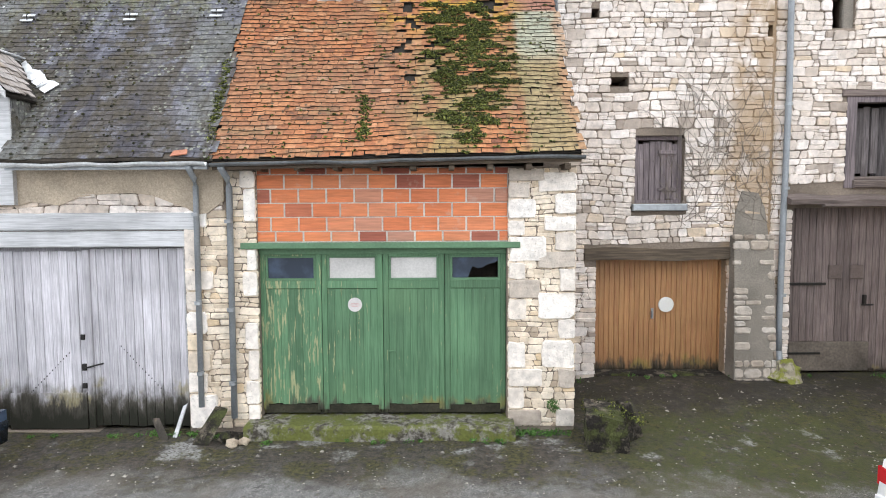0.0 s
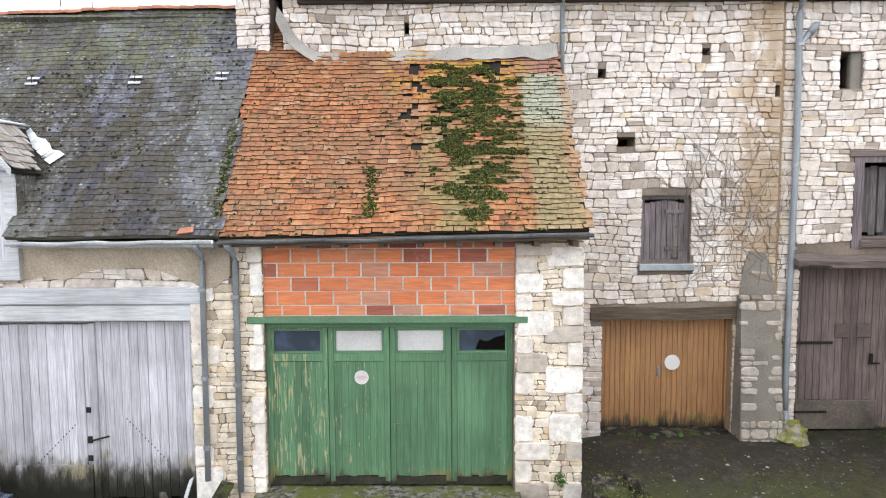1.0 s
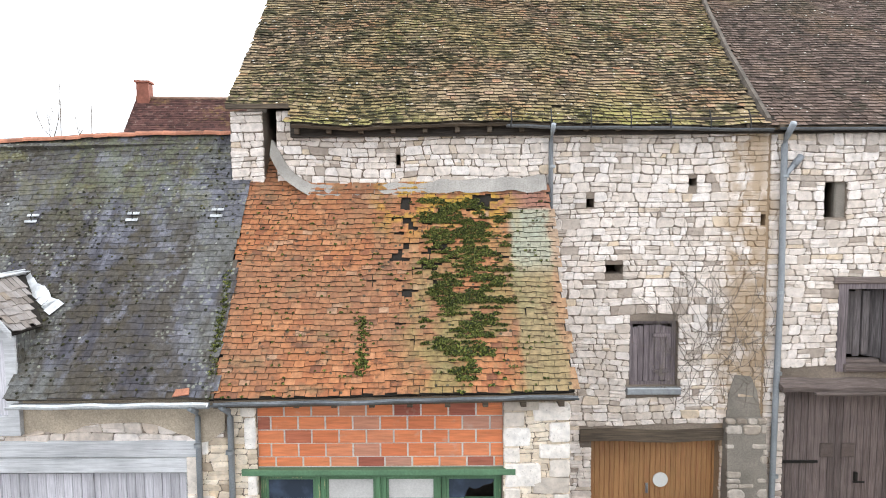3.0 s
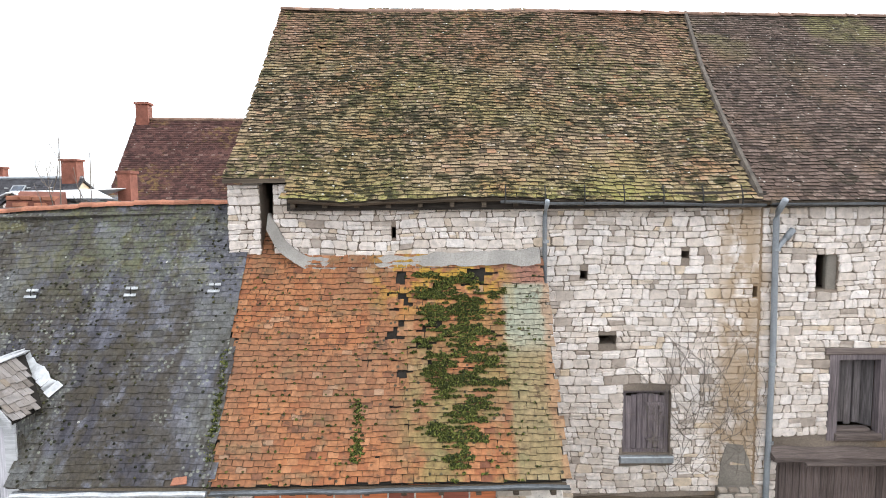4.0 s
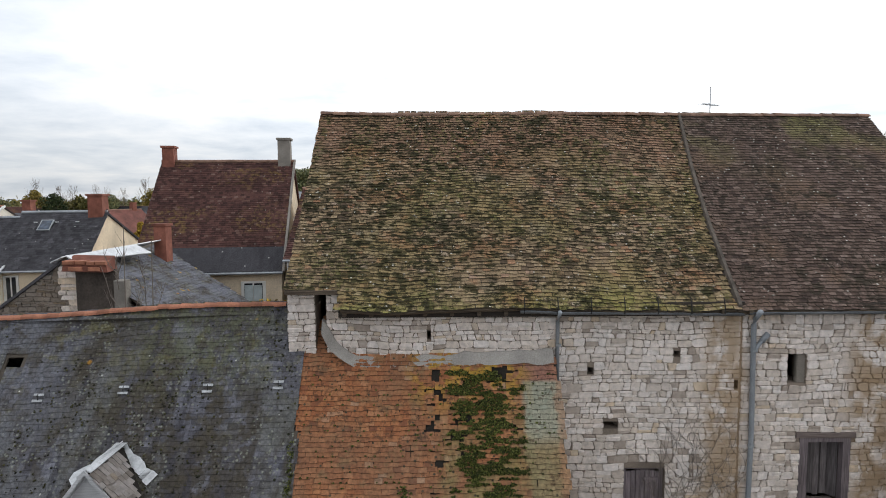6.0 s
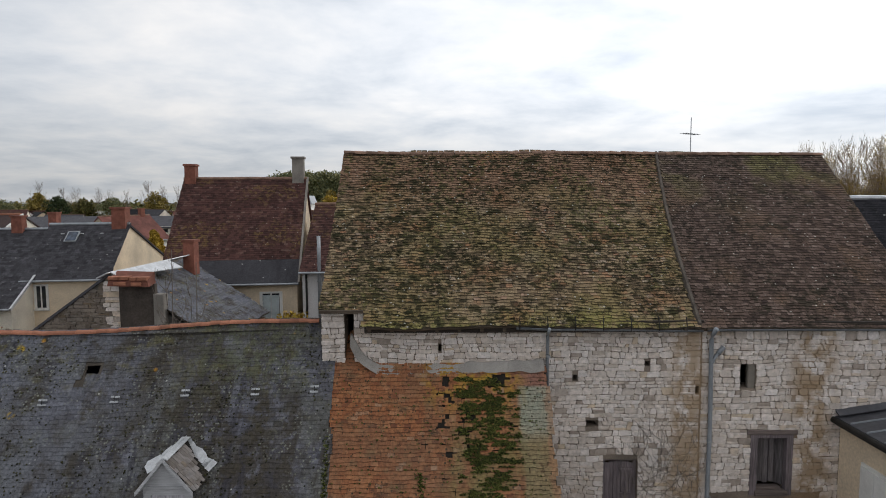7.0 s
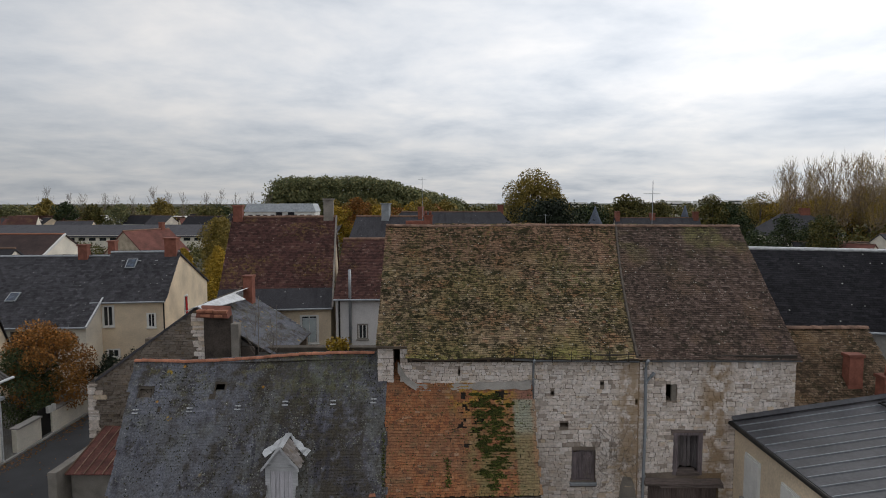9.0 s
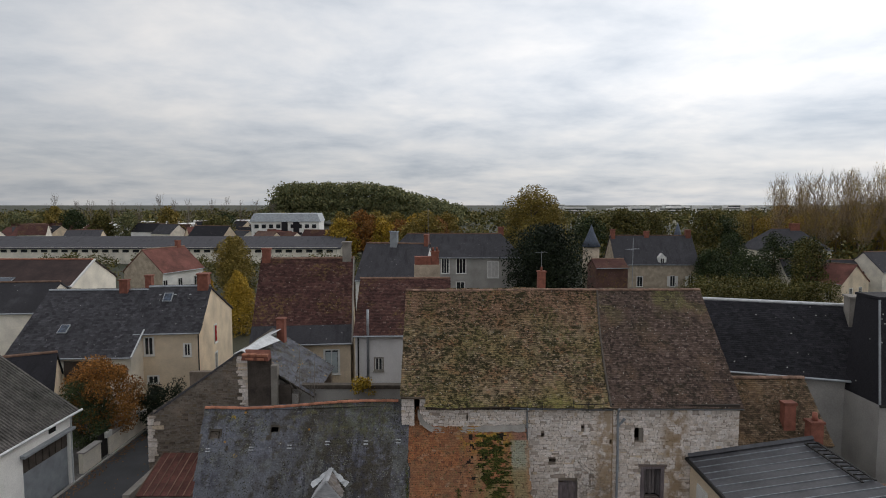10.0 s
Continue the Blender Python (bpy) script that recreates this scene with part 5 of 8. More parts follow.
# second barn: air slit, loft door, timber ledge and plank gate
part("slit_jamb", MB().bev(7.36, 7.56, BARN_Y + 0.05, BARN_Y + 0.15, 6.53, 7.21, 0.02), M_BUTRENDER, barn2)
loft = part("loft_door", pierced(MB(), 7.46, 8.56, 3.70, 5.36, BARN_Y - 0.02, BARN_Y + 0.14, [(7.64, 8.40, 3.72, 5.24)]), M_SHUTTER, barn2, "grey timber loft door frame, dark boards ajar")
part("lintel", MB().bev(7.36, 8.66, BARN_Y - 0.05, BARN_Y + 0.2, 5.34, 5.46, 0.015), M_LEDGE, loft)
for i in range(4):
    x = 7.66 + i * 0.135
    part("board", MB().bev(x, x + 0.128, BARN_Y + 0.20 + 0.02 * (i % 3), BARN_Y + 0.26, 3.92 + 0.05 * (i % 2), 5.20 - 0.03 * (i % 2), 0.006), M_LOFT, loft)
part("open_leaf", MB().hexa([(8.22, BARN_Y + 0.40, 3.90), (8.40, BARN_Y + 0.16, 3.90), (8.42, BARN_Y + 0.18, 3.90), (8.24, BARN_Y + 0.42, 3.90), (8.22, BARN_Y + 0.40, 5.20), (8.40, BARN_Y + 0.16, 5.20), (8.42, BARN_Y + 0.18, 5.20), (8.24, BARN_Y + 0.42, 5.20)]), M_LOFT, loft, "second leaf swung half inwards")
for i, (a, b, zz) in enumerate(((7.60, 8.45, 3.84), (7.55, 8.30, 3.91))):
    part("threshold", MB().bev(a, b, BARN_Y - 0.08 + 0.1 * i, BARN_Y + 0.2, zz - 0.14, zz, 0.02), M_LEDGE, loft, "rotted threshold timber")
ledge = MB()
for i in range(9):
    a, b = 6.36 + i * 0.322, 6.36 + (i + 1) * 0.322
    za, zb = 3.40 + 0.018 * math.sin(i * 1.7) - 0.003 * i, 3.40 + 0.018 * math.sin((i + 1) * 1.7) - 0.003 * (i + 1)
    ledge.hexa([(a, 9.62, za), (b, 9.62, zb), (b, 9.98, zb + 0.06), (a, 9.98, za + 0.06), (a, 9.60, za + 0.09), (b, 9.60, zb + 0.09), (b, 9.98, zb + 0.22), (a, 9.98, za + 0.22)])
welded(part("gate_ledge", ledge, M_LEDGE, barn2, "rotted grey timber ledge over the gate"))
part("ledge_board", MB().bev(6.9, 9.25, 9.52, 9.60, 3.36, 3.41, 0.01), M_LEDGE, barn2)
gate = part("gate", MB().box(6.55, 9.2, BARN_Y + 0.2, BARN_Y + 0.24, 0.25, 3.36), M_BROWN_WOOD, barn2, "weathered brown plank gate patched at the foot")
for i in range(20):
    x = 6.56 + i * 0.132
    part("plank", MB().bev(x, x + 0.126, BARN_Y + 0.13 + 0.008 * rng.random(), BARN_Y + 0.19, (0.82 if x < 8.1 else 0.30) + 0.02 * rng.random(), 3.34, 0.006), M_BROWN_WOOD, gate)
part("foot_panel", MB().bev(6.62, 8.12, BARN_Y + 0.09, BARN_Y + 0.15, 0.28, 0.83, 0.01), M_GATE_FOOT, gate, "grey-brown sheet nailed over the foot")
part("strap_hinge", MB().box(6.5, 7.28, BARN_Y + 0.10, BARN_Y + 0.125, 1.90, 1.95), M_IRON, gate, "long black iron strap hinge")
part("strap_hinge", MB().box(6.5, 7.20, BARN_Y + 0.065, BARN_Y + 0.088, 0.60, 0.64), M_IRON, gate)
for x in (7.32, 7.72):
    part("flap", MB().bev(x, x + 0.24, BARN_Y + 0.095, BARN_Y + 0.128, 2.02, 2.28, 0.008), M_FLAP, gate)
part("latch", MB().box(7.98, 8.03, BARN_Y + 0.08, BARN_Y + 0.13, 1.55, 1.72).box(7.95, 8.16, BARN_Y + 0.075, BARN_Y + 0.10, 1.52, 1.55), M_IRON, gate)
part("post", MB().bev(6.42, 6.56, BARN_Y + 0.05, BARN_Y + 0.25, 0.2, 3.36, 0.01), M_DARKWOOD, gate)

# pipes of the barn front
downpipe("downpipe", [(6.33, BARN_Y - 0.10, 0.62), (6.32, BARN_Y - 0.10, 1.2), (6.33, BARN_Y - 0.10, 3.0), (6.36, BARN_Y - 0.10, 5.5), (6.33, BARN_Y - 0.10, 7.85), (6.33, BARN_Y - 0.16, 8.0), (6.30, EAVE_Y, 8.20)], 0.055, "tall grey downpipe on the barn corner", clips=(1.75, 3.7, 5.2, 7.3))
downpipe("downpipe", [(2.17, BARN_Y - 0.09, 6.55), (2.17, BARN_Y - 0.09, 7.95), (2.16, EAVE_Y + 0.1, 8.12), (2.16, EAVE_Y, 8.22)], 0.042, "short grey downpipe ending on the tile roof", clips=(7.5,))
smooth(part("pipe_shoe", MB().tube([(6.33, BARN_Y - 0.10, 0.70), (6.31, BARN_Y - 0.16, 0.60), (6.29, BARN_Y - 0.26, 0.52)], 0.06, 12), M_PVC, None))
smooth(part("pipe_branch", MB().tube([(6.34, BARN_Y - 0.10, 7.28), (6.40, BARN_Y - 0.10, 7.36), (6.52, BARN_Y - 0.08, 7.50), (6.60, BARN_Y - 0.07, 7.60)], 0.045, 10).tube([(6.52, BARN_Y - 0.08, 7.49), (6.66, BARN_Y - 0.06, 7.66)], 0.062, 10), M_PVC, None))
under(bpy.data.objects["pipe_branch"], bpy.data.objects["downpipe"])
shoe = bpy.data.objects["pipe_shoe"]
under(shoe, bpy.data.objects["downpipe"])

# dry creeper on the front
vine = MB()
for k in range(95):
    x, z = rng.uniform(4.1, 6.3), rng.uniform(2.9, 5.2)
    p, a = Vector((x, BARN_Y - 0.045, z)), rng.uniform(0.3, 2.8)
    pts = [p.copy()]
    for _ in range(rng.randint(5, 12)):
        a += jit(0.5)
        a = a * 0.93 + 1.57 * 0.07
        p = p + Vector((math.cos(a), 0, math.sin(a))) * 0.13
        p.y = BARN_Y - 0.045 - 0.02 * rng.random()
        pts.append(p.copy())
    if all(LEFT_X < q.x < 6.5 for q in pts):
        vine.tube(pts, 0.006, 4, 0.002)
for k in range(16):
    p = Vector((rng.uniform(4.1, 4.5), BARN_Y + 0.07, rng.uniform(3.5, 4.5)))
    pts = [p.copy()]
    for _ in range(7):
        p = p + Vector((jit(0.1), jit(0.012), jit(0.1)))
        pts.append(p.copy())
    vine.tube(pts, 0.005, 4, 0.002)
single("dry_creeper", vine, M_TWIG, "leafless dry creeper stems clinging to the barn wall", "climbing plant", kind="stuff")


# ---- the low garage house with the orange roof ----
FRONT = 7.75
garage = thing("garage_house", (-0.5, 8.5, 0), "low limestone garage house with orange tile roof and brick infill", "house")
DOOR = (-2.61, 1.11, 0.0, 2.78)
INFILL = (-2.60, 1.13, 2.78, 3.98)
front = part("wall", pierced(MB(), -3.018, 2.12, -0.1, 3.98, FRONT, FRONT + 0.5, [DOOR, INFILL]), M_MORTAR, garage, "limestone front wall with dressed quoins")
part("side_wall", MB().prism([(1.72, FRONT + 0.5, -0.1), (1.72, BARN_Y, -0.1), (1.72, BARN_Y, 6.85), (1.72, FRONT + 0.5, 4.6)], (0.4, 0, 0)), M_MORTAR, garage)
ashlar(front, 1.12, 2.13, 0.08, 3.96, FRONT, [0.28, 0.34, 0.27, 0.36, 0.30, 0.38, 0.33, 0.28, 0.40], M_ASHLAR, M_OCHRESTONE, (-1, 1))
ashlar(front, -3.02, -2.60, 0.08, 3.96, FRONT, [0.44, 0.31, 0.38, 0.26, 0.35, 0.33], M_ASHLAR, M_OCHRESTONE, (1,))
# brick infill: a mortar bed and every brick
bed = part("brick_infill", MB().box(INFILL[0], INFILL[1], FRONT + 0.04, FRONT + 0.26, 2.78, 3.98), M_JOINT, garage, "infill of orange hollow clay bricks")
z, row = 2.885, 0
for h in (0.155, 0.21, 0.21, 0.21, 0.21, 0.10):
    x = INFILL[0] + (-0.14 if row == 0 else 0.0) + (0.0 if row % 2 == 0 else -0.205)
    while x < INFILL[1] - 0.02:
        a, b = max(x, INFILL[0] - (0.14 if row == 0 else 0)), min(x + 0.402, INFILL[1])
        if b - a > 0.04:
            d = 0.012 * rng.random()
            part("brick", MB().bev(a + 0.007, b - 0.007, FRONT + 0.025 + d, FRONT + 0.10, z + 0.006, z + h - 0.009 + jit(0.002), 0.004), M_BRICK, bed)
        x += 0.415
    z += h
    row += 1

# green door: four boarded leaves, each with a light above
door = part("garage_door", MB().box(DOOR[0], DOOR[1], FRONT + 0.20, FRONT + 0.24, 0.22, 2.20), M_GREEN, garage, "four-leaf green boarded garage door with peeling paint")
part("lintel", MB().bev(-2.83, 1.30, FRONT - 0.07, FRONT + 0.22, 2.785, 2.875, 0.008), M_GREEN_TRIM, garage, "flat green-painted lintel")
part("head", MB().bev(-2.61, 1.11, FRONT + 0.09, FRONT + 0.22, 2.69, 2.785, 0.008), M_GREEN_TRIM, door)
leaf_w = (DOOR[1] - DOOR[0]) / 4
panes = [M_BLUEGLASS, M_PAPER, M_PAPER, M_BLUEGLASS]
for i in range(4):
    a, b = DOOR[0] + i * leaf_w, DOOR[0] + (i + 1) * leaf_w
    f = MB()
    f.bev(a + 0.004, a + 0.085, FRONT + 0.115, FRONT + 0.20, 0.30, 2.70, 0.006).bev(b - 0.085, b - 0.004, FRONT + 0.115, FRONT + 0.20, 0.30, 2.70, 0.006)
    f.bev(a + 0.086, b - 0.086, FRONT + 0.117, FRONT + 0.20, 2.17, 2.29, 0.006).bev(a + 0.086, b - 0.086, FRONT + 0.117, FRONT + 0.20, 2.66, 2.70, 0.004)
    part("leaf_frame", f, M_GREEN, door)
    g = MB().bev(a + 0.086, a + 0.12, FRONT + 0.13, FRONT + 0.19, 2.29, 2.66, 0.004).bev(b - 0.12, b - 0.086, FRONT + 0.13, FRONT + 0.19, 2.29, 2.66, 0.004)
    g.bev(a + 0.12, b - 0.12, FRONT + 0.13, FRONT + 0.19, 2.29, 2.325, 0.004).bev(a + 0.12, b - 0.12, FRONT + 0.13, FRONT + 0.19, 2.635, 2.66, 0.004)
    part("sash", g, M_GREEN_TRIM, door)
    x0, x1 = a + 0.12, b - 0.12
    if i < 3:
        part("pane", MB().box(x0, x1, FRONT + 0.158, FRONT + 0.163, 2.325, 2.635), panes[i], door, "white papered pane" if i in (1, 2) else "dusty dark pane")
    else:
        # the broken light: glass is left round a jagged hole
        br = MB()
        w = x1 - x0
        edge = [(0.0, 0.0), (0.34, 0.0), (0.40, 0.36), (0.45, 0.56), (0.56, 0.44), (0.68, 0.50), (0.78, 0.66), (0.93, 0.72), (1.0, 0.84), (1.0, 1.0), (0.0, 1.0)]
        pts = [(x0 + w * u, 2.325 + 0.31 * v) for u, v in edge]
        n = len(pts)
        br.add([(p, FRONT + 0.158, q) for p, q in pts] + [(p, FRONT + 0.163, q) for p, q in pts], [tuple(range(n)), tuple(range(2 * n - 1, n - 1, -1))])
        part("pane", br, M_BLUEGLASS, door, "broken dusty pane with a jagged hole")
    nb = 7
    for k in range(nb):
        bw = (leaf_w - 0.17) / nb
        x = a + 0.085 + k * bw
        part("board", MB().bev(x + 0.0005, x + bw - 0.0008, FRONT + 0.128 + 0.002 * rng.random(), FRONT + 0.20, 0.40 - 0.03 * rng.random(), 2.165, 0.003), M_GREEN, door)
    part("kick_board", MB().bev(a + 0.05, b - 0.05, FRONT + 0.135, FRONT + 0.20, 0.24, 0.38, 0.01), M_FOOT, door, "rotted dark mossy foot board")
# added dark sheet, so that the broken light looks into shade
part("light_back", MB().box(DOOR[0], DOOR[1], FRONT + 0.75, FRONT + 0.78, 0.1, 2.9), M_DARKWALL, garage)
sign = part("round_sign", MB().disc((-1.18, FRONT + 0.14, 1.92), 0.108, 0.012), M_PLAQUE, door, "white round notice with unreadable red lines")
for dz, w in ((0.018, 0.06), (-0.004, 0.085), (-0.026, 0.05)):
    part("print_line", MB().box(-1.18 - w, -1.18 + w, FRONT + 0.124, FRONT + 0.127, 1.92 + dz - 0.006, 1.92 + dz + 0.006), M_REDPRINT, sign)
part("handle", MB().tube([(-0.66, FRONT + 0.08, 1.22), (-0.57, FRONT + 0.08, 1.22)], 0.012, 8).tube([(-0.66, FRONT + 0.08, 1.22), (-0.66, FRONT + 0.14, 1.22)], 0.010, 8), M_GREEN_TRIM, door, "green lever handle")
step = MB()
for i in range(9):
    a, b = -2.76 + i * 0.44, -2.76 + (i + 1) * 0.44
    za, zb = 0.21 + 0.012 * math.sin(i * 2.1), 0.21 + 0.012 * math.sin((i + 1) * 2.1)
    ya, yb = 7.36 + 0.03 * math.sin(i * 1.3), 7.36 + 0.03 * math.sin((i + 1) * 1.3)
    step.add([(a, ya, -0.05), (b, yb, -0.05), (b, yb + 0.02, zb - 0.04), (a, ya + 0.02, za - 0.04), (a, ya + 0.07, za), (b, yb + 0.07, zb), (b, 8.0, zb), (a, 8.0, za)], [(0, 1, 2, 3), (3, 2, 5, 4), (4, 5, 6, 7)])
welded(part("threshold", step, M_STEP, garage, "long mossy concrete threshold"))

# orange tile roof
TOP_LINE = [(-3.4, 7.40), (-3.06, 7.50), (-3.03, 7.88), (-2.80, 7.85), (-2.62, 7.45), (-2.14, 7.13), (2.2, 7.12)]


def orange_at(u, v):
    k = v / 3.9
    z = 4.12 + 3.06 * k - 0.07 * math.sin(math.pi * min(k, 1)) + 0.05 * noise.noise(Vector((u * 0.5, v * 0.6, 4)))
    z += lerp_at([(-3.4, -0.06), (-2.0, -0.05), (0.0, 0.0), (2.2, 0.03)], u) * (1 - min(k, 1))
    return Vector((u, 7.42 + 2.42 * k, z))


def orange_keep(u, v):
    if u < -3.16 - 0.05 * v + 0.04 * noise.noise(Vector((0, v * 3, 0))) or u > 2.12:
        return False
    return orange_at(u, v).z < lerp_at(TOP_LINE, u)


GAPS = [(-0.50, 0.28), (-0.40, 0.38), (-0.48, 0.62), (-0.52, 0.92), (-0.36, 1.08), (-0.5, 1.35), (-0.3, 1.62), (-0.4, 1.8), (0.80, 0.20), (0.95, 0.14), (1.02, 0.28), (0.86, 0.33), (1.08, 0.42), (-0.2, 2.05), (-0.36, 2.06)]


def orange_tile(u, v):
    if not orange_keep(u, v):
        return False
    top = 3.72 - v
    # slipped tiles beside and under the moss
    if any(abs(u - gx0) < 0.10 and abs(top - gv) < 0.07 for gx0, gv in GAPS):
        return False
    if -0.45 < u < 1.25 and 0.2 < top < 3.0 and rng.random() < (0.16 if top < 1.9 else 0.09):
        return False
    return rng.random() > 0.004


# the boarding's black colour stands for the dark under missing tiles
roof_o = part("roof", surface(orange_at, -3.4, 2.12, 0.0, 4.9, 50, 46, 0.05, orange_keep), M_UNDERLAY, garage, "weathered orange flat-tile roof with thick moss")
lay_tiles(roof_o, orange_at, -3.32, 2.14, 0.0, 4.9, 0.165, 0.100, 0.012, M_ORANGE, keep=orange_tile, singles=(-2.6, 2.0, 0.0, 1.4), wild=1.5, lift=0.030, fit=0.955, dark_edge=M_DARK_EDGE, wave=0.03)
moss = MB()


def moss_amount(u, v):
    top = 3.75 - v
    left = lerp_at([(0.0, -0.15), (0.5, -0.45), (1.0, -0.30), (1.8, -0.05), (2.6, -0.02), (3.2, 0.05), (3.7, 0.3)], top)
    right = lerp_at([(0.0, 0.7), (0.4, 1.35), (1.0, 1.38), (1.8, 1.35), (2.4, 1.30), (2.9, 1.15), (3.4, 0.95)], top)
    core = min((u - left) / 0.4, (right - u) / 0.4, 0.55) - 0.10 * max(0.0, top - 2.2)
    return core + 1.45 * noise.noise(Vector((u * 2.2, v * 5.5, 8))) + 0.7 * noise.noise(Vector((u * 7, v * 11, 2)))


def cushion(u, v, s, fl):
    """A tuft of moss: many little leaves heaped on the tiles."""
    p = orange_at(u, v) + Vector((0, -0.028, 0.034))
    n = Vector((0, -0.78, 0.62))
    for _ in range(int(26 * fl)):
        a, r = rng.uniform(0, 6.283), s * math.sqrt(rng.random())
        q = p + Vector((math.cos(a), 0, 0)) * r + Vector((0, 0.62, 0.78)) * math.sin(a) * r * 0.6 + n * (s * 0.5 * (1 - (r / s) ** 2) * rng.uniform(0.4, 1.1))
        d = Vector((jit(1), jit(1), jit(1))).normalized() * rng.uniform(0.012, 0.026)
        e = d.orthogonal().normalized() * rng.uniform(0.008, 0.018)
        moss.add([q - d, q + e, q + d, q - e], [(0, 1, 2, 3)])


# it grows along the lower edges of the courses first, then closes over them
for course in range(36):
    v = course * 0.10 + 0.01
    u = -0.6
    while u < 1.4:
        m = moss_amount(u, v)
        if m > 0.30:
            cushion(u, v + jit(0.015), rng.uniform(0.024, 0.042) * min(1.7, 0.8 + m * 0.6), 0.9)
            if m > 0.55:
                cushion(u, v + rng.uniform(0.02, 0.08), rng.uniform(0.03, 0.06), 1.0)
        u += rng.uniform(0.025, 0.06)
for k in range(90):
    cushion(rng.gauss(-1.0, 0.05), rng.uniform(0.35, 1.35) if k % 3 else rng.uniform(0.3, 0.6), rng.uniform(0.012, 0.035), 0.6)
for k in range(260):
    cushion(rng.uniform(-3.1, 2.05), 0.1 * rng.randrange(36) + 0.01, rng.uniform(0.010, 0.024), 0.5)
for k in range(150):
    v = rng.uniform(0.0, 2.2)
    cushion(-3.2 - 0.05 * v + jit(0.05), v, rng.uniform(0.03, 0.07), 1.0)
single("roof_moss", moss, M_MOSS, "thick green moss cushions grown over the orange tiles", "moss", kind="stuff")

# cement fillet where this roof meets the barn
FILLET = [(-2.86, 7.80, 8.05), (-2.74, 7.56, 7.86), (-2.60, 7.36, 7.58), (-2.40, 7.18, 7.36), (-2.14, 7.07, 7.23), (-1.6, 7.05, 7.18), (-0.9, 7.07, 7.21), (-0.2, 7.09, 7.24), (0.5, 7.10, 7.29), (1.2, 7.13, 7.33), (1.7, 7.12, 7.33), (2.08, 7.12, 7.32)]
fx = [FILLET[0][0] + (FILLET[-1][0] - FILLET[0][0]) * i / 70 for i in range(71)]
fz = [(x, lerp_at([(q, a) for q, a, _ in FILLET], x) - 0.05 + 0.05 * noise.noise(Vector((x * 3.1, 0, 4))) + 0.02 * noise.noise(Vector((x * 11, 0, 2))), lerp_at([(q, b) for q, _, b in FILLET], x) + 0.07 * noise.noise(Vector((x * 2.3, 5, 0))) + 0.025 * noise.noise(Vector((x * 9, 1, 7)))) for x in fx]
fil = ribbon([(x, a) for x, a, b in fz], [(x, b) for x, a, b in fz], 9.82, 9.98)
nf = len(fz)
fil.v = [(x, y - 0.14, z) if i < nf else (x, y, z) for i, (x, y, z) in enumerate(fil.v)]
part("cement_fillet", fil, M_CEMENT, garage, "grey cement fillet against the barn wall")

gutter(garage, (-3.1, 7.34, 4.02), (2.16, 7.34, 4.11), 0.050, M_ZINC_DARK, 0.035)
part("eave_board", MB().hexa([(-3.1, 7.40, 3.93), (2.12, 7.40, 4.02), (2.12, 7.44, 4.02), (-3.1, 7.44, 3.93), (-3.1, 7.40, 4.04), (2.12, 7.40, 4.12), (2.12, 7.44, 4.12), (-3.1, 7.44, 4.04)]), M_DARKWOOD, garage)
for i in range(9):
    x = -2.5 + i * 0.55
    part("rafter_end", MB().box(x, x + 0.08, 7.44, 7.9, 3.92, 4.0), M_DARKWOOD, garage)


# ---- the slate-roofed house beside it ----
slate = thing("slate_house", (-8, 9, 0), "old house with a worn slate roof and grey barn doors", "house")
BIG = (-6.77, -3.69, 0.0, 2.82)
swall = part("wall", pierced(MB(), -12.4, -3.022, -0.1, 3.98, FRONT, FRONT + 0.5, [BIG]), M_MORTAR, slate, "plastered rubble wall with limestone quoins")
ashlar(swall, -3.68, -3.04, 0.06, 3.36, FRONT, [0.55, 0.30, 0.30, 0.27, 0.38, 0.33, 0.36], M_ASHLAR, M_OCHRESTONE, (-1,))
rubble(swall, -6.9, -3.1, 3.30, 3.62, FRONT, [], M_STONE, (0.11, 0.19), (0.2, 0.5), 0.035)
rubble(swall, -12.4, -6.95, 0.05, 3.95, FRONT, [], M_STONE, (0.12, 0.22), (0.2, 0.5), 0.03)
PL = [(-6.9, 3.40), (-6.1, 3.44), (-5.9, 3.50), (-5.5, 3.44), (-5.2, 3.56), (-4.9, 3.60), (-4.4, 3.62), (-4.1, 3.58), (-3.8, 3.46), (-3.62, 3.40), (-3.45, 3.30), (-3.3, 3.32), (-3.06, 3.5)]
pl = ribbon(PL, [(x, 3.99) for x, _ in PL], FRONT - 0.05, FRONT + 0.02)
part("plaster", pl, M_PLASTER, slate, "buff plaster broken away along its foot")
part("lintel_beam", MB().bev(-6.95, -3.47, FRONT - 0.06, FRONT + 0.3, 3.07, 3.33, 0.02), M_GREY_BEAM, slate, "silver-grey oak beam")
part("lintel_beam", MB().bev(-6.95, -3.66, FRONT - 0.03, FRONT + 0.3, 2.82, 3.06, 0.015), M_GREY_BEAM, slate)
doors = part("barn_door", MB().box(BIG[0], BIG[1], FRONT + 0.20, FRONT + 0.24, 0.04, 2.83), M_GREY_WOOD, slate, "silver-grey plank double barn door")
for a, b, ztop in ((-6.76, -5.24, 2.76), (-5.22, -3.72, 2.80)):
    n = 11
    for i in range(n):
        x = a + (b - a) * i / n
        part("plank", MB().bev(x + 0.002, x + (b - a) / n - 0.003, FRONT + 0.10 + 0.012 * rng.random(), FRONT + 0.17, 0.05 + 0.03 * rng.random(), ztop - 0.01 * rng.random(), 0.006), M_GREY_WOOD, doors)
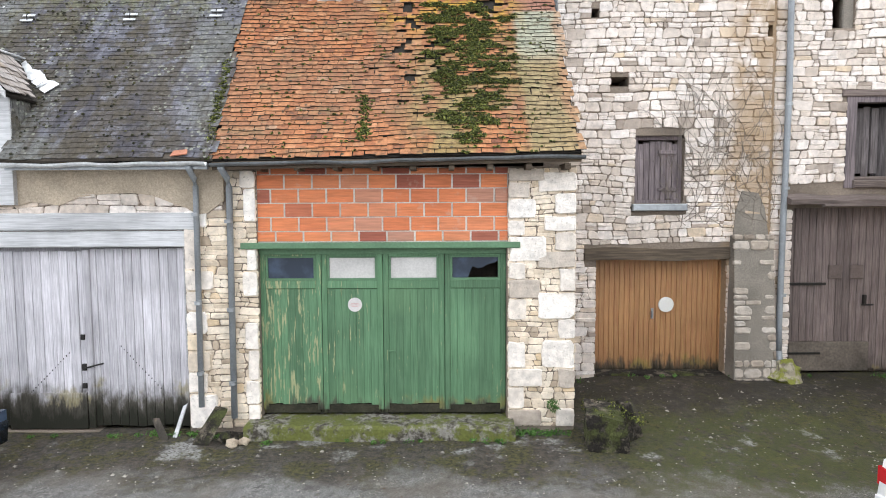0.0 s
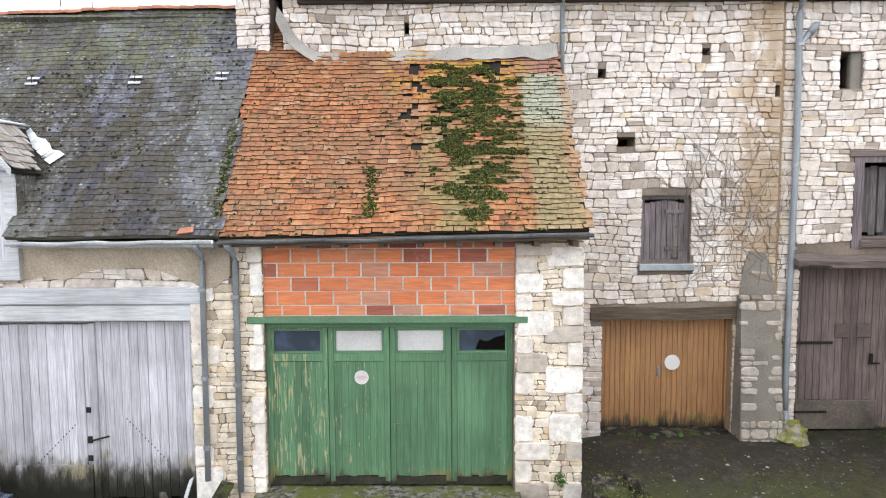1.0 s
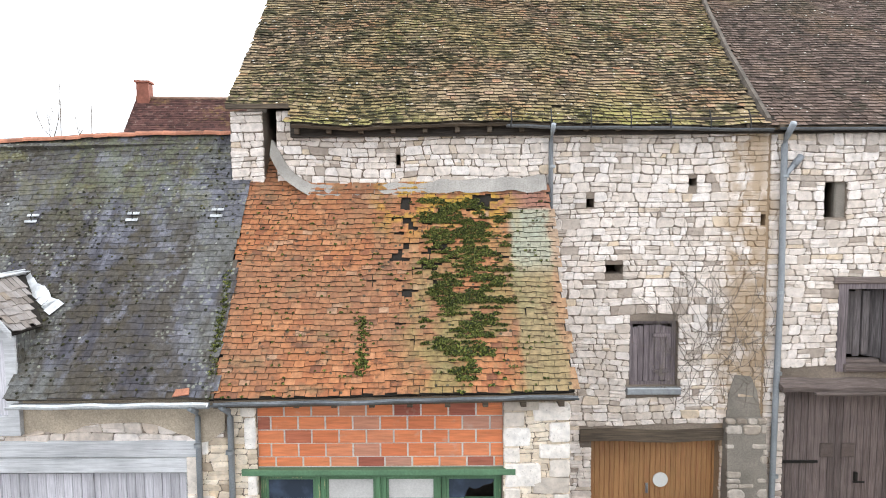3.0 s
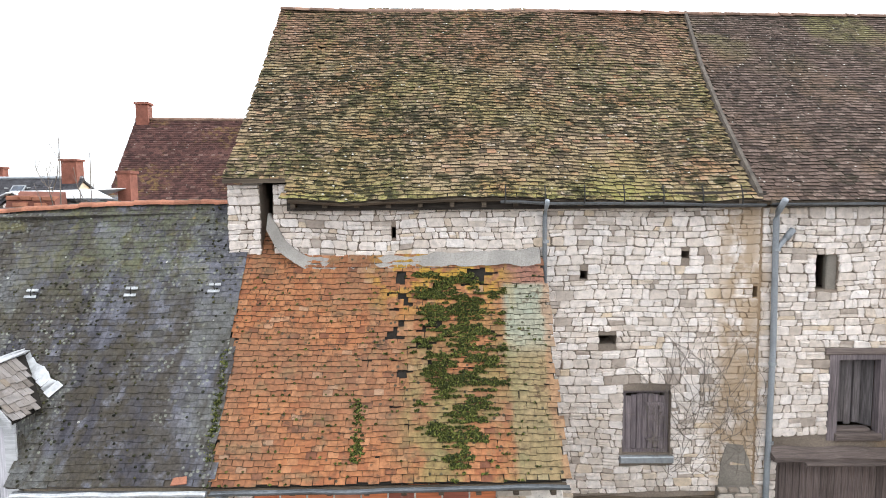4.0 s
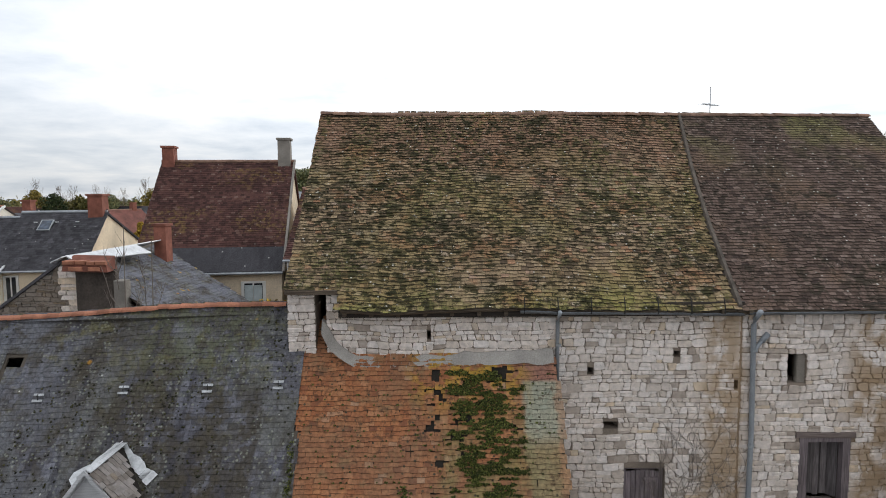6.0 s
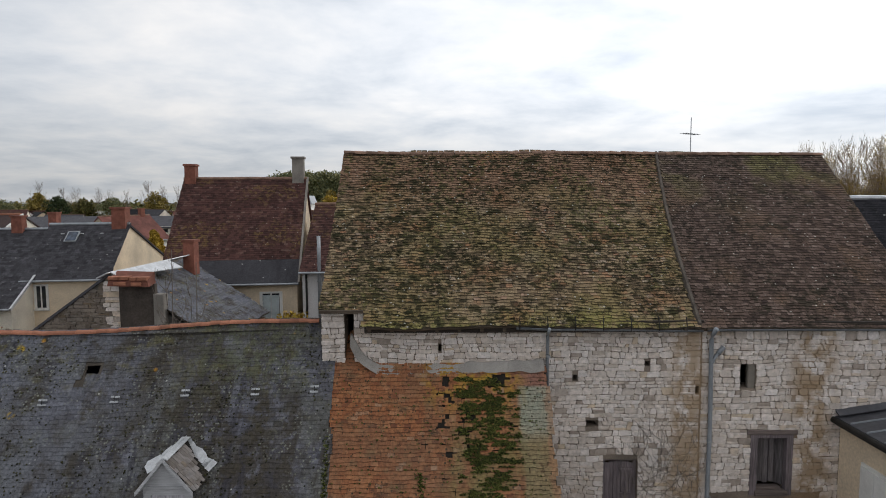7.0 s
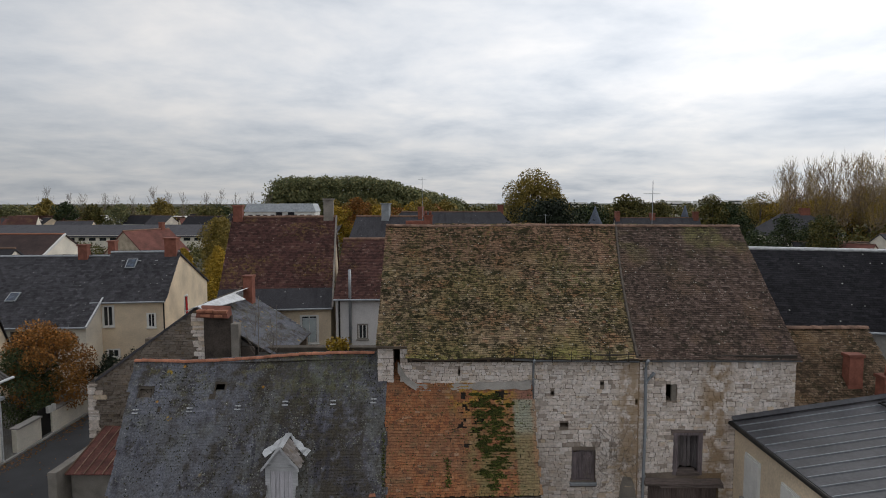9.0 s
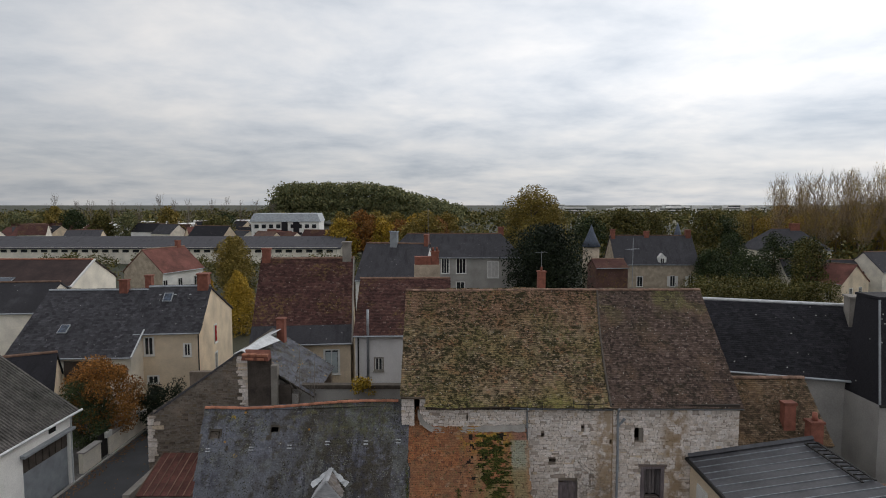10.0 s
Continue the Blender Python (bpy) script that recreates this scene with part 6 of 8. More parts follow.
part("cover_strip", MB().bev(-5.27, -5.17, FRONT + 0.06, FRONT + 0.11, 0.04, 2.78, 0.008), M_GREY_WOOD, doors)
part("foot_board", MB().bev(-6.50, -5.30, FRONT + 0.08, FRONT + 0.11, 0.02, 0.58, 0.006), M_GREY_WOOD, doors, "damp board nailed over the foot")
for s, xc in ((1, -5.55), (-1, -4.75)):
    nails = MB()
    for i in range(14):
        x, z = xc - s * 0.045 * i, 1.20 - 0.045 * i if s > 0 else 1.30 - 0.05 * i
        x = xc - 0.045 * i if s > 0 else xc + 0.045 * i
        nails.box(x - 0.004, x + 0.004, FRONT + 0.092, FRONT + 0.105, z - 0.010, z + 0.010)
    part("nail_row", nails, M_IRON, doors)
part("latch", MB().tube([(-5.28, FRONT + 0.04, 0.98), (-5.0, FRONT + 0.04, 1.05)], 0.013, 8).box(-5.33, -5.27, FRONT + 0.04, FRONT + 0.08, 0.94, 1.04), M_IRON, doors, "rusty iron latch bar")
for z in (1.45, 0.70):
    part("lock_plate", MB().bev(-5.34, -5.28, FRONT + 0.05, FRONT + 0.075, z - 0.04, z + 0.04, 0.004), M_IRON, doors)
part("door_post", MB().bev(-3.73, -3.66, FRONT + 0.03, FRONT + 0.2, 1.0, 2.86, 0.01), M_GREY_BEAM, slate)


def slate_at(u, v):
    """The front slope; the house is not quite square, so its far end comes forward."""
    k = v / 5.2
    ridge = 8.03 + 0.017 * (u + 12.6) - 0.04 * math.sin((u + 12.5) * 0.6)
    z = 4.08 + (ridge - 4.08) * k - 0.10 * math.sin(math.pi * k) + 0.07 * noise.noise(Vector((u * 0.4, v * 0.5, 2)))
    return Vector((u, 7.38 + (3.02 + 0.016 * (u + 12.6)) * k - 0.40 * max(0.0, min(1.0, (-7.0 - u) / 4.0)) * min(1.0, 0.3 + k), z))


def slate_keep(u, v):
    left = -12.42 - 0.05 * v
    right = -3.14 - 0.05 * v if v < 4.25 else -3.62
    return left < u < right and not (-7.18 < u < -6.12 and v < 1.95 - 1.15 * abs(u + 6.66))


HOLES = [(-12.05, 3.98, 0.30, 0.20), (-9.40, 4.18, 0.23, 0.14), (-9.62, 3.80, 0.12, 0.06), (-10.85, 2.42, 0.06, 0.06), (-8.6, 3.55, 0.05, 0.05), (-11.4, 3.3, 0.09, 0.05)]


def slate_tile(u, v):
    if not slate_keep(u, v):
        return False
    if any(abs(u - a) < w and -h - 0.20 < v - b < h for a, b, w, h in HOLES):
        return False
    return rng.random() > 0.004


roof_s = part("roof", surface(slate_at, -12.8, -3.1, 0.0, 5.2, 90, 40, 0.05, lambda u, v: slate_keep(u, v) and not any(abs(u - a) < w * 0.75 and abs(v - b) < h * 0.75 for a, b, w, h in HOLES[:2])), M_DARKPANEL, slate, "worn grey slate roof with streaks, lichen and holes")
lay_tiles(roof_s, slate_at, -12.72, -3.1, 0.0, 5.16, 0.215, 0.115, 0.008, M_SLATE, "slate", keep=slate_tile, singles=(-6.0, -3, 0.0, 2.6), wild=0.9, lip=2.2, lift=0.019, fit=0.975)
part("back_slope", MB().slab([(-3.7, 13.5, 4.2), (-12.6, 13.5, 4.2), (-12.6, 10.0, 7.98), (-3.7, 10.5, 8.12)], 0.1), M_SLATE, slate)
part("gable_wall", MB().prism([(-12.4, FRONT, -0.1), (-12.4, 13.2, -0.1), (-12.4, 13.2, 4.2), (-12.4, 10.0, 7.75), (-12.4, FRONT, 4.1)], (0.45, 0, 0)), M_DARKSTONE, slate)
part("back_wall", MB().box(-12.4, -3.7, 13.0, 13.3, -0.1, 4.3), M_DARKSTONE, slate)
for i in range(34):
    u0, u1 = -12.72 + i * 0.262, -12.72 + (i + 1) * 0.262
    a, b = slate_at(u0, 5.2), slate_at(u1, 5.2)
    ridge_tiles(roof_s, a + Vector((0, 0, 0.0)), b + Vector((0, 0, 0.0)), 0.10, 0.27, M_RIDGE)
M_CLIP = plain("dull_zinc_clip", (0.42, 0.43, 0.44), 0.5, 0.2, var=0.25, scale=6.0, fine=30.0)
hooks = [(-12.2, 3.20), (-10.3, 3.22), (-8.62, 3.24), (-6.95, 3.27), (-5.2, 3.30), (-3.72, 3.30)]
for u, v in hooks:
    h = MB()
    for dv in (0.0, 0.13):
        p = slate_at(u, v + dv) + Vector((0, -0.05, 0.04))
        q = slate_at(u, v + dv + 0.05) + Vector((0, -0.05, 0.04))
        h.slab([p + Vector((-0.11, 0, 0)), p + Vector((0.10, 0, 0)), q + Vector((0.10, 0, 0)), q + Vector((-0.11, 0, 0))], 0.01)
    part("zinc_clip", h, M_CLIP, roof_s, "bright zinc patch with an iron hook")
    p = slate_at(u, v + 0.12) + Vector((0, -0.06, 0.04))
    part("roof_hook", MB().tube([p + Vector((0, 0, 0.05)), p + Vector((0.01, -0.05, 0)), p + Vector((0.0, -0.02, -0.12))], 0.008, 6), M_IRON, roof_s)

# round tufts of dry moss that dot the slates
tufts = MB()
for k in range(2300):
    u, v = rng.uniform(-12.4, -3.3), 5.1 * rng.random() ** 0.75
    if not slate_keep(u, v) or noise.noise(Vector((u * 0.5, v * 0.25, 5))) < -0.12 * rng.random():
        continue
    p = slate_at(u, v) + Vector((0, -0.030, 0.024))
    r = rng.uniform(0.008, 0.028)
    vs = [p + Vector((math.cos(a) * r, math.sin(a) * r * 0.55, math.sin(a) * r * 0.8)) for a in (0.3, 1.4, 2.5, 3.6, 4.7, 5.8)]
    tufts.add(vs + [p + Vector((0, -r * 0.7, r * 0.5))], [(i, (i + 1) % 6, 6) for i in range(6)])
single("slate_moss", tufts, M_DRYMOSS, "small dark moss tufts dotting the slates", "moss", kind="stuff")

# wall dormer
dorm = part("dormer", pierced(MB(), -7.20, -6.10, 3.45, 5.08, FRONT - 0.13, FRONT - 0.05, [(-7.03, -6.27, 3.75, 4.90)]), M_GREY_BEAM, slate, "small timber dormer with a boarded hatch and zinc valleys")
part("gable", MB().prism([(-7.20, FRONT - 0.12, 5.085), (-6.10, FRONT - 0.12, 5.085), (-6.65, FRONT - 0.12, 5.72)], (0, 0.08, 0)), M_GREY_BEAM, dorm)
part("cornice", MB().bev(-7.24, -6.06, FRONT - 0.17, FRONT - 0.12, 5.03, 5.10, 0.01), M_GREY_BEAM, dorm)
for i in range(5):
    x = -7.03 + i * 0.152
    part("board", MB().bev(x + 0.003, x + 0.148, FRONT - 0.09, FRONT - 0.06, 3.75, 4.90, 0.005), M_GREY_WOOD, dorm)
for s in (-1, 1):
    x = -6.65 + s * 0.53
    part("cheek", MB().prism([(x, FRONT - 0.1, 4.15), (x, FRONT - 0.1, 5.08), (x, 8.2, 5.08)], (0.03 * s, 0, 0)), M_SLATE, dorm, "slate-hung cheek")
    for k in range(3):
        for j in range(3 + k):
            z = 4.28 + k * 0.26
            y0 = FRONT - 0.08 + j * 0.12
            if y0 + 0.11 < FRONT - 0.1 + (z - 4.15) * 0.66:
                part("slate", MB().box(x + s * 0.03, x + s * 0.042, y0, y0 + 0.112, z, z + 0.255), M_SLATE, dorm)
    e = -6.65 + s * 0.64
    part("dormer_slope", MB().slab([(e, FRONT - 0.28, 5.02), (-6.65, FRONT - 0.28, 5.80), (-6.65, 8.66, 5.80), (e, 8.14, 5.02)][:: -1 if s > 0 else 1], 0.05), M_PALE_ZINC if s < 0 else M_UNDERLAY, dorm, "crumpled zinc sheet over one dormer slope" if s < 0 else "")
    part("bargeboard", MB().slab([(e, FRONT - 0.30, 4.96), (-6.65, FRONT - 0.30, 5.74), (-6.65, FRONT - 0.30, 5.83), (e, FRONT - 0.30, 5.06)][:: 1 if s > 0 else -1], 0.03), M_GREY_BEAM, dorm)
    # folded zinc in the valley, on the slates
    va = slate_at(-6.66 + s * 0.02, 2.15)
    vb = slate_at(-6.66 + s * 0.74, 1.46)
    n = Vector((0, -0.045, 0.045))
    out = Vector((s * 0.13, 0.10, 0.13))
    strip = MB()
    for i in range(7):
        e0, e1 = [vb.lerp(va, q / 7) + n * (1 + 0.25 * math.sin(q * 2.3)) for q in (i, i + 1)]
        w0, w1 = [0.85 + 0.16 * math.sin(q * 1.9 + s) for q in (i, i + 1)]
        quad = [e0 - out * 0.25, e1 - out * 0.35, e1 + out * w1 * (1 - i * 0.07), e0 + out * w0 * (1 - i * 0.07)]
        strip.slab(quad[:: -1 if s > 0 else 1], 0.012)
    welded(part("valley_zinc", strip, M_PALE_ZINC, dorm, "bright crumpled zinc valley"), 0.014)


def dormer_at(u, v):
    """The shingled slope of the dormer; u runs back from the gable."""
    return Vector((-6.01 - 0.64 * v, FRONT - 0.28 + u, 5.05 + 0.78 * v + 0.012 * noise.noise(Vector((u * 4, v * 4, 6)))))


lay_tiles(dorm, dormer_at, 0.02, 1.20, 0.0, 0.78, 0.115, 0.13, 0.016, M_SHINGLE, "shingle", keep=lambda u, v: u < 0.52 + 0.55 * v, wild=2.4, lift=0.03, fit=0.93)
part("ridge_flashing", MB().slab([(-6.82, FRONT - 0.30, 5.68), (-6.65, FRONT - 0.30, 5.84), (-6.65, 8.68, 5.85), (-6.84, 8.62, 5.70)], 0.02).slab([(-6.65, FRONT - 0.29, 5.84), (-6.54, FRONT - 0.29, 5.78), (-6.54, 8.66, 5.82), (-6.76, 8.66, 5.82)], 0.02), M_PALE_ZINC, dorm)
gutter(slate, (-6.02, 7.28, 4.02), (-3.15, 7.30, 4.04), 0.055, M_PALE_ZINC, 0.035)
part("eave_board", MB().box(-6.02, -3.15, 7.36, 7.41, 3.94, 4.02), M_ZINC, slate, "pale painted eave board")
gutter(slate, (-12.4, 7.28, 4.02), (-7.24, 7.28, 4.02), 0.065, M_ZINC, 0.02)
bt = slate_at(-3.55, 0.05)
part("loose_tile", MB().slab([bt + Vector((-0.12, -0.06, 0.0)), bt + Vector((0.12, -0.06, 0.03)), bt + Vector((0.09, 0.03, 0.10)), bt + Vector((-0.1, 0.02, 0.08))], 0.015), M_RIDGE, slate, "broken orange tile caught at the eave")
downpipe("downpipe", [(-3.47, FRONT - 0.09, 0.42), (-3.45, FRONT - 0.09, 3.70), (-3.44, FRONT - 0.16, 3.82), (-3.40, 7.30, 3.97)], 0.042, "grey downpipe with a rusted foot beside the barn door", clips=(0.95, 2.0, 3.3))
downpipe("downpipe", [(-2.98, FRONT - 0.09, 0.25), (-2.96, FRONT - 0.09, 3.70), (-2.96, FRONT - 0.16, 3.82), (-2.96, 7.34, 3.97)], 0.046, "grey downpipe between the house and the garage", clips=(0.8, 1.9, 3.2))


# ---- the town around ----
def window_part(parent, m, w, h, frame_mat=M_WHITE, shutters=None, pane=M_GLASS, bars=1):
    """A casement set in a surround; local x along the wall, -y outwards, z up from its sill."""
    s = 0.10
    sur = part("window", pierced(MB(), -w / 2 - s, w / 2 + s, -s, h + s, -0.06, 0.02, [(-w / 2, w / 2, 0, h)]).moved(m), frame_mat, parent)
    part("pane", MB().box(-w / 2, w / 2, -0.015, 0.0, 0, h).moved(m), pane, sur)
    bar = MB()
    for i in range(bars):
        x = -w / 2 + w * (i + 1) / (bars + 1)
        bar.box(x - 0.035, x + 0.035, -0.05, -0.016, 0, h)
    for x in (-w / 2 + 0.03, w / 2 - 0.03):
        bar.box(x - 0.03, x + 0.03, -0.045, -0.017, 0, h)
    part("sash", bar.moved(m), M_WHITE, sur)
    part("sill", MB().bev(-w / 2 - 0.15, w / 2 + 0.15, -0.14, -0.062, -s - 0.08, -s, 0.01).moved(m), frame_mat, sur)
    if shutters:
        for sgn in (-1, 1):
            part("shutter", MB().bev(min(sgn * (w / 2 + s), sgn * (w + s)), max(sgn * (w / 2 + s), sgn * (w + s)), -0.09, -0.062, 0, h, 0.008).moved(m), shutters, sur)


def chimney(parent, x, y, z0, z1, w, d, mat=M_CHIMNEY, pots=0, name="chimney"):
    st = part(name, MB().hexa([(x - w / 2, y - d / 2, z0), (x + w / 2, y - d / 2, z0), (x + w / 2, y + d / 2, z0), (x - w / 2, y + d / 2, z0), (x - w * 0.48, y - d * 0.48, z1), (x + w * 0.48, y - d * 0.48, z1), (x + w * 0.48, y + d * 0.48, z1), (x - w * 0.48, y + d * 0.48, z1)]), mat, parent)
    part("cap", MB().box(x - w * 0.58, x + w * 0.58, y - d * 0.58, y + d * 0.58, z1, z1 + 0.12), mat, st)
    for i in range(pots):
        px = x + (i - (pots - 1) / 2) * w * 0.55
        smooth(part("pot", MB().tube([(px, y, z1 + 0.12), (px, y, z1 + 0.5)], 0.13, 10, 0.10), M_CHIMNEY, st, "terracotta pot"))
    return st


def house(name, label, x, y, rot, w, d, eave, ridge, wall_mat, roof_mat, tiles=None, windows=(), right=(), left=(), stacks=(), hip=0.0, over=0.3, ridge_mat=M_RIDGE_OLD, cat="house", gutters=True, mid=None):
    """A gabled or hipped house. (x, y) is the middle of its front, rot turns it; ridge along its front.
    mid: how far back the ridge stands. windows: (along, sill, width, height, shutters) on the front; right, left: the same on the gable ends."""
    h = turned(name, pose(x, y, 0, 0, 0, rot), label, cat)
    hw, mid = w / 2, mid or d / 2
    body = MB()
    if hip:
        body.box(-hw, hw, 0, d, -0.1, eave)
    else:
        body.prism([(-hw, 0, -0.1), (-hw, d, -0.1), (-hw, d, eave), (-hw, mid, ridge - 0.12), (-hw, 0, eave)], (w, 0, 0))
    part("wall", body, wall_mat, h)
    sl = (ridge - eave) / mid
    e = eave - sl * over
    rx = hw - hip
    vo = 0.12 if not hip else over
    roof = None
    for s in (0, 1):
        y0, ym = (-over, mid) if s == 0 else (d + over, mid)
        q = [(-hw - vo, y0, e), (hw + vo, y0, e), (rx + (vo if not hip else 0), ym, ridge), (-rx - (vo if not hip else 0), ym, ridge)]
        rp = part("roof", MB().slab(q if s == 0 else [q[1], q[0], q[3], q[2]], 0.14), roof_mat, h)
        roof = roof or rp
        if hip:
            xs = hw + vo if s == 0 else -hw - vo
            xr = rx if s == 0 else -rx
            tri = [(xs, -over, e), (xs, d + over, e), (xr, mid, ridge)]
            if s == 1:
                tri = [tri[1], tri[0], tri[2]]
            part("hip_slope", MB().prism(tri, (0, 0, -0.12)), roof_mat, h)
    if tiles:
        tw, tg, tt = tiles
        length = math.hypot(mid + over, ridge - e)
        ky, kz = (mid + over) / length, (ridge - e) / length

        def at(u, v):
            return Vector((u, -over + v * ky, e + v * kz + 0.01 + 0.03 * noise.noise(Vector((u * 0.5 + x, v * 0.5, 0)))))

        def keep(u, v):
            return abs(u) < (hw + vo if not hip else hw + vo - hip * v / length)

        lay_tiles(roof, at, -hw - vo + tw / 2, hw + vo, 0, length - tg * 0.4, tw, tg, tt, roof_mat, keep=keep, wild=0.6, sink=tt)
    part("ridge", MB().tube([(-rx - (0.12 if not hip else 0), mid, ridge + 0.02), (rx + (0.12 if not hip else 0), mid, ridge + 0.02)], 0.11, 8), ridge_mat, h)
    if gutters:
        part("gutter", MB().tube([(-hw - vo, -over - 0.06, e - 0.04), (hw + vo, -over - 0.06, e - 0.04)], 0.07, 8), M_ZINC, h)
    for u, z, ww, hh, sh in windows:
        window_part(h, Matrix.Translation((u, 0, z)), ww, hh, shutters=sh)
    for u, z, ww, hh, sh in right:
        window_part(h, Matrix.Translation((hw, u, z)) @ Matrix.Rotation(radians(90), 4, "Z"), ww, hh, shutters=sh)
    for u, z, ww, hh, sh in left:
        window_part(h, Matrix.Translation((-hw, u, z)) @ Matrix.Rotation(radians(-90), 4, "Z"), ww, hh, shutters=sh)
    for sx, sy, z0, z1, sw, sd, mat in stacks:
        chimney(h, sx, sy, z0, z1, sw, sd, mat)
    return h


def skylight(h, u, k, d, eave, ridge, w=0.8, l=1.0):
    """A roof window lying on the front slope at the share k of its height."""
    s = math.atan2(ridge - eave, d / 2)
    m = Matrix.Translation((u, d / 2 * k, eave + (ridge - eave) * k + 0.06)) @ Matrix.Rotation(s, 4, "X")
    f = part("skylight", MB().box(-w / 2, w / 2, -l / 2, l / 2, 0, 0.08).moved(m), M_ZINC, h)
    part("pane", MB().box(-w / 2 + 0.08, w / 2 - 0.08, -l / 2 + 0.08, l / 2 - 0.08, 0.082, 0.095).moved(m), M_BLUEGLASS, f)


def aerial(x, y, z, h=1.6, turn=0.0):
    """A television aerial on a mast."""
    ob = single("tv_aerial", MB().tube([(x, y, z), (x, y, z + h)], 0.02, 6), M_ZINC, "thin grey television aerial on a mast", "aerial")
    c, s = math.cos(turn), math.sin(turn)
    part("boom", MB().tube([(x - 0.6 * c, y - 0.6 * s, z + h * 0.95), (x + 0.6 * c, y + 0.6 * s, z + h * 0.95)], 0.015, 6), M_ZINC, ob)
    for i in range(6):
        q = -0.55 + i * 0.2
        part("dipole", MB().tube([(x + q * c - 0.2 * s, y + q * s + 0.2 * c, z + h * 0.95), (x + q * c + 0.2 * s, y + q * s - 0.2 * c, z + h * 0.95)], 0.01, 4), M_ZINC, ob)


SH = plain("pale_blue_shutter", (0.42, 0.47, 0.48), 0.7, var=0.1)
SHW = M_WHITE
TURN = 7.0

# brown-tiled house behind, and its lower neighbour
ap = house("tall_house", "old house with steep brown tile roof and end chimneys", -12.6, 27.63, TURN, 7.4, 10.6, 7.17, 12.85, M_BEIGE, M_FARTILE, (0.22, 0.15, 0.02), windows=[(2.25, 4.5, 1.05, 1.75, None)], stacks=[(-3.36, 5.3, 11.2, 13.66, 0.67, 0.7, M_CHIMNEY), (3.27, 5.4, 11.4, 14.14, 0.74, 0.8, M_RENDER)])
part("slate_foot", MB().slab([(-3.82, -0.36, 6.90), (3.82, -0.36, 6.90), (3.82, 0.75, 8.09), (-3.82, 0.75, 8.09)], 0.05), M_SLATE_GREY, ap, "band of slate along the eave")
for sgn in (-1, 1):
    part("shutter", MB().bev(min(2.25 + sgn * 0.02, 2.25 + sgn * 0.44), max(2.25 + sgn * 0.02, 2.25 + sgn * 0.44), -0.10, -0.055, 4.52, 6.15, 0.01), SH, ap, "pale blue louvred shutter")
part("verge", MB().slab([(3.78, -0.4, 6.92), (3.90, -0.4, 6.92), (3.90, 5.35, 13.0), (3.78, 5.35, 13.0)], 0.14), M_RENDER, ap, "pale mortar verge")
lowh = house("low_house", "pale rendered house with a brown tile roof", -4.85, 27.7, 2, 7.3, 10.0, 7.72, 11.2, M_PALEWALL, M_FARTILE, (0.22, 0.16, 0.02))
window_part(lowh, Matrix.Translation((-1.86, 0, 4.85)), 0.55, 0.85, frame_mat=M_RENDER)
# added black tube that draws the shadow between the two houses, not a real pipe
part("downpipe", MB().tube([(-3.4, -0.12, 7.5), (-3.4, -0.12, 0.0)], 0.06, 8), M_IRON, lowh, "black tube standing for the shadow strip between the houses")
downpipe("flue_pipe", [(-7.5, 27.4, 4.2), (-7.5, 27.4, 8.4), (-7.5, 27.4, 9.5)], 0.10, "tall grey steel flue up the house wall", M_ZINC, clips=(5.6, 7.0))

# ruined gabled outbuilding between
ruin = thing("outbuilding", (-13, 20, 0), "half-ruined stone outbuilding with a slate slope and bright zinc capping", "outbuilding")
rg = [(-19.9, 18.6, -0.1), (-11.0, 18.6, -0.1), (-11.0, 18.6, 6.3), (-14.1, 18.6, 8.45), (-19.9, 18.6, 4.55)]
gable = part("gable_wall", MB().prism(rg, (0, 0.5, 0)), M_DARKMORTAR, ruin, "dark rubble gable with pale quoins")
rubble(gable, -19.9, -14.0, 0.1, 8.4, 18.6, [(-13.9, -11, 0, 9)], M_DARKSTONE, (0.09, 0.17), (0.14, 0.36), 0.05, top=lambda x: 4.55 + (x + 19.9) * 0.672 if x < -14.1 else 8.4 - (x + 14.1) * 0.69)
rubble(gable, -14.55, -13.62, 5.0, 8.25, 18.52, [], M_STONE, (0.14, 0.28), (0.16, 0.45), 0.05, keep=lambda x, z: x > -14.15 + 0.35 * noise.noise(Vector((0, z * 2.4, 3))) - 0.06 * (z - 7.0))
rubble(gable, -19.9, -18.9, 1.6, 4.5, 18.55, [], M_STONE, (0.14, 0.26), (0.2, 0.5), 0.06, top=lambda x: 4.45 + (x + 19.9) * 0.672, keep=lambda x, z: x < -19.35 + 0.5 * noise.noise(Vector((x * 2, z * 2.2, 8))))
# the recess has no depth: its shade is a dark block on the gable
part("dark_recess", MB().box(-13.6, -12.15, 18.38, 18.6, 4.5, 8.15), M_DARKWALL, ruin, "near-black block painted as the shaded recess of a torn-down room")
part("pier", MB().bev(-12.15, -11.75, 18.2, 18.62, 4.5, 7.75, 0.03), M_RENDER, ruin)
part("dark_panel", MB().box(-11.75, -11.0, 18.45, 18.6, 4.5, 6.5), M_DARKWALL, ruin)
part("brick_head", MB().hexa([(-13.85, 18.0, 8.12), (-12.2, 18.0, 8.08), (-12.2, 18.6, 8.12), (-13.85, 18.6, 8.16), (-13.8, 18.02, 8.34), (-12.25, 18.02, 8.32), (-12.25, 18.6, 8.62), (-13.75, 18.6, 8.66)]), M_CHIMNEY, ruin, "broken brick head over the recess")
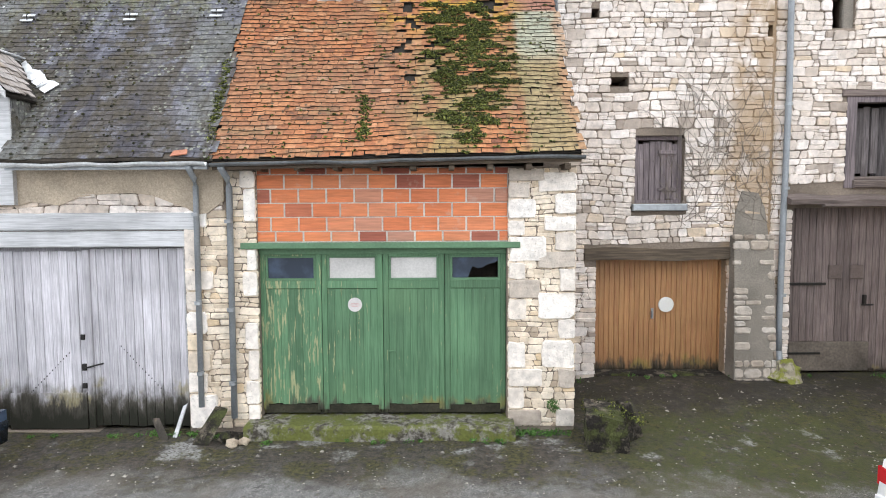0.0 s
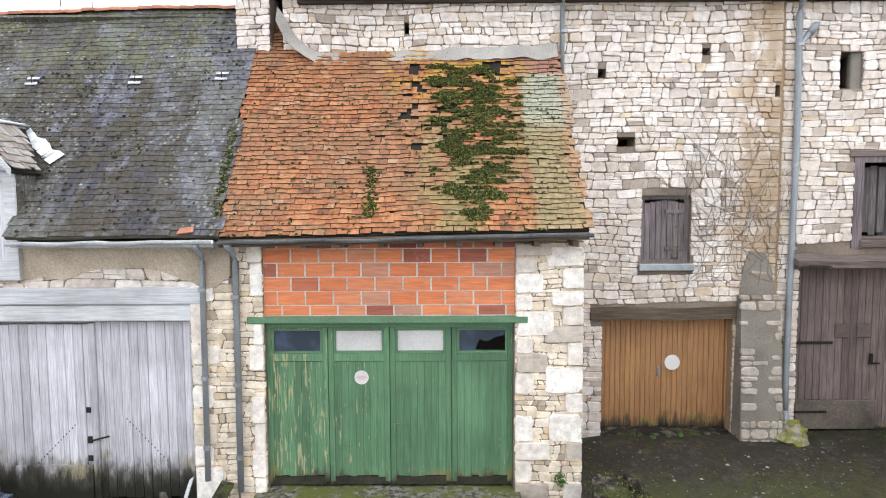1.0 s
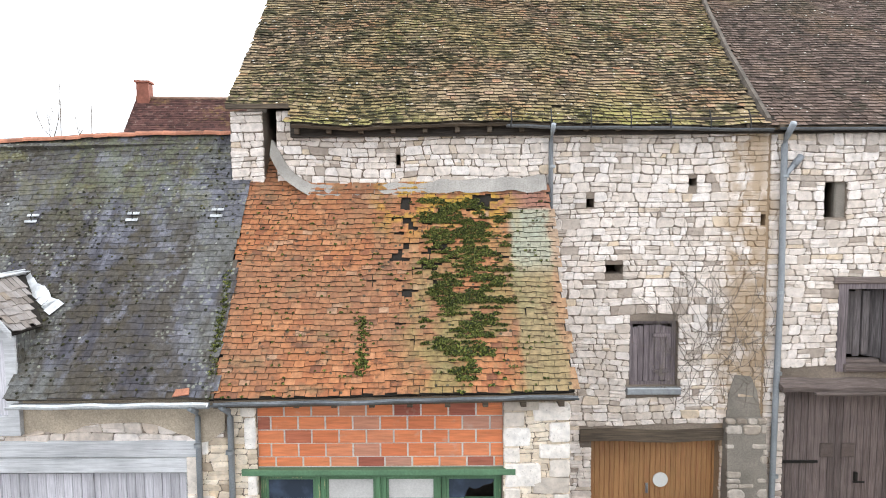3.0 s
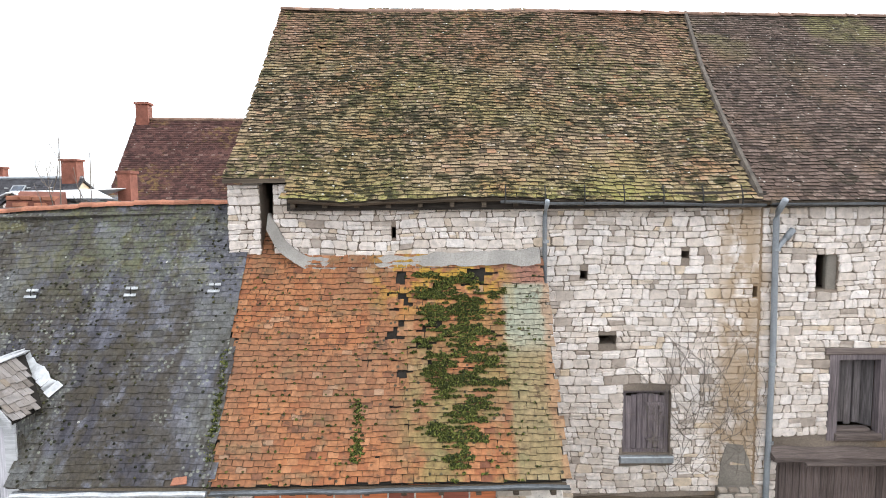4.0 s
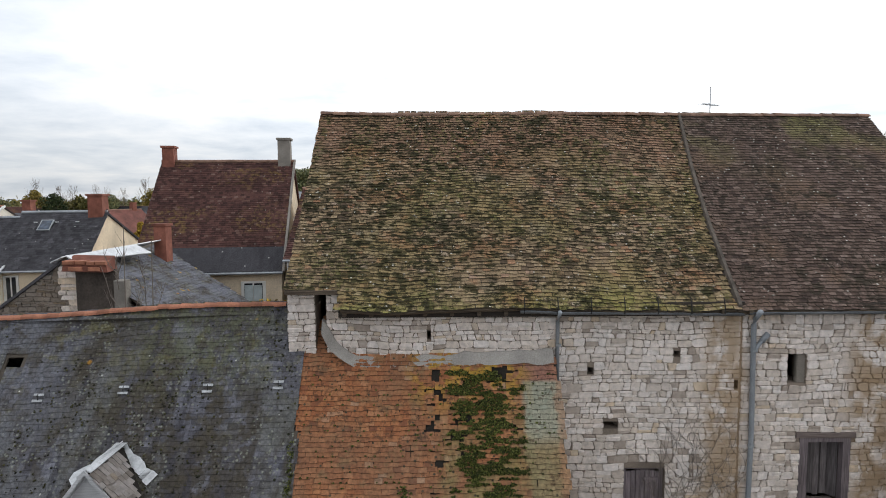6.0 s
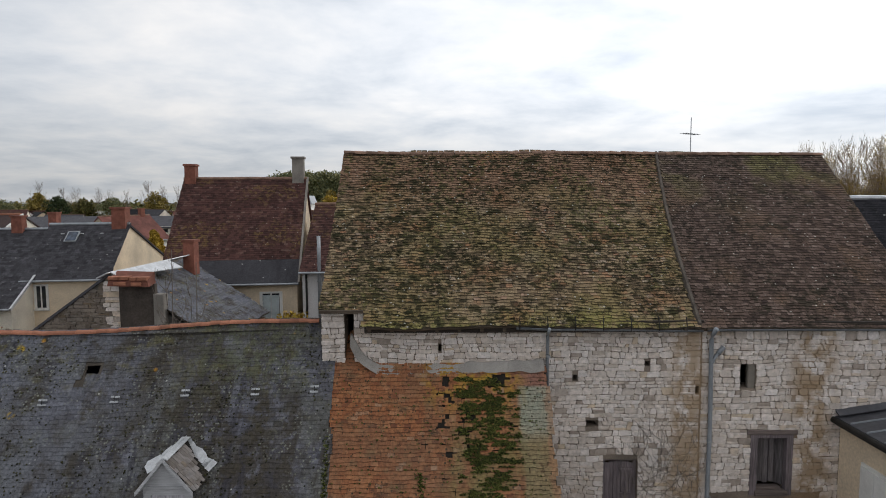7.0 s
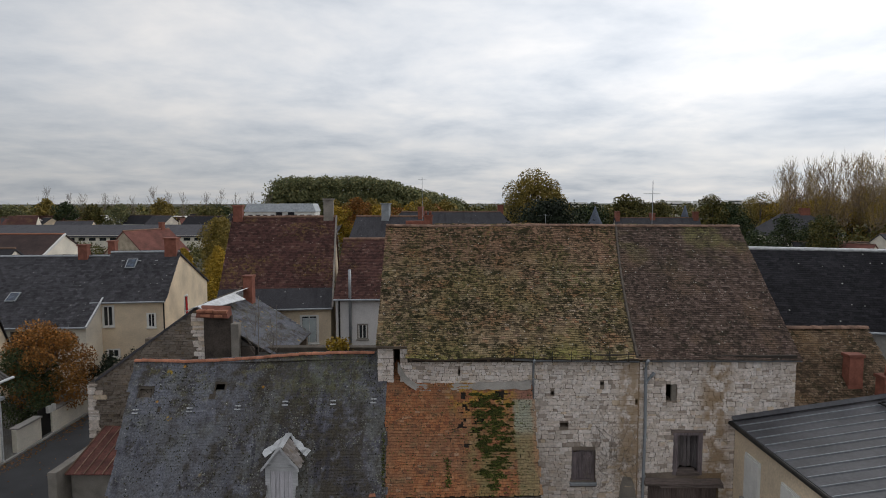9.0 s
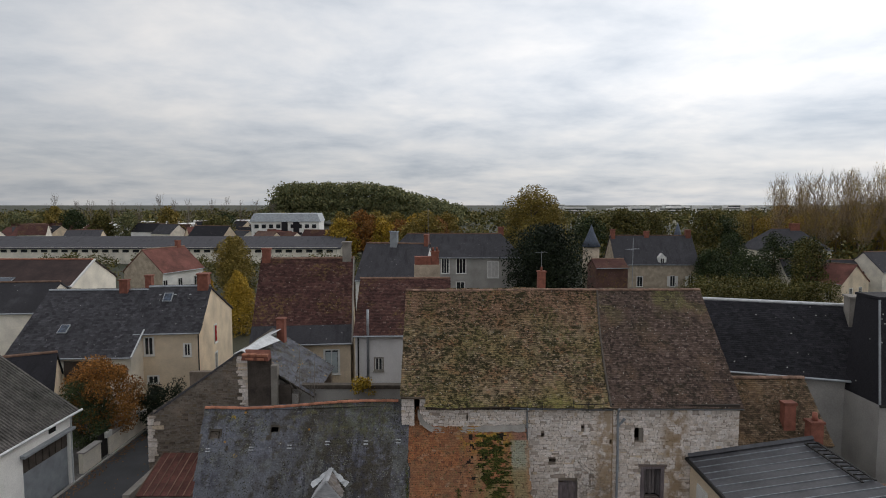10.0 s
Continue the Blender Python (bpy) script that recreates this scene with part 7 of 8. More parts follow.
for i, (bx, bz, bw) in enumerate(((-13.80, 8.36, 0.40), (-13.34, 8.36, 0.34), (-12.96, 8.33, 0.30), (-12.62, 8.33, 0.36), (-13.6, 8.14, 0.5), (-12.9, 8.12, 0.42))):
    part("brick_block", MB().bev(bx, bx + bw, 17.97, 18.3, bz, bz + 0.14, 0.02), M_RIDGE, ruin)


def ruin_at(u, v):
    """Slope that falls to the right; u runs back along the ridge."""
    k = v / 4.4
    return Vector((-9.6 - 4.3 * k, 18.5 + u, 5.75 + 2.75 * k + 0.05 * noise.noise(Vector((u, v, 1)))))


rr = part("roof", surface(ruin_at, 0, 6.6, 0, 4.55, 10, 8, 0.08), M_DARKPANEL, ruin, "grey slate slope")
lay_tiles(rr, ruin_at, 0.05, 6.6, 0, 4.3, 0.24, 0.16, 0.010, M_SLATE, "slate", wild=1.0, lift=0.03)
part("far_slope", MB().slab([(-19.5, 25, 4.7), (-19.5, 18.5, 4.7), (-14.1, 18.5, 8.55), (-14.1, 25, 8.55)], 0.1), M_SLATE_GREY, ruin)
part("ridge_zinc", MB().slab([(-14.45, 18.3, 8.42), (-14.02, 18.3, 8.62), (-13.0, 23.6, 8.86), (-13.75, 23.6, 8.62)], 0.04).slab([(-13.9, 18.35, 8.66), (-13.55, 18.35, 8.46), (-12.62, 22.0, 8.42), (-13.25, 22.0, 8.76)], 0.04), M_PALE_ZINC, ruin, "bright white zinc ridge capping")
part("back_wall", MB().box(-19.9, -9.8, 24.6, 25.0, -0.1, 5.5), M_DARKSTONE, ruin)
part("side_wall", MB().box(-11.0, -10.6, 18.6, 25.0, -0.1, 5.9), M_GREYWALL, ruin)
chimney(ruin, -13.05, 23.9, 7.0, 9.45, 0.55, 0.6, pots=0)
single("yard_wall", MB().bev(-11.0, -3.9, 19.0, 19.3, -0.1, 6.1, 0.02), M_GREYWALL, "stained grey yard wall with dark coping", "wall")
part("coping", MB().bev(-11.0, -3.9, 18.9, 19.4, 6.1, 6.35, 0.02), M_DARKPANEL, bpy.data.objects["yard_wall"])

# rusty-roofed lean-to and the lane wall
shed = thing("lean_to_shed", (-17.2, 16.5, 0), "small lean-to shed with a rusty sheet roof", "shed")
part("wall", MB().box(-18.4, -15.2, 14.6, 18.5, -0.1, 1.5), M_RENDER, shed)
part("side_wall", MB().box(-18.95, -18.55, 13.8, 18.5, -0.1, 1.9), M_RENDER, shed)
for i in range(8):
    a = -18.5 + i * 0.43
    part("roof_sheet", MB().slab([(a, 14.3, 1.6), (a + 0.42, 14.3, 1.6), (a + 0.42, 17.6, 2.6), (a, 17.6, 2.6)], 0.04), M_RUST, shed)
    part("seam", MB().slab([(a - 0.02, 14.3, 1.645), (a + 0.03, 14.3, 1.645), (a + 0.03, 17.6, 2.64), (a - 0.02, 17.6, 2.64)], 0.04), M_RIDGE_OLD, shed)

# beige house with its lower wing
bh = house("rendered_house", "beige rendered house with grey slate roof", -25.65, 33.54, TURN, 5.2, 11.9, 6.6, 9.85, M_BEIGE, M_SLATE_GREY, (0.3, 0.2, 0.012), windows=[(-1.57, 4.5, 0.7, 1.45, None), (1.6, 4.35, 0.5, 0.95, None), (-1.3, 2.05, 0.8, 0.5, None)], right=[(5.2, 4.3, 0.7, 1.6, None), (5.3, 1.6, 0.7, 1.6, None)], stacks=[(2.1, 3.8, 9.2, 10.95, 0.95, 1.0, M_CHIMNEY)], mid=3.75, ridge_mat=M_ZINC)
skylight(bh, -0.75, 0.72, 7.5, 6.6, 9.85)
for k in range(3):
    part("snow_hook", MB().box(-1.6 + k * 1.3, -1.4 + k * 1.3, 2.9, 3.0, 9.20, 9.26), M_PALE_ZINC, bh)
part("red_shutter", MB().bev(2.66, 2.72, 4.95, 5.35, 4.35, 5.85, 0.01), M_TAIL, bh, "dark red folded shutter")
part("corner_pipe", MB().tube([(2.55, -0.08, 6.4), (2.55, -0.08, 0.0)], 0.05, 8), M_IRON, bh)
wing = house("house_wing", "long low wing with grey slate roof and cream walls", -32.6, 30.85, 3, 10.0, 12.8, 5.08, 9.5, M_CREAM, M_SLATE_GREY, (0.3, 0.2, 0.012), stacks=[(1.7, 6.3, 9.0, 10.4, 0.75, 0.6, M_CHIMNEY), (3.2, 8.0, 8.2, 10.6, 0.6, 0.6, M_CHIMNEY)], ridge_mat=M_ZINC)
# no opening here: a dark sheet on the wall stands for its shade
part("car_port", MB().box(-0.4, 2.9, -0.04, 0.05, 2.3, 4.55), M_DARKWALL, wing, "dark sheet painted as the shade inside an open car port")
part("verge", MB().slab([(5.10, -0.35, 4.92), (5.22, -0.35, 4.92), (5.22, 2.2, 6.70), (5.10, 2.2, 6.70)], 0.16), M_PALE_ZINC, wing, "pale zinc verge")
skylight(wing, -1.6, 0.36, 12.8, 5.08, 9.5)
house("back_wing", "slate-roofed cottage beside the wing", -42.2, 35.0, TURN, 8.0, 8.0, 7.9, 10.0, M_CREAM, M_SLATE_GREY, None)

# white garage by the lane
wg = turned("white_garage", pose(-24.95, 13.9, 0, 0, 0, 90), "white rendered garage with grey fibre-cement roof", "garage")
part("wall", pierced(MB(), -6.5, 5.2, -0.1, 4.8, 0.0, 0.3, [(0.9, 5.0, 0.0, 3.45)]), M_WHITEWALL, wg)
part("gable_wall", MB().prism([(5.2, 0.02, -0.1), (5.2, 10, -0.1), (5.2, 10, 4.8), (5.2, 5, 8.4), (5.2, 0.02, 4.8)], (-0.3, 0, 0)), M_WHITEWALL, wg)
gd = part("garage_door", MB().box(0.9, 5.0, 0.15, 0.2, 0.02, 2.48), M_PVC, wg, "grey sectional door with upper lights")
for i in range(7):
    # dark boxes for the unlit inside behind the upper lights
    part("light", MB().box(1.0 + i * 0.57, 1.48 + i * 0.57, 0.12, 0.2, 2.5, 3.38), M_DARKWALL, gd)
part("door_hood", MB().bev(0.7, 5.15, -0.3, 0.02, 3.5, 3.67, 0.02), M_PVC, wg)
part("small_window", MB().box(3.1, 3.7, -0.03, 0.01, 3.95, 4.5), M_GLASS, wg)
for s, yy in ((0, -0.35), (1, 10.35)):
    q = [(-6.8, yy, 4.6), (5.5, yy, 4.6), (5.5, 5, 8.5), (-6.8, 5, 8.5)]
    part("roof_slope", MB().slab(q if s == 0 else [q[1], q[0], q[3], q[2]], 0.1), M_ETERNIT, wg)
for i in range(55):
    x = -6.7 + i * 0.222
    part("corrugation", MB().tube([(x, -0.38, 4.59), (x, 5, 8.53)], 0.06, 6), M_ETERNIT, wg)
part("gutter", MB().tube([(-6.8, -0.45, 4.57), (5.6, -0.45, 4.57)], 0.08, 8), M_PALE_ZINC, wg)
part("corner_pipe", MB().tube([(5.0, -0.1, 4.5), (5.0, -0.1, 0.0)], 0.05, 8), M_PALE_ZINC, wg)
house("slate_shed", "low shed with a plain slate roof", -34.5, 23.5, TURN + 20, 9.0, 6.0, 3.6, 6.0, M_BEIGE, M_SLATE_NEW, None)
for a, b in ((20.3, 22.3), (23.3, 28.5)):
    ob = single("lane_wall", MB().bev(-25.4, -25.1, a, b, -0.1, 1.3, 0.02), M_CREAM, "low cream garden wall along the lane", "wall", "lane walls")
    part("coping", MB().bev(-25.5, -25.0, a, b, 1.3, 1.4, 0.02), M_GREYWALL, ob)
gatem = single("lane_gate", MB().box(-25.3, -25.22, 22.3, 23.3, 0.05, 1.7), M_IRON, "dark sheet-metal garden gate", "gate")
for i in range(2):
    part("letter_box", MB().bev(-25.15, -24.95, 22.8 + i * 0.35, 23.1 + i * 0.35, 1.35, 1.75, 0.02), M_WHITE, gatem, "white letter box")
lane = MB().add([(-25.0, 8, 0.012), (-19.8, 8, 0.012), (-19.8, 21, 0.012), (-20.6, 27, 0.012), (-24.2, 30, 0.012), (-25.0, 27, 0.012)], [(0, 1, 2, 3, 4, 5)])
single("lane", lane, plain("lane_asphalt", (0.055, 0.055, 0.058), 0.85, var=0.15, scale=0.6, fine=30), "dark asphalt lane between the garage and the shed", "road", kind="structure")
for xx in (-24.9,):
    kerb = thing("kerb", (xx, 18, 0), "pale kerb edge with fallen leaves", "kerb", kind="structure")
    for i in range(20):
        part("kerb_stone", MB().bev(xx, xx + 0.15, 9 + i * 1.0, 9.98 + i * 1.0, 0.0, 0.12, 0.02), M_GREYWALL, kerb)

# to the right: zinc-roofed annex, tiled wing, slate house
annex = thing("annex", (12, 6, 0), "beige rendered annex with standing-seam zinc roof", "annex")
part("wall", MB().prism([(9.75, 1.0, -0.1), (9.75, 9.88, -0.1), (9.75, 9.88, 5.75), (9.75, 1.0, 5.75)], (0.3, 0, 0)), M_BEIGE, annex, "beige rendered side wall")
part("end_wall", MB().prism([(9.8, 1.0, -0.1), (15.3, 1.0, -0.1), (15.3, 1.0, 6.6), (9.8, 1.0, 5.8)], (0, 0.3, 0)), M_BEIGE, annex)
part("roof", MB().slab([(9.6, 0.8, 5.82), (15.3, 0.8, 6.68), (15.3, 10.0, 6.68), (9.6, 10.0, 5.82)], 0.12), M_ZINC_ROOF, annex, "grey standing-seam zinc roof")
for i in range(16):
    y = 1.2 + i * 0.58
    part("seam", MB().slab([(9.62, y - 0.014, 5.855), (15.28, y - 0.014, 6.715), (15.28, y + 0.014, 6.715), (9.62, y + 0.014, 5.855)], 0.035), M_PVC, annex)
part("gutter", MB().tube([(9.55, 0.8, 5.74), (9.55, 10.0, 5.74)], 0.08, 10), M_IRON, annex, "dark gutter")
part("fascia", MB().box(9.62, 9.74, 0.8, 9.85, 5.6, 5.74), M_DARKWOOD, annex)
part("flashing", MB().slab([(9.6, 9.70, 5.90), (15.3, 9.70, 6.76), (15.3, 9.88, 6.86), (9.6, 9.88, 6.0)], 0.04), M_ZINC_ROOF, annex)
for y in (8.5, 6.2, 3.9):
    shp = part("window", MB().bev(-0.5, 0.5, -0.05, 0.0, -0.05, 1.65, 0.01).moved(Matrix.Translation((9.75, y, 3.35)) @ Matrix.Rotation(radians(-90), 4, "Z")), M_WHITE, annex, "window closed by pale shutters")
    for sgn in (-1, 1):
        part("shutter", MB().bev(min(sgn * 0.01, sgn * 0.46), max(sgn * 0.01, sgn * 0.46), -0.09, -0.055, 0, 1.58, 0.008).moved(Matrix.Translation((9.75, y, 3.35)) @ Matrix.Rotation(radians(-90), 4, "Z")), SHW, shp)
    part("sill", MB().bev(-0.6, 0.6, -0.15, 0.0, -0.16, -0.06, 0.01).moved(Matrix.Translation((9.75, y, 3.35)) @ Matrix.Rotation(radians(-90), 4, "Z")), M_GREYWALL, shp)
lad = single("roof_ladder", MB().slab([(15.1, 9.3, 6.80), (15.18, 9.3, 6.81), (15.18, 5.6, 6.81), (15.1, 5.6, 6.80)][::-1], 0.05), M_IRON, "dark metal roof ladder lying along the ridge", "ladder")
part("rail", MB().slab([(14.6, 9.3, 6.72), (14.68, 9.3, 6.73), (14.68, 5.6, 6.73), (14.6, 5.6, 6.72)][::-1], 0.05), M_IRON, lad)
for i in range(10):
    part("rung", MB().box(14.65, 15.12, 5.75 + i * 0.38, 5.79 + i * 0.38, 6.74, 6.79), M_IRON, lad)

tw = thing("tiled_wing", (14, 12, 0), "small wing with lichened brown tile roof", "wing")
part("wall", MB().prism([(11.9, 10.5, -0.1), (11.9, 15.0, -0.1), (11.9, 15.0, 6.3), (11.9, 12.8, 8.5), (11.9, 10.5, 6.2)], (4.5, 0, 0)), M_GREYWALL, tw)


def wing_at(u, v):
    k = v / 3.55
    return Vector((u, 10.25 + 2.55 * k, 6.15 + 2.5 * k + 0.04 * noise.noise(Vector((u * 0.6, v * 0.6, 7)))))


twr = part("roof", surface(wing_at, 11.9, 16.55, 0, 3.55, 10, 8, 0.1), M_DARKWOOD, tw)
lay_tiles(twr, wing_at, 12.0, 16.55, 0, 3.5, 0.18, 0.105, 0.012, M_WINGROOF, wild=1.0, lift=0.044, fit=0.95, dark_edge=M_DARK_EDGE)
part("back_slope", MB().slab([(16.5, 15.3, 6.2), (11.9, 15.3, 6.2), (11.9, 12.8, 8.66), (16.5, 12.8, 8.66)], 0.1), M_BROWNROOF, tw)
ridge_tiles(twr, (11.95, 12.8, 8.68), (16.55, 12.8, 8.68), 0.13, 0.38, M_RIDGE_OLD)
chimney(tw, 14.8, 11.0, 6.6, 7.95, 0.55, 0.42)
chimney(tw, 15.55, 10.15, 5.9, 7.35, 0.60, 0.5, pots=1)

house("slate_house", "large house with a dark slate roof and zinc ridge", 16.93, 16.1, -18, 9.0, 8.0, 8.2, 11.4, M_GREYWALL, M_SLATE_NEW, (0.24, 0.15, 0.008), stacks=[(4.6, 3.2, 9.6, 12.0, 0.7, 1.1, M_RENDER)], ridge_mat=M_PALE_ZINC)
gh = turned("mansard_house", pose(20.2, 12.4, 0), "grey rendered house with a steep dark slate mansard and white dormer", "house")
part("wall", MB().box(0, 9, 0, 2.7, -0.1, 7.4), M_GREYWALL, gh)
mans = part("roof", MB().hexa([(0, 0, 7.4), (9, 0, 7.4), (9, 2.7, 7.4), (0, 2.7, 7.4), (0.35, 0.9, 12.6), (9, 0.9, 12.6), (9, 2.6, 12.6), (0.35, 2.6, 12.6)]), M_SLATE_NEW, gh, "steep slate slope")
lay_tiles(mans, lambda u, v: Vector((u, 0.9 * v / 5.28, 7.4 + 5.2 * v / 5.28)), 0.5, 8.9, 0, 5.2, 0.24, 0.15, 0.008, M_SLATE_NEW, "slate", wild=0.6)
part("roof_top", MB().box(0.3, 9, 0.85, 2.65, 12.62, 12.75), M_SLATE_NEW, gh)
part("gutter", MB().tube([(-0.05, -0.08, 7.38), (9, -0.08, 7.38)], 0.07, 8), M_IRON, gh)
part("verge", MB().slab([(-0.04, -0.02, 7.4), (0.06, -0.02, 7.4), (0.41, 0.88, 12.6), (0.31, 0.88, 12.6)], 0.05), M_ZINC, gh)
part("dormer", MB().prism([(1.5, 0.45, 11.2), (3.0, 0.45, 11.2), (3.0, 0.45, 12.7), (2.25, 0.45, 13.3), (1.5, 0.45, 12.7)], (0, 1.6, 0)), M_WHITEWALL, gh, "white rendered dormer")
window_part(gh, Matrix.Translation((2.1, 0.44, 11.5)), 0.6, 0.95)
sky_frame = part("skylight", MB().box(1.7, 2.55, 0.30, 0.42, 9.7, 10.45), M_WHITE, gh)
part("pane", MB().box(1.78, 2.47, 0.285, 0.298, 9.78, 10.37), M_BLUEGLASS, sky_frame)
part("vent", MB().box(0.75, 1.0, 0.40, 0.56, 10.3, 10.42), M_PALE_ZINC, gh)
window_part(gh, Matrix.Translation((1.12, 0, 5.85)), 0.5, 0.75)
house("low_slate_house", "low house with dark slate roof", 21.5, 5.0, 0, 10.0, 5.0, 3.8, 5.6, M_GREYWALL, M_SLATE_NEW, None)
house("front_house", "low house with a red tile roof", 16.6, -1.4, 8, 8.4, 5.5, 4.8, 6.6, M_BEIGE, M_FARTILE, (0.25, 0.2, 0.02), ridge_mat=M_RIDGE)

# second row of roofs
house("grey_house", "house with grey slate roof and a white gable", -8.9, 57, -12, 8.6, 9.0, 8.0, 12.2, M_WHITEWALL, M_SLATE_GREY, None, stacks=[(-0.5, 4.4, 11.5, 13.7, 0.95, 0.9, M_PVC), (3.9, 4.5, 11.3, 13.3, 0.6, 0.7, M_CHIMNEY)])
cs = turned("chimney_pair", pose(-1.7, 41, 0, 0, 0, 5), "pair of tall brick chimneys on a rendered wall", "chimney")
part("base", MB().box(-3.0, -0.5, 0, 0.9, -0.1, 11.5), M_PLASTER, cs)
part("brick_head", MB().bev(-2.95, -1.35, 0.05, 0.85, 11.5, 12.3, 0.02), M_CHIMNEY, cs)
chimney(cs, -0.95, 0.45, 11.5, 12.7, 0.75, 0.8, pots=2, name="shaft")
lg = house("long_house", "long grey rendered house with slate roof and white windows", -0.3, 78, 0, 21.8, 9.0, 9.0, 12.4, M_GREYWALL, M_SLATE_GREY, None, hip=3.0, windows=[(1.0, 3.2, 1.3, 1.6, None)], stacks=[(7.9, 5, 12, 13.4, 0.9, 0.8, M_CHIMNEY)])
for u, z, w, hh in ((-1.45, 6.3, 1.2, 2.3), (1.1, 6.3, 1.5, 2.3), (6.25, 5.6, 1.7, 2.5)):
    window_part(lg, Matrix.Translation((u, 0, z)), w, hh, pane=M_PAPER if u > 5 else M_GLASS, bars=2)
manor = house("manor_house", "small manor with slate roof, dormer and white shutters", 41.6, 104, 0, 17.0, 9.0, 5.3, 10.7, M_PLASTER, M_SLATE_GREY, None, windows=[(3.2, 0.5, 1.0, 2.1, SHW), (6.9, 0.5, 1.0, 2.1, SHW), (-3.5, 0.5, 1.1, 2.0, None)], stacks=[(-8.0, 4.5, 9.8, 11.9, 0.8, 1.2, M_CHIMNEY), (-0.9, 4.5, 10.0, 11.5, 1.0, 0.8, M_CHIMNEY), (7.8, 4.5, 10.0, 11.8, 1.0, 1.0, M_CHIMNEY)])
part("dormer", MB().prism([(0.2, 0.1, 4.3), (1.9, 0.1, 4.3), (1.9, 0.1, 6.4), (1.05, 0.1, 7.2), (0.2, 0.1, 6.4)], (0, 3.5, 0)), M_WHITE, manor, "white dormer")
window_part(manor, Matrix.Translation((1.05, 0.09, 4.6)), 0.8, 1.6)
tur = turned("turret", pose(28.5, 106, 0), "round turret with a pointed slate cone", "turret")
smooth(part("drum", MB().tube([(0, 0, -0.1), (0, 0, 8.6)], 1.7, 20), M_PLASTER, tur))
smooth(part("cone", MB().tube([(0, 0, 8.5), (0, 0, 9.75), (0, 0, 11.3), (0, 0, 13.1)], 2.0, 20, 0.04), M_SLATE_BLUE, tur))
tur2 = turned("turret", pose(48.7, 112, 0), "slender turret with slate cone beside the manor", "turret")
smooth(part("drum", MB().tube([(0, 0, -0.1), (0, 0, 9.7)], 0.9, 16), M_CREAM, tur2))
smooth(part("cone", MB().tube([(0, 0, 9.6), (0, 0, 13.3)], 1.1, 16, 0.05), M_SLATE_BLUE, tur2))
house("outhouse", "brown boarded outhouse by the manor", 26.8, 84, 4, 5.5, 5.0, 6.6, 7.8, M_FARTILE, M_FARTILE, None)
house("villa", "hipped villa with a grey slate roof", 85.5, 130, 0, 17.0, 12.0, 6.0, 10.9, M_CREAM, M_SLATE_GREY, None, hip=5.0, windows=[(6.5, 3.0, 1.6, 2.0, None)], stacks=[(2.5, 6, 9, 12.2, 2.4, 1.0, M_CHIMNEY)])
house("cottage", "cream cottage with a red tile roof", 64.25, 87.0, -60, 7.0, 9.0, 3.8, 6.8, M_BEIGE, M_REDTILE, None, windows=[(-1.5, 0.8, 0.9, 1.9, None), (1.5, 0.8, 0.9, 1.9, None)], right=[(3.0, 0.9, 0.9, 1.8, None), (6.2, 0.9, 0.9, 1.8, None)], stacks=[(-3.0, 4.5, 6.3, 7.8, 0.8, 0.7, M_CHIMNEY)])
house("cottage", "grey-roofed cottage behind the hedge", 74.0, 101, -10, 14, 8.0, 3.2, 6.0, M_CREAM, M_SLATE_GREY, None)
house("gabled_house", "white-gabled house with slate roof", 88.0, 98, 10, 11.0, 9.0, 4.4, 7.8, M_CREAM, M_SLATE_GREY, None, left=[(4.5, 2.5, 1.0, 1.4, None)])

# to the left, behind: tiled house, red-roofed house, long shed, office block
th = house("tile_house", "house with a plain brown tile roof and white verge", -59.2, 56, 0, 22, 9.8, 7.4, 10.1, M_CREAM, M_DARKTILE, None, ridge_mat=M_RIDGE)
part("verge", MB().slab([(11.0, -0.4, 7.25), (11.22, -0.4, 7.25), (11.22, 4.9, 10.22), (11.0, 4.9, 10.22)], 0.2), M_WHITE, th)
for u in (-6.0, 2.0):
    skylight(th, u, 0.14, 9.8, 7.4, 10.1, 2.4, 1.2)
rh = house("red_roof_house", "rendered house with a red tile roof and white side", -50.7, 93, 70, 10.0, 9.2, 5.2, 9.1, M_WHITEWALL, M_REDTILE, None, windows=[(-4.5, 2.0, 1.0, 1.6, None), (-1.0, 2.0, 1.0, 1.6, None), (3.0, 2.0, 1.0, 1.6, None)], stacks=[(3.5, 4.7, 8.6, 10.2, 0.8, 0.8, M_CHIMNEY)])
part("gable_render", MB().prism([(-5.0, 0, -0.1), (-5.0, 9.2, -0.1), (-5.0, 9.2, 5.2), (-5.0, 4.6, 8.9), (-5.0, 0, 5.2)], (-0.03, 0, 0)), M_PLASTER, rh, "beige rendered gable")
ls = turned("long_shed", pose(-95, 153, 0), "very long low industrial shed with a dark roof and window strip", "shed")
part("wall", MB().box(-70, 62, 0, 22, -0.1, 4.8), M_CREAM, ls)
part("roof", MB().slab([(-71, -0.6, 4.6), (63, -0.6, 4.6), (63, 11, 7.4), (-71, 11, 7.4)], 0.3), M_SLATE_GREY, ls)
part("back_slope", MB().slab([(63, 22.6, 4.6), (-71, 22.6, 4.6), (-71, 11, 7.4), (63, 11, 7.4)], 0.3), M_SLATE_GREY, ls)
for i in range(44):
    part("window", MB().box(-68 + i * 2.95, -66.2 + i * 2.95, -0.08, 0.02, 3.3, 4.1), M_GLASS, ls)
ob = turned("office_block", pose(-64.5, 214, 0, 0, 0, 6), "white three-storey office block with grey mansard roof", "office building")
part("wall", MB().box(-13, 13, 0, 18, -0.1, 10.3), M_WHITEWALL, ob)
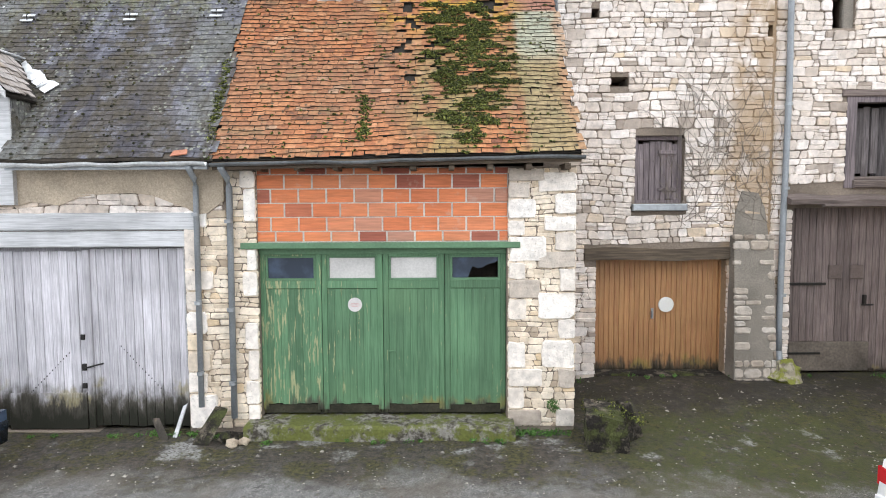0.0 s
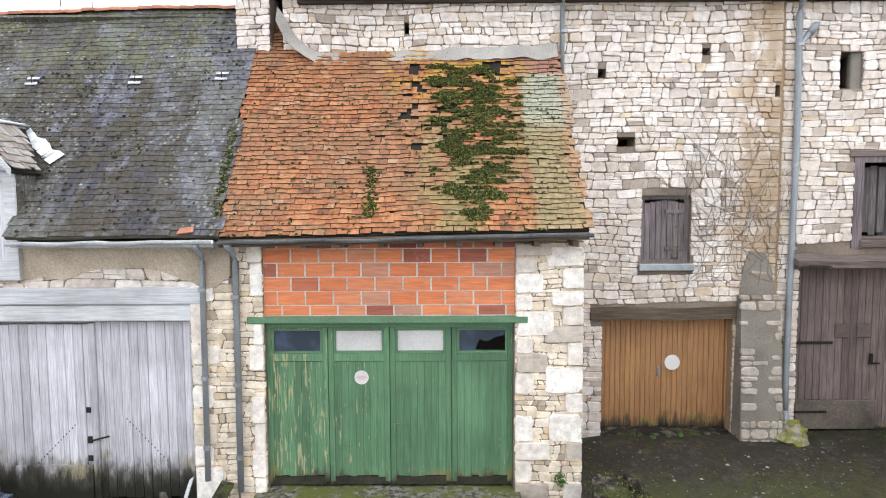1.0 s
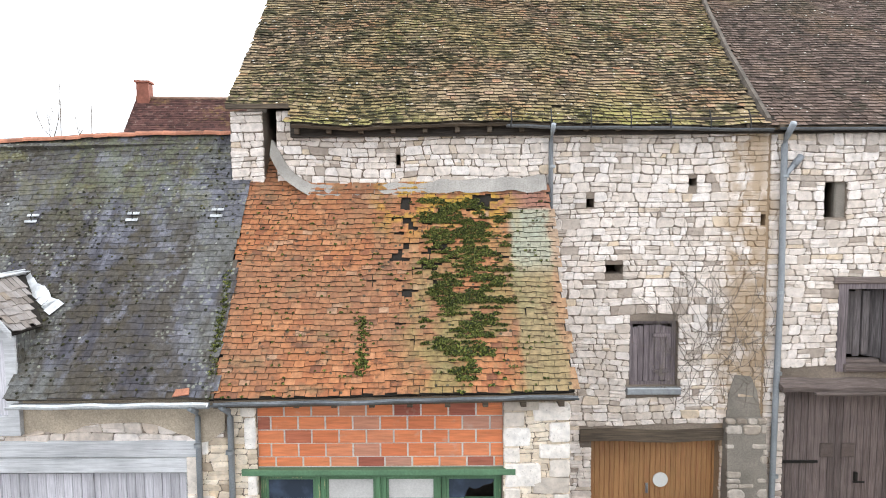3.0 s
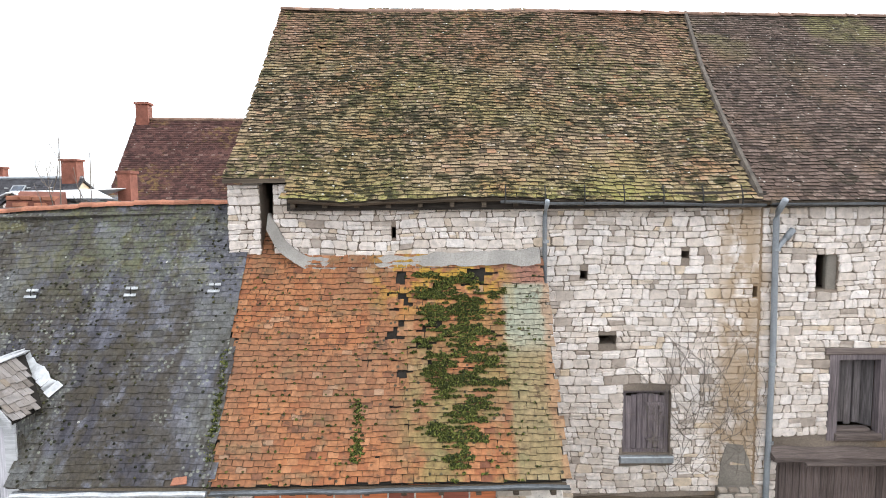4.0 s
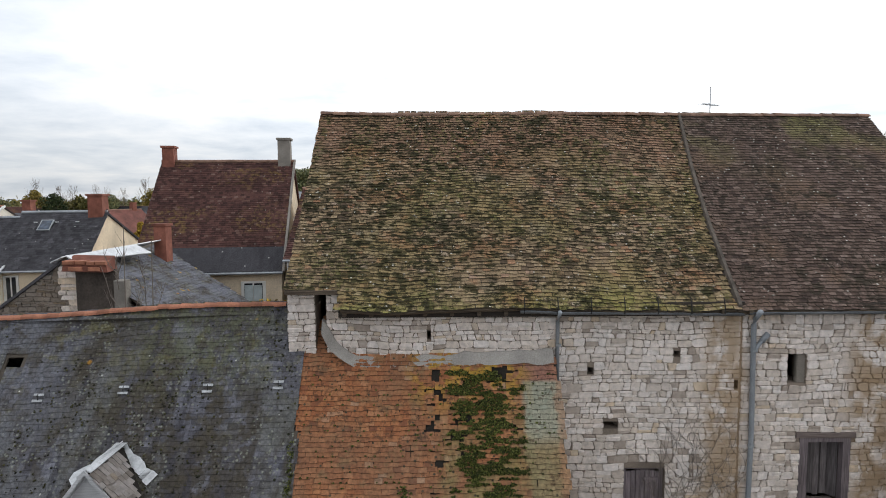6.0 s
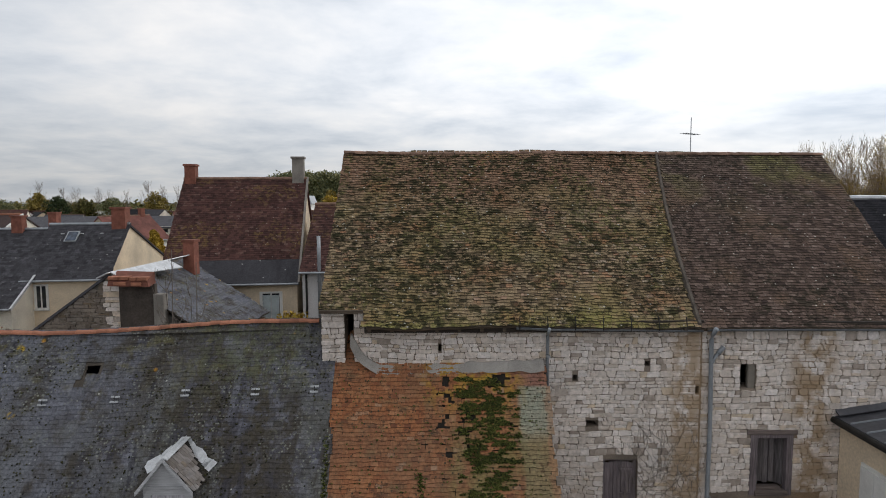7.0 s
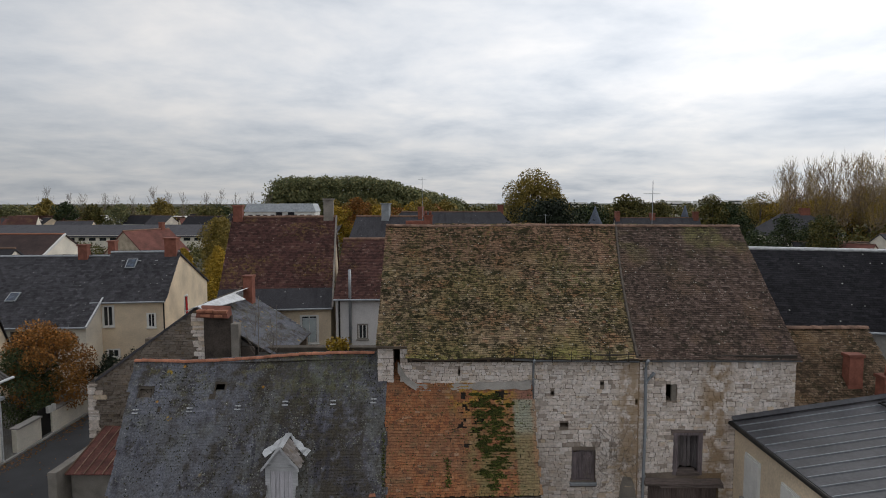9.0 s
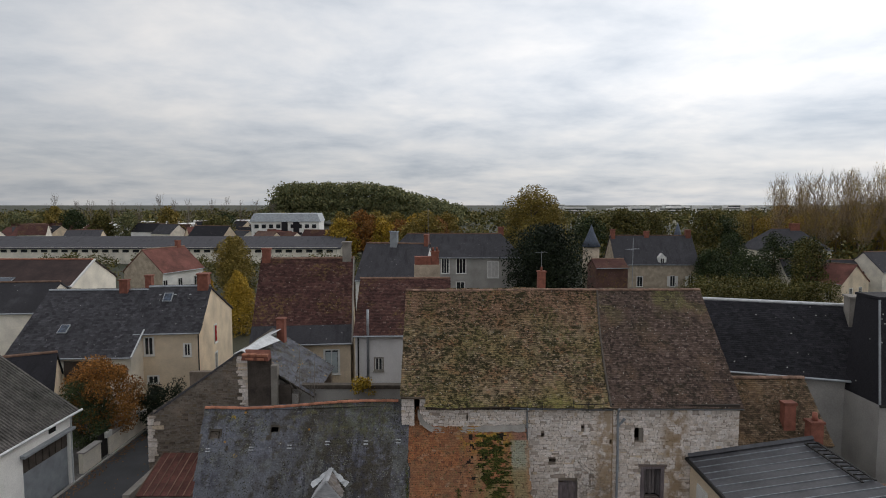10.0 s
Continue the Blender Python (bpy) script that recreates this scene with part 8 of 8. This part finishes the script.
part("roof", MB().prism([(-13.6, -0.6, 10.3), (13.6, -0.6, 10.3), (12.2, 0.8, 13.4), (-12.2, 0.8, 13.4)], (0, 18, 0)), M_ZINC, ob)
for zz in (1.5, 4.6, 7.7):
    for i in range(9):
        part("window", MB().box(-11.8 + i * 2.75, -10.2 + i * 2.75, -0.08, 0.02, zz, zz + 1.5), M_GLASS, ob)
for u in (-1.5, 3.0):
    part("stair_tower", MB().box(u, u + 2.3, -0.4, 0.02, 0.2, 10.2), M_SLATE_NEW, ob)
rt = random.Random(5)
for i in range(50):
    px = rt.uniform(-205, -15) if i < 38 else rt.uniform(30, 260)
    py = rt.uniform(180, 290) if i < 38 else rt.uniform(380, 620)
    e = rt.uniform(3.2, 5.2)
    house("far_house", rt.choice(["small far house with a slate roof", "small far house with pale walls"]), px, py, rt.uniform(-40, 40), rt.uniform(9, 15), rt.uniform(8, 10), e, e + rt.uniform(2.5, 4), rt.choice([M_CREAM, M_WHITEWALL, M_BEIGE]), rt.choice([M_SLATE_GREY, M_FARTILE, M_SLATE_NEW, M_REDTILE]), None, gutters=False)
for i in range(40):
    x, y = rt.uniform(90, 480), rt.uniform(640, 900)
    w, hh = rt.uniform(12, 30), rt.uniform(7, 16)
    b = turned("far_block", pose(x, y, 0), "pale far block of flats on the skyline", "building")
    part("wall", MB().box(-w / 2, w / 2, 0, 12, -0.1, hh), M_WHITEWALL, b)
    for k in range(int(hh / 3)):
        part("window_band", MB().box(-w / 2 + 1, w / 2 - 1, -0.1, 0.02, 1.0 + 3 * k, 2.3 + 3 * k), M_GLASS, b)
for i in range(8):
    x, y = rt.uniform(-330, -80), rt.uniform(260, 380)
    b = turned("warehouse", pose(x, y, 0, 0, 0, rt.uniform(-15, 15)), "pale warehouse with a flat roof", "warehouse")
    w = rt.uniform(18, 40)
    part("wall", MB().box(-w / 2, w / 2, 0, 20, -0.1, rt.uniform(5, 7)), M_WHITEWALL, b)

aerial(7.6, 40, 11.2, 1.7, 0.1)
aerial(-3.9, 59, 11.5, 5.4, 0.8)
aerial(11.0, 23.0, 0.0, 15.2, 0.6)
chimney(turned("brick_chimney", pose(7.6, 40, 0), "slim red brick chimney behind the barn ridge", "chimney"), 0, 0, 0.0, 10.9, 0.75, 0.75, pots=1, name="shaft")


# ---- trees ----
def leaf_cloud(mb, c, r, n, size, seed, flat=0.8):
    """n small four-cornered leaves strewn through a ball, denser towards its skin."""
    g = np.random.RandomState(seed)

    def way():
        v = g.normal(size=(n, 3))
        return v / np.linalg.norm(v, axis=1, keepdims=True)

    p = np.array(c) + way() * g.rand(n, 1) ** 0.4 * np.array([r, r, r * flat])
    a0 = way()
    b = np.cross(a0, way())
    b = b / np.linalg.norm(b, axis=1, keepdims=True) * size * g.uniform(0.3, 0.7, (n, 1))
    a = a0 * size * g.uniform(0.5, 1.1, (n, 1))
    o = len(mb.v)
    mb.v.extend(map(tuple, np.stack([p - a, p - b * 0.9, p + a, p + b], 1).reshape(-1, 3).tolist()))
    mb.f.extend((o + i, o + i + 1, o + i + 2, o + i + 3) for i in range(0, 4 * n, 4))


def tree(name, label, x, y, h, r, mat, seed, leaves=1600, size=0.3, trunk=0.25, low=0.3, slim=1.0):
    """Tapered trunk, limbs and a crown of many small leaves gathered in uneven clumps."""
    g = random.Random(seed)
    t = turned(name, pose(x, y, 0), label, "tree")
    tm = MB().tube([(0, 0, -0.1), (g.uniform(-0.1, 0.1) * r, 0, h * 0.35), (g.uniform(-0.1, 0.1) * r, 0, h * 0.8)], h * 0.022 + 0.06, 8, h * 0.006)
    crown = MB()
    n = 16
    for i in range(n):
        a, k = 2.4 * i + g.uniform(-0.3, 0.3), (i + 0.5) / n
        z = h * (low + (0.94 - low) * k)
        rad = r * math.sin(math.pi * min(0.97, 0.22 + 0.72 * k)) ** 0.8 * g.uniform(0.45, 0.85)
        c = (math.cos(a) * rad, math.sin(a) * rad, z)
        tm.tube([(0, 0, max(h * 0.15, z - rad * 0.8)), (c[0] * 0.5, c[1] * 0.5, z - rad * 0.25), c], h * 0.007 + 0.02, 5, 0.015)
        rr = r * g.uniform(0.34, 0.55) * slim
        leaf_cloud(crown, c, rr, int(leaves * 5.0) // n, size * 0.55, seed * 31 + i, 0.85)
    part("trunk", tm, M_BARK, t)
    part("crown", crown, mat, t)
    return t


def cone_tree(name, label, x, y, h, r, mat, seed, leaves=17000, size=0.15, round_top=False):
    """A dense upright tree whose leaves reach almost to the ground."""
    g = random.Random(seed)
    t = turned(name, pose(x, y, 0), label, "tree")
    part("trunk", MB().tube([(0, 0, -0.1), (0, 0, h * 0.8)], 0.16, 8, 0.03), M_BARK, t)
    crown = MB()
    n = 26
    for i in range(n):
        k = (i + 0.5) / n
        z = h * (0.10 + 0.84 * k)
        prof = math.sqrt(max(0.05, 1 - (2 * k - 1) ** 2)) if round_top else (1 - k) ** 0.7 * min(1.0, 0.55 + 2.5 * k)
        a, rad = 2.4 * i, r * prof * g.uniform(0.35, 0.62)
        rr = max(0.12 * r, r * prof * 0.55)
        c = (math.cos(a) * rad, math.sin(a) * rad, z)
        leaf_cloud(crown, c, rr * 1.05, leaves // n, size, seed * 17 + i, 1.2)
    part("crown", crown, mat, t)
    return t


def bare_tree(x, y, h, seed, label="tall leafless poplar with fine pale twigs", spread=0.22, mat=M_TWIG, fine=0.035, limbs=34, leaves=0):
    """A leafless tree: a stem, rising limbs and a brush of twigs."""
    g = random.Random(seed)
    t = turned("bare_tree", pose(x, y, 0), label, "tree")
    mb = MB().tube([(0, 0, -0.1), (g.uniform(-0.02, 0.02) * h, 0, h * 0.5), (g.uniform(-0.03, 0.03) * h, 0, h * 0.96)], fine * 3.5, 5, fine)
    for i in range(limbs):
        z = h * g.uniform(0.22, 0.86)
        a, l = g.uniform(0, 6.283), h * spread * g.uniform(0.5, 1.0) * (1.25 - z / h)
        p = Vector((0, 0, z))
        q = p + Vector((math.cos(a) * l * 0.55, math.sin(a) * l * 0.55, l * 0.6))
        e = q + Vector((math.cos(a) * l * 0.3, math.sin(a) * l * 0.3, l * 0.9))
        mb.tube([p, q, e], fine * 1.4, 3, fine * 0.7)
        for _ in range(5):
            s = p.lerp(q, g.uniform(0.4, 1)) if g.random() < 0.4 else q.lerp(e, g.random())
            mb.tube([s, s + Vector((g.uniform(-0.7, 0.7), g.uniform(-0.7, 0.7), g.uniform(0.5, 1.4))) * l * 0.5], fine * 0.8, 3, fine * 0.45)
    part("branchwork", mb, mat, t)
    if leaves:
        crown = MB()
        for i in range(10):
            z = h * g.uniform(0.35, 0.92)
            a, l = g.uniform(0, 6.283), h * 0.09 * (1.2 - z / h)
            leaf_cloud(crown, (math.cos(a) * l, math.sin(a) * l, z), h * 0.07, leaves // 10, 0.15, seed * 13 + i, 1.3)
        part("crown", crown, M_LEAF_GOLD, t, "thin yellow leaves left in the crown")


tree("autumn_tree", "rusty autumn tree in the lane garden", -26.6, 25.2, 6.3, 2.9, M_LEAF_RUST, 3, 3300, 0.17, low=0.25, slim=0.78)
tree("garden_tree", "dark green shrub tree below the autumn tree", -27.2, 23.6, 4.9, 2.3, M_LEAF_DARK, 4, 2200, 0.15, low=0.15, slim=0.85)
cone_tree("golden_tree", "upright olive-gold tree among the roofs", -29.6, 62, 8.6, 4.3, M_LEAF_GOLD, 20)
cone_tree("golden_tree", "upright yellow-leaved tree among the roofs", -34.4, 63, 8.4, 3.2, M_LEAF_GOLD, 21)
cone_tree("round_tree", "olive-brown broad tree by the shed", -41.4, 93, 11.6, 3.6, M_LEAF_AUTUMN, 30, 15000, 0.22, True)
tree("chestnut_tree", "large autumn chestnut with olive-gold crown", 21.5, 140, 20.6, 8.6, M_LEAF_AUTUMN, 31, 3600, 0.6, low=0.25)
cone_tree("yew_tree", "broad dark evergreen tree", 13.6, 72, 13.9, 6.8, M_LEAF_YEW, 32, 26000, 0.24, True)
for i in range(9):
    tree("garden_tree", "dark green garden tree beside the manor", 50 + i * 2.9 + rt.uniform(-1, 1), 96 + rt.uniform(-8, 16), rt.uniform(8, 11.5), rt.uniform(3, 4.5), (M_LEAF_DARK, M_LEAF_OLIVE, M_LEAF_DARK)[i % 3], 40 + i, 900, 0.42, low=0.15)
for i in range(14):
    tree("park_tree", "dark tree behind the manor", 22 + i * 6.5 + rt.uniform(-2, 2), 165 + rt.uniform(-14, 40), rt.uniform(11.5, 16), rt.uniform(4.5, 7), (M_LEAF_DARK, M_LEAF_OLIVE, M_LEAF_OLIVE)[i % 3], 60 + i, 800, 0.75, low=0.15)
for i in range(13):
    tree("autumn_tree", "golden autumn tree at the wood's edge", -37 + i * 2.9 + rt.uniform(-1.0, 1.0), 172 + rt.uniform(-8, 14), rt.uniform(11, 15.5), rt.uniform(4.5, 6), (M_LEAF_AUTUMN, M_LEAF_GOLD, M_LEAF_AUTUMN, M_LEAF_RUST)[i % 4], 80 + i, 900, 0.75, low=0.15)
M_POPLAR = plain("pale_poplar_twigs", (0.30, 0.225, 0.15), 0.95, var=0.15)
for i in range(30):
    k = i / 29
    bare_tree(90 + 40 * k + rt.uniform(-1.5, 1.5), 142 + rt.uniform(-6, 14), rt.uniform(22, 26.5) + 5 * k, 100 + i, fine=0.030, limbs=58, mat=M_POPLAR, spread=0.20, leaves=900)
for i in range(26):
    k = i / 25
    tree("autumn_tree", "golden autumn tree in front of the poplars", 86 + 46 * k + rt.uniform(-2, 2), 150 + rt.uniform(-6, 16), rt.uniform(13, 17) + 4 * k, rt.uniform(3.2, 4.6), (M_LEAF_AUTUMN, M_LEAF_GOLD, M_LEAF_AUTUMN, M_LEAF_RUST)[i % 4], 120 + i, 700, 0.42, low=0.08)
for i, (x, y, h) in enumerate(((-8.7, 13.8, 9.9), (-9.5, 13.9, 10.3))):
    bare_tree(x, y, h, 150 + i, "thin leafless sapling behind the slate house", 0.16, M_TWIG, 0.010, 11)
for i in range(16):
    tree("far_tree", "far tree in the treeline", -300 + i * 15 + rt.uniform(-5, 5), 265 + rt.uniform(-30, 60), rt.uniform(11, 16), rt.uniform(5, 7.5), (M_LEAF_DARK, M_LEAF_OLIVE, M_LEAF_WOOD, M_LEAF_AUTUMN)[i % 4], 170 + i, 600, 1.1, low=0.1)
for i in range(14):
    bare_tree(-210 + i * 9 + rt.uniform(-2, 2), 300, rt.uniform(18, 23), 190 + i, "far leafless poplar in a row", 0.26, M_TWIG, 0.045, 26)
wood = MB()
for i in range(420):
    a = rt.random()
    x = -142 + 150 * a
    y = 430 + rt.uniform(0, 70)
    top = 36 * min(1.0, (a + 0.01) * 9) ** 0.5 * (1 - 0.55 * max(0.0, (a - 0.55) / 0.45)) + rt.uniform(-2, 2)
    for k in range(3):
        leaf_cloud(wood, (x + rt.uniform(-3, 3), y, top * (0.86 - 0.27 * k) - 3), 5.5, 70, 1.2, 900 + i * 3 + k, 0.95)
single("wood", wood, M_LEAF_WOOD, "rounded dark wood on the skyline", "wood", kind="stuff")
fringe = MB()
for i in range(1500):
    x = rt.uniform(-480, 620)
    y = rt.uniform(300, 680)
    if -150 < x < 10 and y < 520:
        continue
    leaf_cloud(fringe, (x, y, rt.uniform(3, 8)), rt.uniform(5, 9), 44, 1.5, 3000 + i, 0.7)
single("far_treeline", fringe, M_LEAF_OLIVE, "far hedges and trees towards the horizon", "treeline", kind="stuff")
hedge = MB()
for i in range(260):
    leaf_cloud(hedge, (rt.uniform(40, 63), rt.uniform(78, 92), rt.uniform(0.6, 4.0)), rt.uniform(0.9, 1.7), 70, 0.22, 6000 + i, 0.9)
single("garden_hedge", hedge, M_LEAF_OLIVE, "overgrown green garden hedge behind the slate house", "hedge", kind="stuff")
scrub = MB()
for i in range(620):
    x, y = (rt.uniform(-110, 10), rt.uniform(95, 150)) if i < 260 else (rt.uniform(-20, 130), rt.uniform(115, 260))
    if 30 < x < 50 and y < 118:
        continue
    s = 1.0 if i < 260 else 1.9
    leaf_cloud(scrub, (x, y, rt.uniform(0.5, 3) * s), rt.uniform(1.2, 2.4) * s, 60, 0.36 * s, 7000 + i, 0.9)
single("garden_scrub", scrub, M_LEAF_OLIVE, "garden bushes and scrub among the far houses", "shrubs", kind="stuff")
near_hedge = MB()
for i in range(70):
    leaf_cloud(near_hedge, (rt.uniform(-23.5, -20.2), rt.uniform(7.5, 12.4), rt.uniform(0.3, 1.4)), 0.7, 60, 0.12, 8000 + i, 0.9)
single("lane_hedge", near_hedge, M_LEAF_OLIVE, "clipped green hedge beside the lane", "hedge", kind="stuff")
bush = MB()
for i in range(12):
    leaf_cloud(bush, (-6.6 + rt.uniform(-0.5, 0.5), 18.7, 6.1 + rt.uniform(-0.1, 0.6)), 0.36, 50, 0.10, 8200 + i, 0.9)
single("wall_shrub", bush, M_LEAF_GOLD, "yellowing shrub growing on the yard wall", "shrub", kind="stuff")
shrubs = MB()
for i in range(60):
    leaf_cloud(shrubs, (rt.uniform(-24.9, -22.2), rt.uniform(26.3, 29.0), rt.uniform(0.4, 3.4)), rt.uniform(0.4, 0.8), 110, 0.10, 8300 + i, 0.9)
single("dark_shrubs", shrubs, M_LEAF_YEW, "dark evergreen shrubs at the foot of the beige house", "shrub", kind="stuff")
fallen = MB()
for i in range(500):
    x, y = rt.uniform(-24.9, -23.9) if rt.random() < 0.8 else rt.uniform(-24.5, -20.0), rt.uniform(12, 27)
    leaf_cloud(fallen, (x, y, 0.03), 0.06, 3, 0.05, 8500 + i, 0.2)
single("fallen_leaves", fallen, M_LEAF_RUST, "brown fallen leaves along the lane kerb", "leaves", kind="stuff")


# ---- small things along the street ----
welded(single("stone_block", rough_block([(2.15, 6.95, -0.02), (2.72, 6.85, -0.02), (2.80, 7.55, 0.0), (2.25, 7.6, 0.0), (2.12, 6.98, 0.54), (2.66, 6.88, 0.46), (2.74, 7.5, 0.50), (2.22, 7.55, 0.58)], 9, 0.05, 2), M_RUBBLE, "large dark mossy stone block on the ground", "block"))
welded(single("stone_slab", rough_block([(2.76, 7.20, 0.02), (3.08, 7.40, 0.02), (3.14, 7.95, 0.03), (2.82, 7.8, 0.02), (2.72, 7.25, 0.52), (2.86, 7.36, 0.54), (3.02, 7.85, 0.42), (2.74, 7.75, 0.50)], 7, 0.05, 5), M_RUBBLE, "dark mossy slab leaning beside the stone block", "slab"))
tuft = MB()
for k in range(90):
    x, y = rng.uniform(2.15, 2.95), rng.uniform(6.95, 7.7)
    zt = 0.52 if x < 2.75 else 0.46
    leaf_cloud(tuft, (x, y, zt + rng.uniform(-0.1, 0.03)), 0.05, 10, 0.02, 9000 + k, 0.6)
single("block_moss", tuft, M_MOSS, "moss on the stone block", "moss", kind="stuff")
single("mossy_footing", MB().lump((6.30, 9.55, 0.30), 0.27, 0.22, 0.24, 3, 0.35, 10), M_MOSSCAP, "moss-covered stone under the downpipe", "stone")
pl = single("slate_piece", MB().hexa([(-3.45, 7.25, 0.0), (-3.2, 7.22, 0.0), (-3.05, 7.55, 0.38), (-3.25, 7.6, 0.40), (-3.45, 7.28, 0.04), (-3.2, 7.25, 0.04), (-3.05, 7.58, 0.42), (-3.25, 7.63, 0.44)]), M_RUBBLE, "mossy slate leaning against the wall foot", "slate")
single("plank_offcut", MB().hexa([(-4.02, 7.45, 0.0), (-3.88, 7.40, 0.0), (-4.10, 7.6, 0.24), (-4.2, 7.62, 0.22), (-4.02, 7.48, 0.03), (-3.88, 7.43, 0.03), (-4.10, 7.63, 0.26), (-4.2, 7.65, 0.25)]), M_BROWN_WOOD, "short plank offcut leaning on the barn door", "plank")
single("wooden_stake", MB().hexa([(-3.86, 7.52, 0.0), (-3.80, 7.52, 0.0), (-3.80, 7.56, 0.0), (-3.86, 7.56, 0.0), (-3.76, 7.68, 0.42), (-3.70, 7.68, 0.46), (-3.70, 7.72, 0.46), (-3.76, 7.72, 0.42)]), M_GREY_BEAM, "grey wooden stake leaning by the door post", "stake")
for i, (x, y, s) in enumerate(((-2.95, 7.35, 0.15), (-2.86, 7.2, 0.10), (-2.72, 7.28, 0.09))):
    single("broken_stone", MB().lump((x, y, s * 0.45), s, s * 0.8, s * 0.6, 11 + i, 0.35, 5), M_PLASTER if i else M_RUBBLE, "broken limestone lump at the wall foot", "stone", "broken stones")
weeds = MB()
for i in range(60):
    x = rng.choice([rng.uniform(-6.5, -3.1), rng.uniform(1.2, 2.1), rng.uniform(2.4, 9.0), rng.uniform(-2.7, 1.1)])
    y = (7.58 if x < -2.8 else 7.30 if x < 1.15 else 7.62 if x < 2.15 else 9.72) + rng.uniform(-0.08, 0.05)
    leaf_cloud(weeds, (x, y, soil(x, y) + 0.03), rng.uniform(0.04, 0.11), 36, 0.022, 9300 + i, 0.6)
leaf_cloud(weeds, (1.80, 7.66, 0.42), 0.11, 90, 0.03, 9400, 0.9)
single("weeds", weeds, M_WEED, "green weeds sprouting along the wall foot", "weeds", kind="stuff")
grit = MB()
for i in range(3600):
    x, y = rng.uniform(-7, 9), rng.uniform(2.5, 9.6)
    if y > 7.3 and x < 2.2:
        continue
    s = rng.uniform(0.005, 0.015) * (2.0 if rng.random() < 0.06 else 0.9)
    z = soil(x, y) + s * 0.3
    grit.add([(x - s, y - s * 0.7, z), (x + s, y - s, z), (x + s * 0.8, y + s, z), (x - s, y + s * 0.8, z), (x, y, z + s * 0.9)], [(0, 1, 4), (1, 2, 4), (2, 3, 4), (3, 0, 4), (3, 2, 1, 0)])
single("loose_gravel", grit, plain("pale_grit", (0.24, 0.225, 0.195), 0.95, var=0.2, pieces=0.6), "loose pale grit scattered over the street", "gravel", kind="stuff")


def car(m, paint, label):
    """A small hatchback: length along x, its tail towards +x."""
    c = turned("parked_car", m, label, "car")
    prof = [(-1.95, 0.35), (-1.98, 0.62), (-1.85, 0.80), (-1.0, 0.95), (-0.45, 1.38), (0.2, 1.47), (1.2, 1.44), (1.72, 1.02), (1.93, 0.92), (1.98, 0.55), (1.92, 0.32)]
    shell = bmesh.new()
    rings = []
    for y, k in ((-0.80, 0.90), (-0.74, 0.99), (-0.4, 1.0), (0.4, 1.0), (0.74, 0.99), (0.80, 0.90)):
        rings.append([shell.verts.new((x * (0.97 if abs(y) > 0.75 else 1.0), y * (1 - 0.16 * max(0.0, z - 0.9)), 0.3 + (z - 0.3) * k)) for x, z in prof])
    n = len(prof)
    for a, b in zip(rings, rings[1:]):
        for i in range(n):
            shell.faces.new((a[i], a[(i + 1) % n], b[(i + 1) % n], b[i]))
    shell.faces.new(rings[0][::-1])
    shell.faces.new(rings[-1])
    bmesh.ops.recalc_face_normals(shell, faces=shell.faces)
    me = bpy.data.meshes.new("body")
    shell.to_mesh(me)
    shell.free()
    me.materials.append(paint)
    body = smooth(under(new("body", me), c))
    part("rear_window", MB().slab([(1.70, -0.58, 1.07), (1.70, 0.58, 1.07), (1.27, 0.52, 1.43), (1.27, -0.52, 1.43)], 0.02), M_GLASS, body)
    part("windscreen", MB().slab([(-0.98, 0.58, 0.99), (-0.98, -0.58, 0.99), (-0.50, -0.52, 1.37), (-0.50, 0.52, 1.37)], 0.02), M_GLASS, body)
    for s in (-1, 1):
        part("side_window", MB().slab([(-0.7, s * 0.785, 0.98), (1.4, s * 0.785, 0.98), (1.1, s * 0.735, 1.32), (-0.35, s * 0.735, 1.32)][:: -s], 0.02), M_GLASS, body)
        part("tail_lamp", MB().bev(1.70, 1.96, min(s * 0.66, s * 0.79), max(s * 0.66, s * 0.79), 0.66, 0.84, 0.02), M_TAIL, body, "red tail lamp")
        part("headlight", MB().bev(-1.96, -1.74, min(s * 0.52, s * 0.76), max(s * 0.52, s * 0.76), 0.62, 0.78, 0.02), M_BLUEGLASS, body, "clear headlight")
    part("bumper", MB().bev(1.85, 2.02, -0.74, 0.74, 0.38, 0.58, 0.03), paint, body)
    plate = part("number_plate", MB().box(1.99, 2.03, -0.26, 0.26, 0.60, 0.71), M_WHITE, body, "white plate with dark bars")
    for i in range(6):
        part("bar", MB().box(2.031, 2.034, -0.21 + i * 0.075, -0.17 + i * 0.075, 0.625, 0.685), M_IRON, plate)
    for x in (-1.25, 1.25):
        for s in (-1, 1):
            wl_ = smooth(part("wheel", MB().tube([(x, s * 0.62, 0.31), (x, s * 0.80, 0.31)], 0.31, 20), M_RUBBER, c))
            part("rim", MB().tube([(x, s * 0.80, 0.31), (x, s * 0.812, 0.31)], 0.2, 16), M_ZINC, wl_)
    return c


car(pose(-7.52, 5.8, 0, 0, 0, 180), M_CAR_BLUE, "dark blue hatchback parked at the kerb")
car(pose(6.40, 3.90, 0, 0, 0, 180), M_CAR_WHITE, "white hatchback with red tail lamps parked in the street")
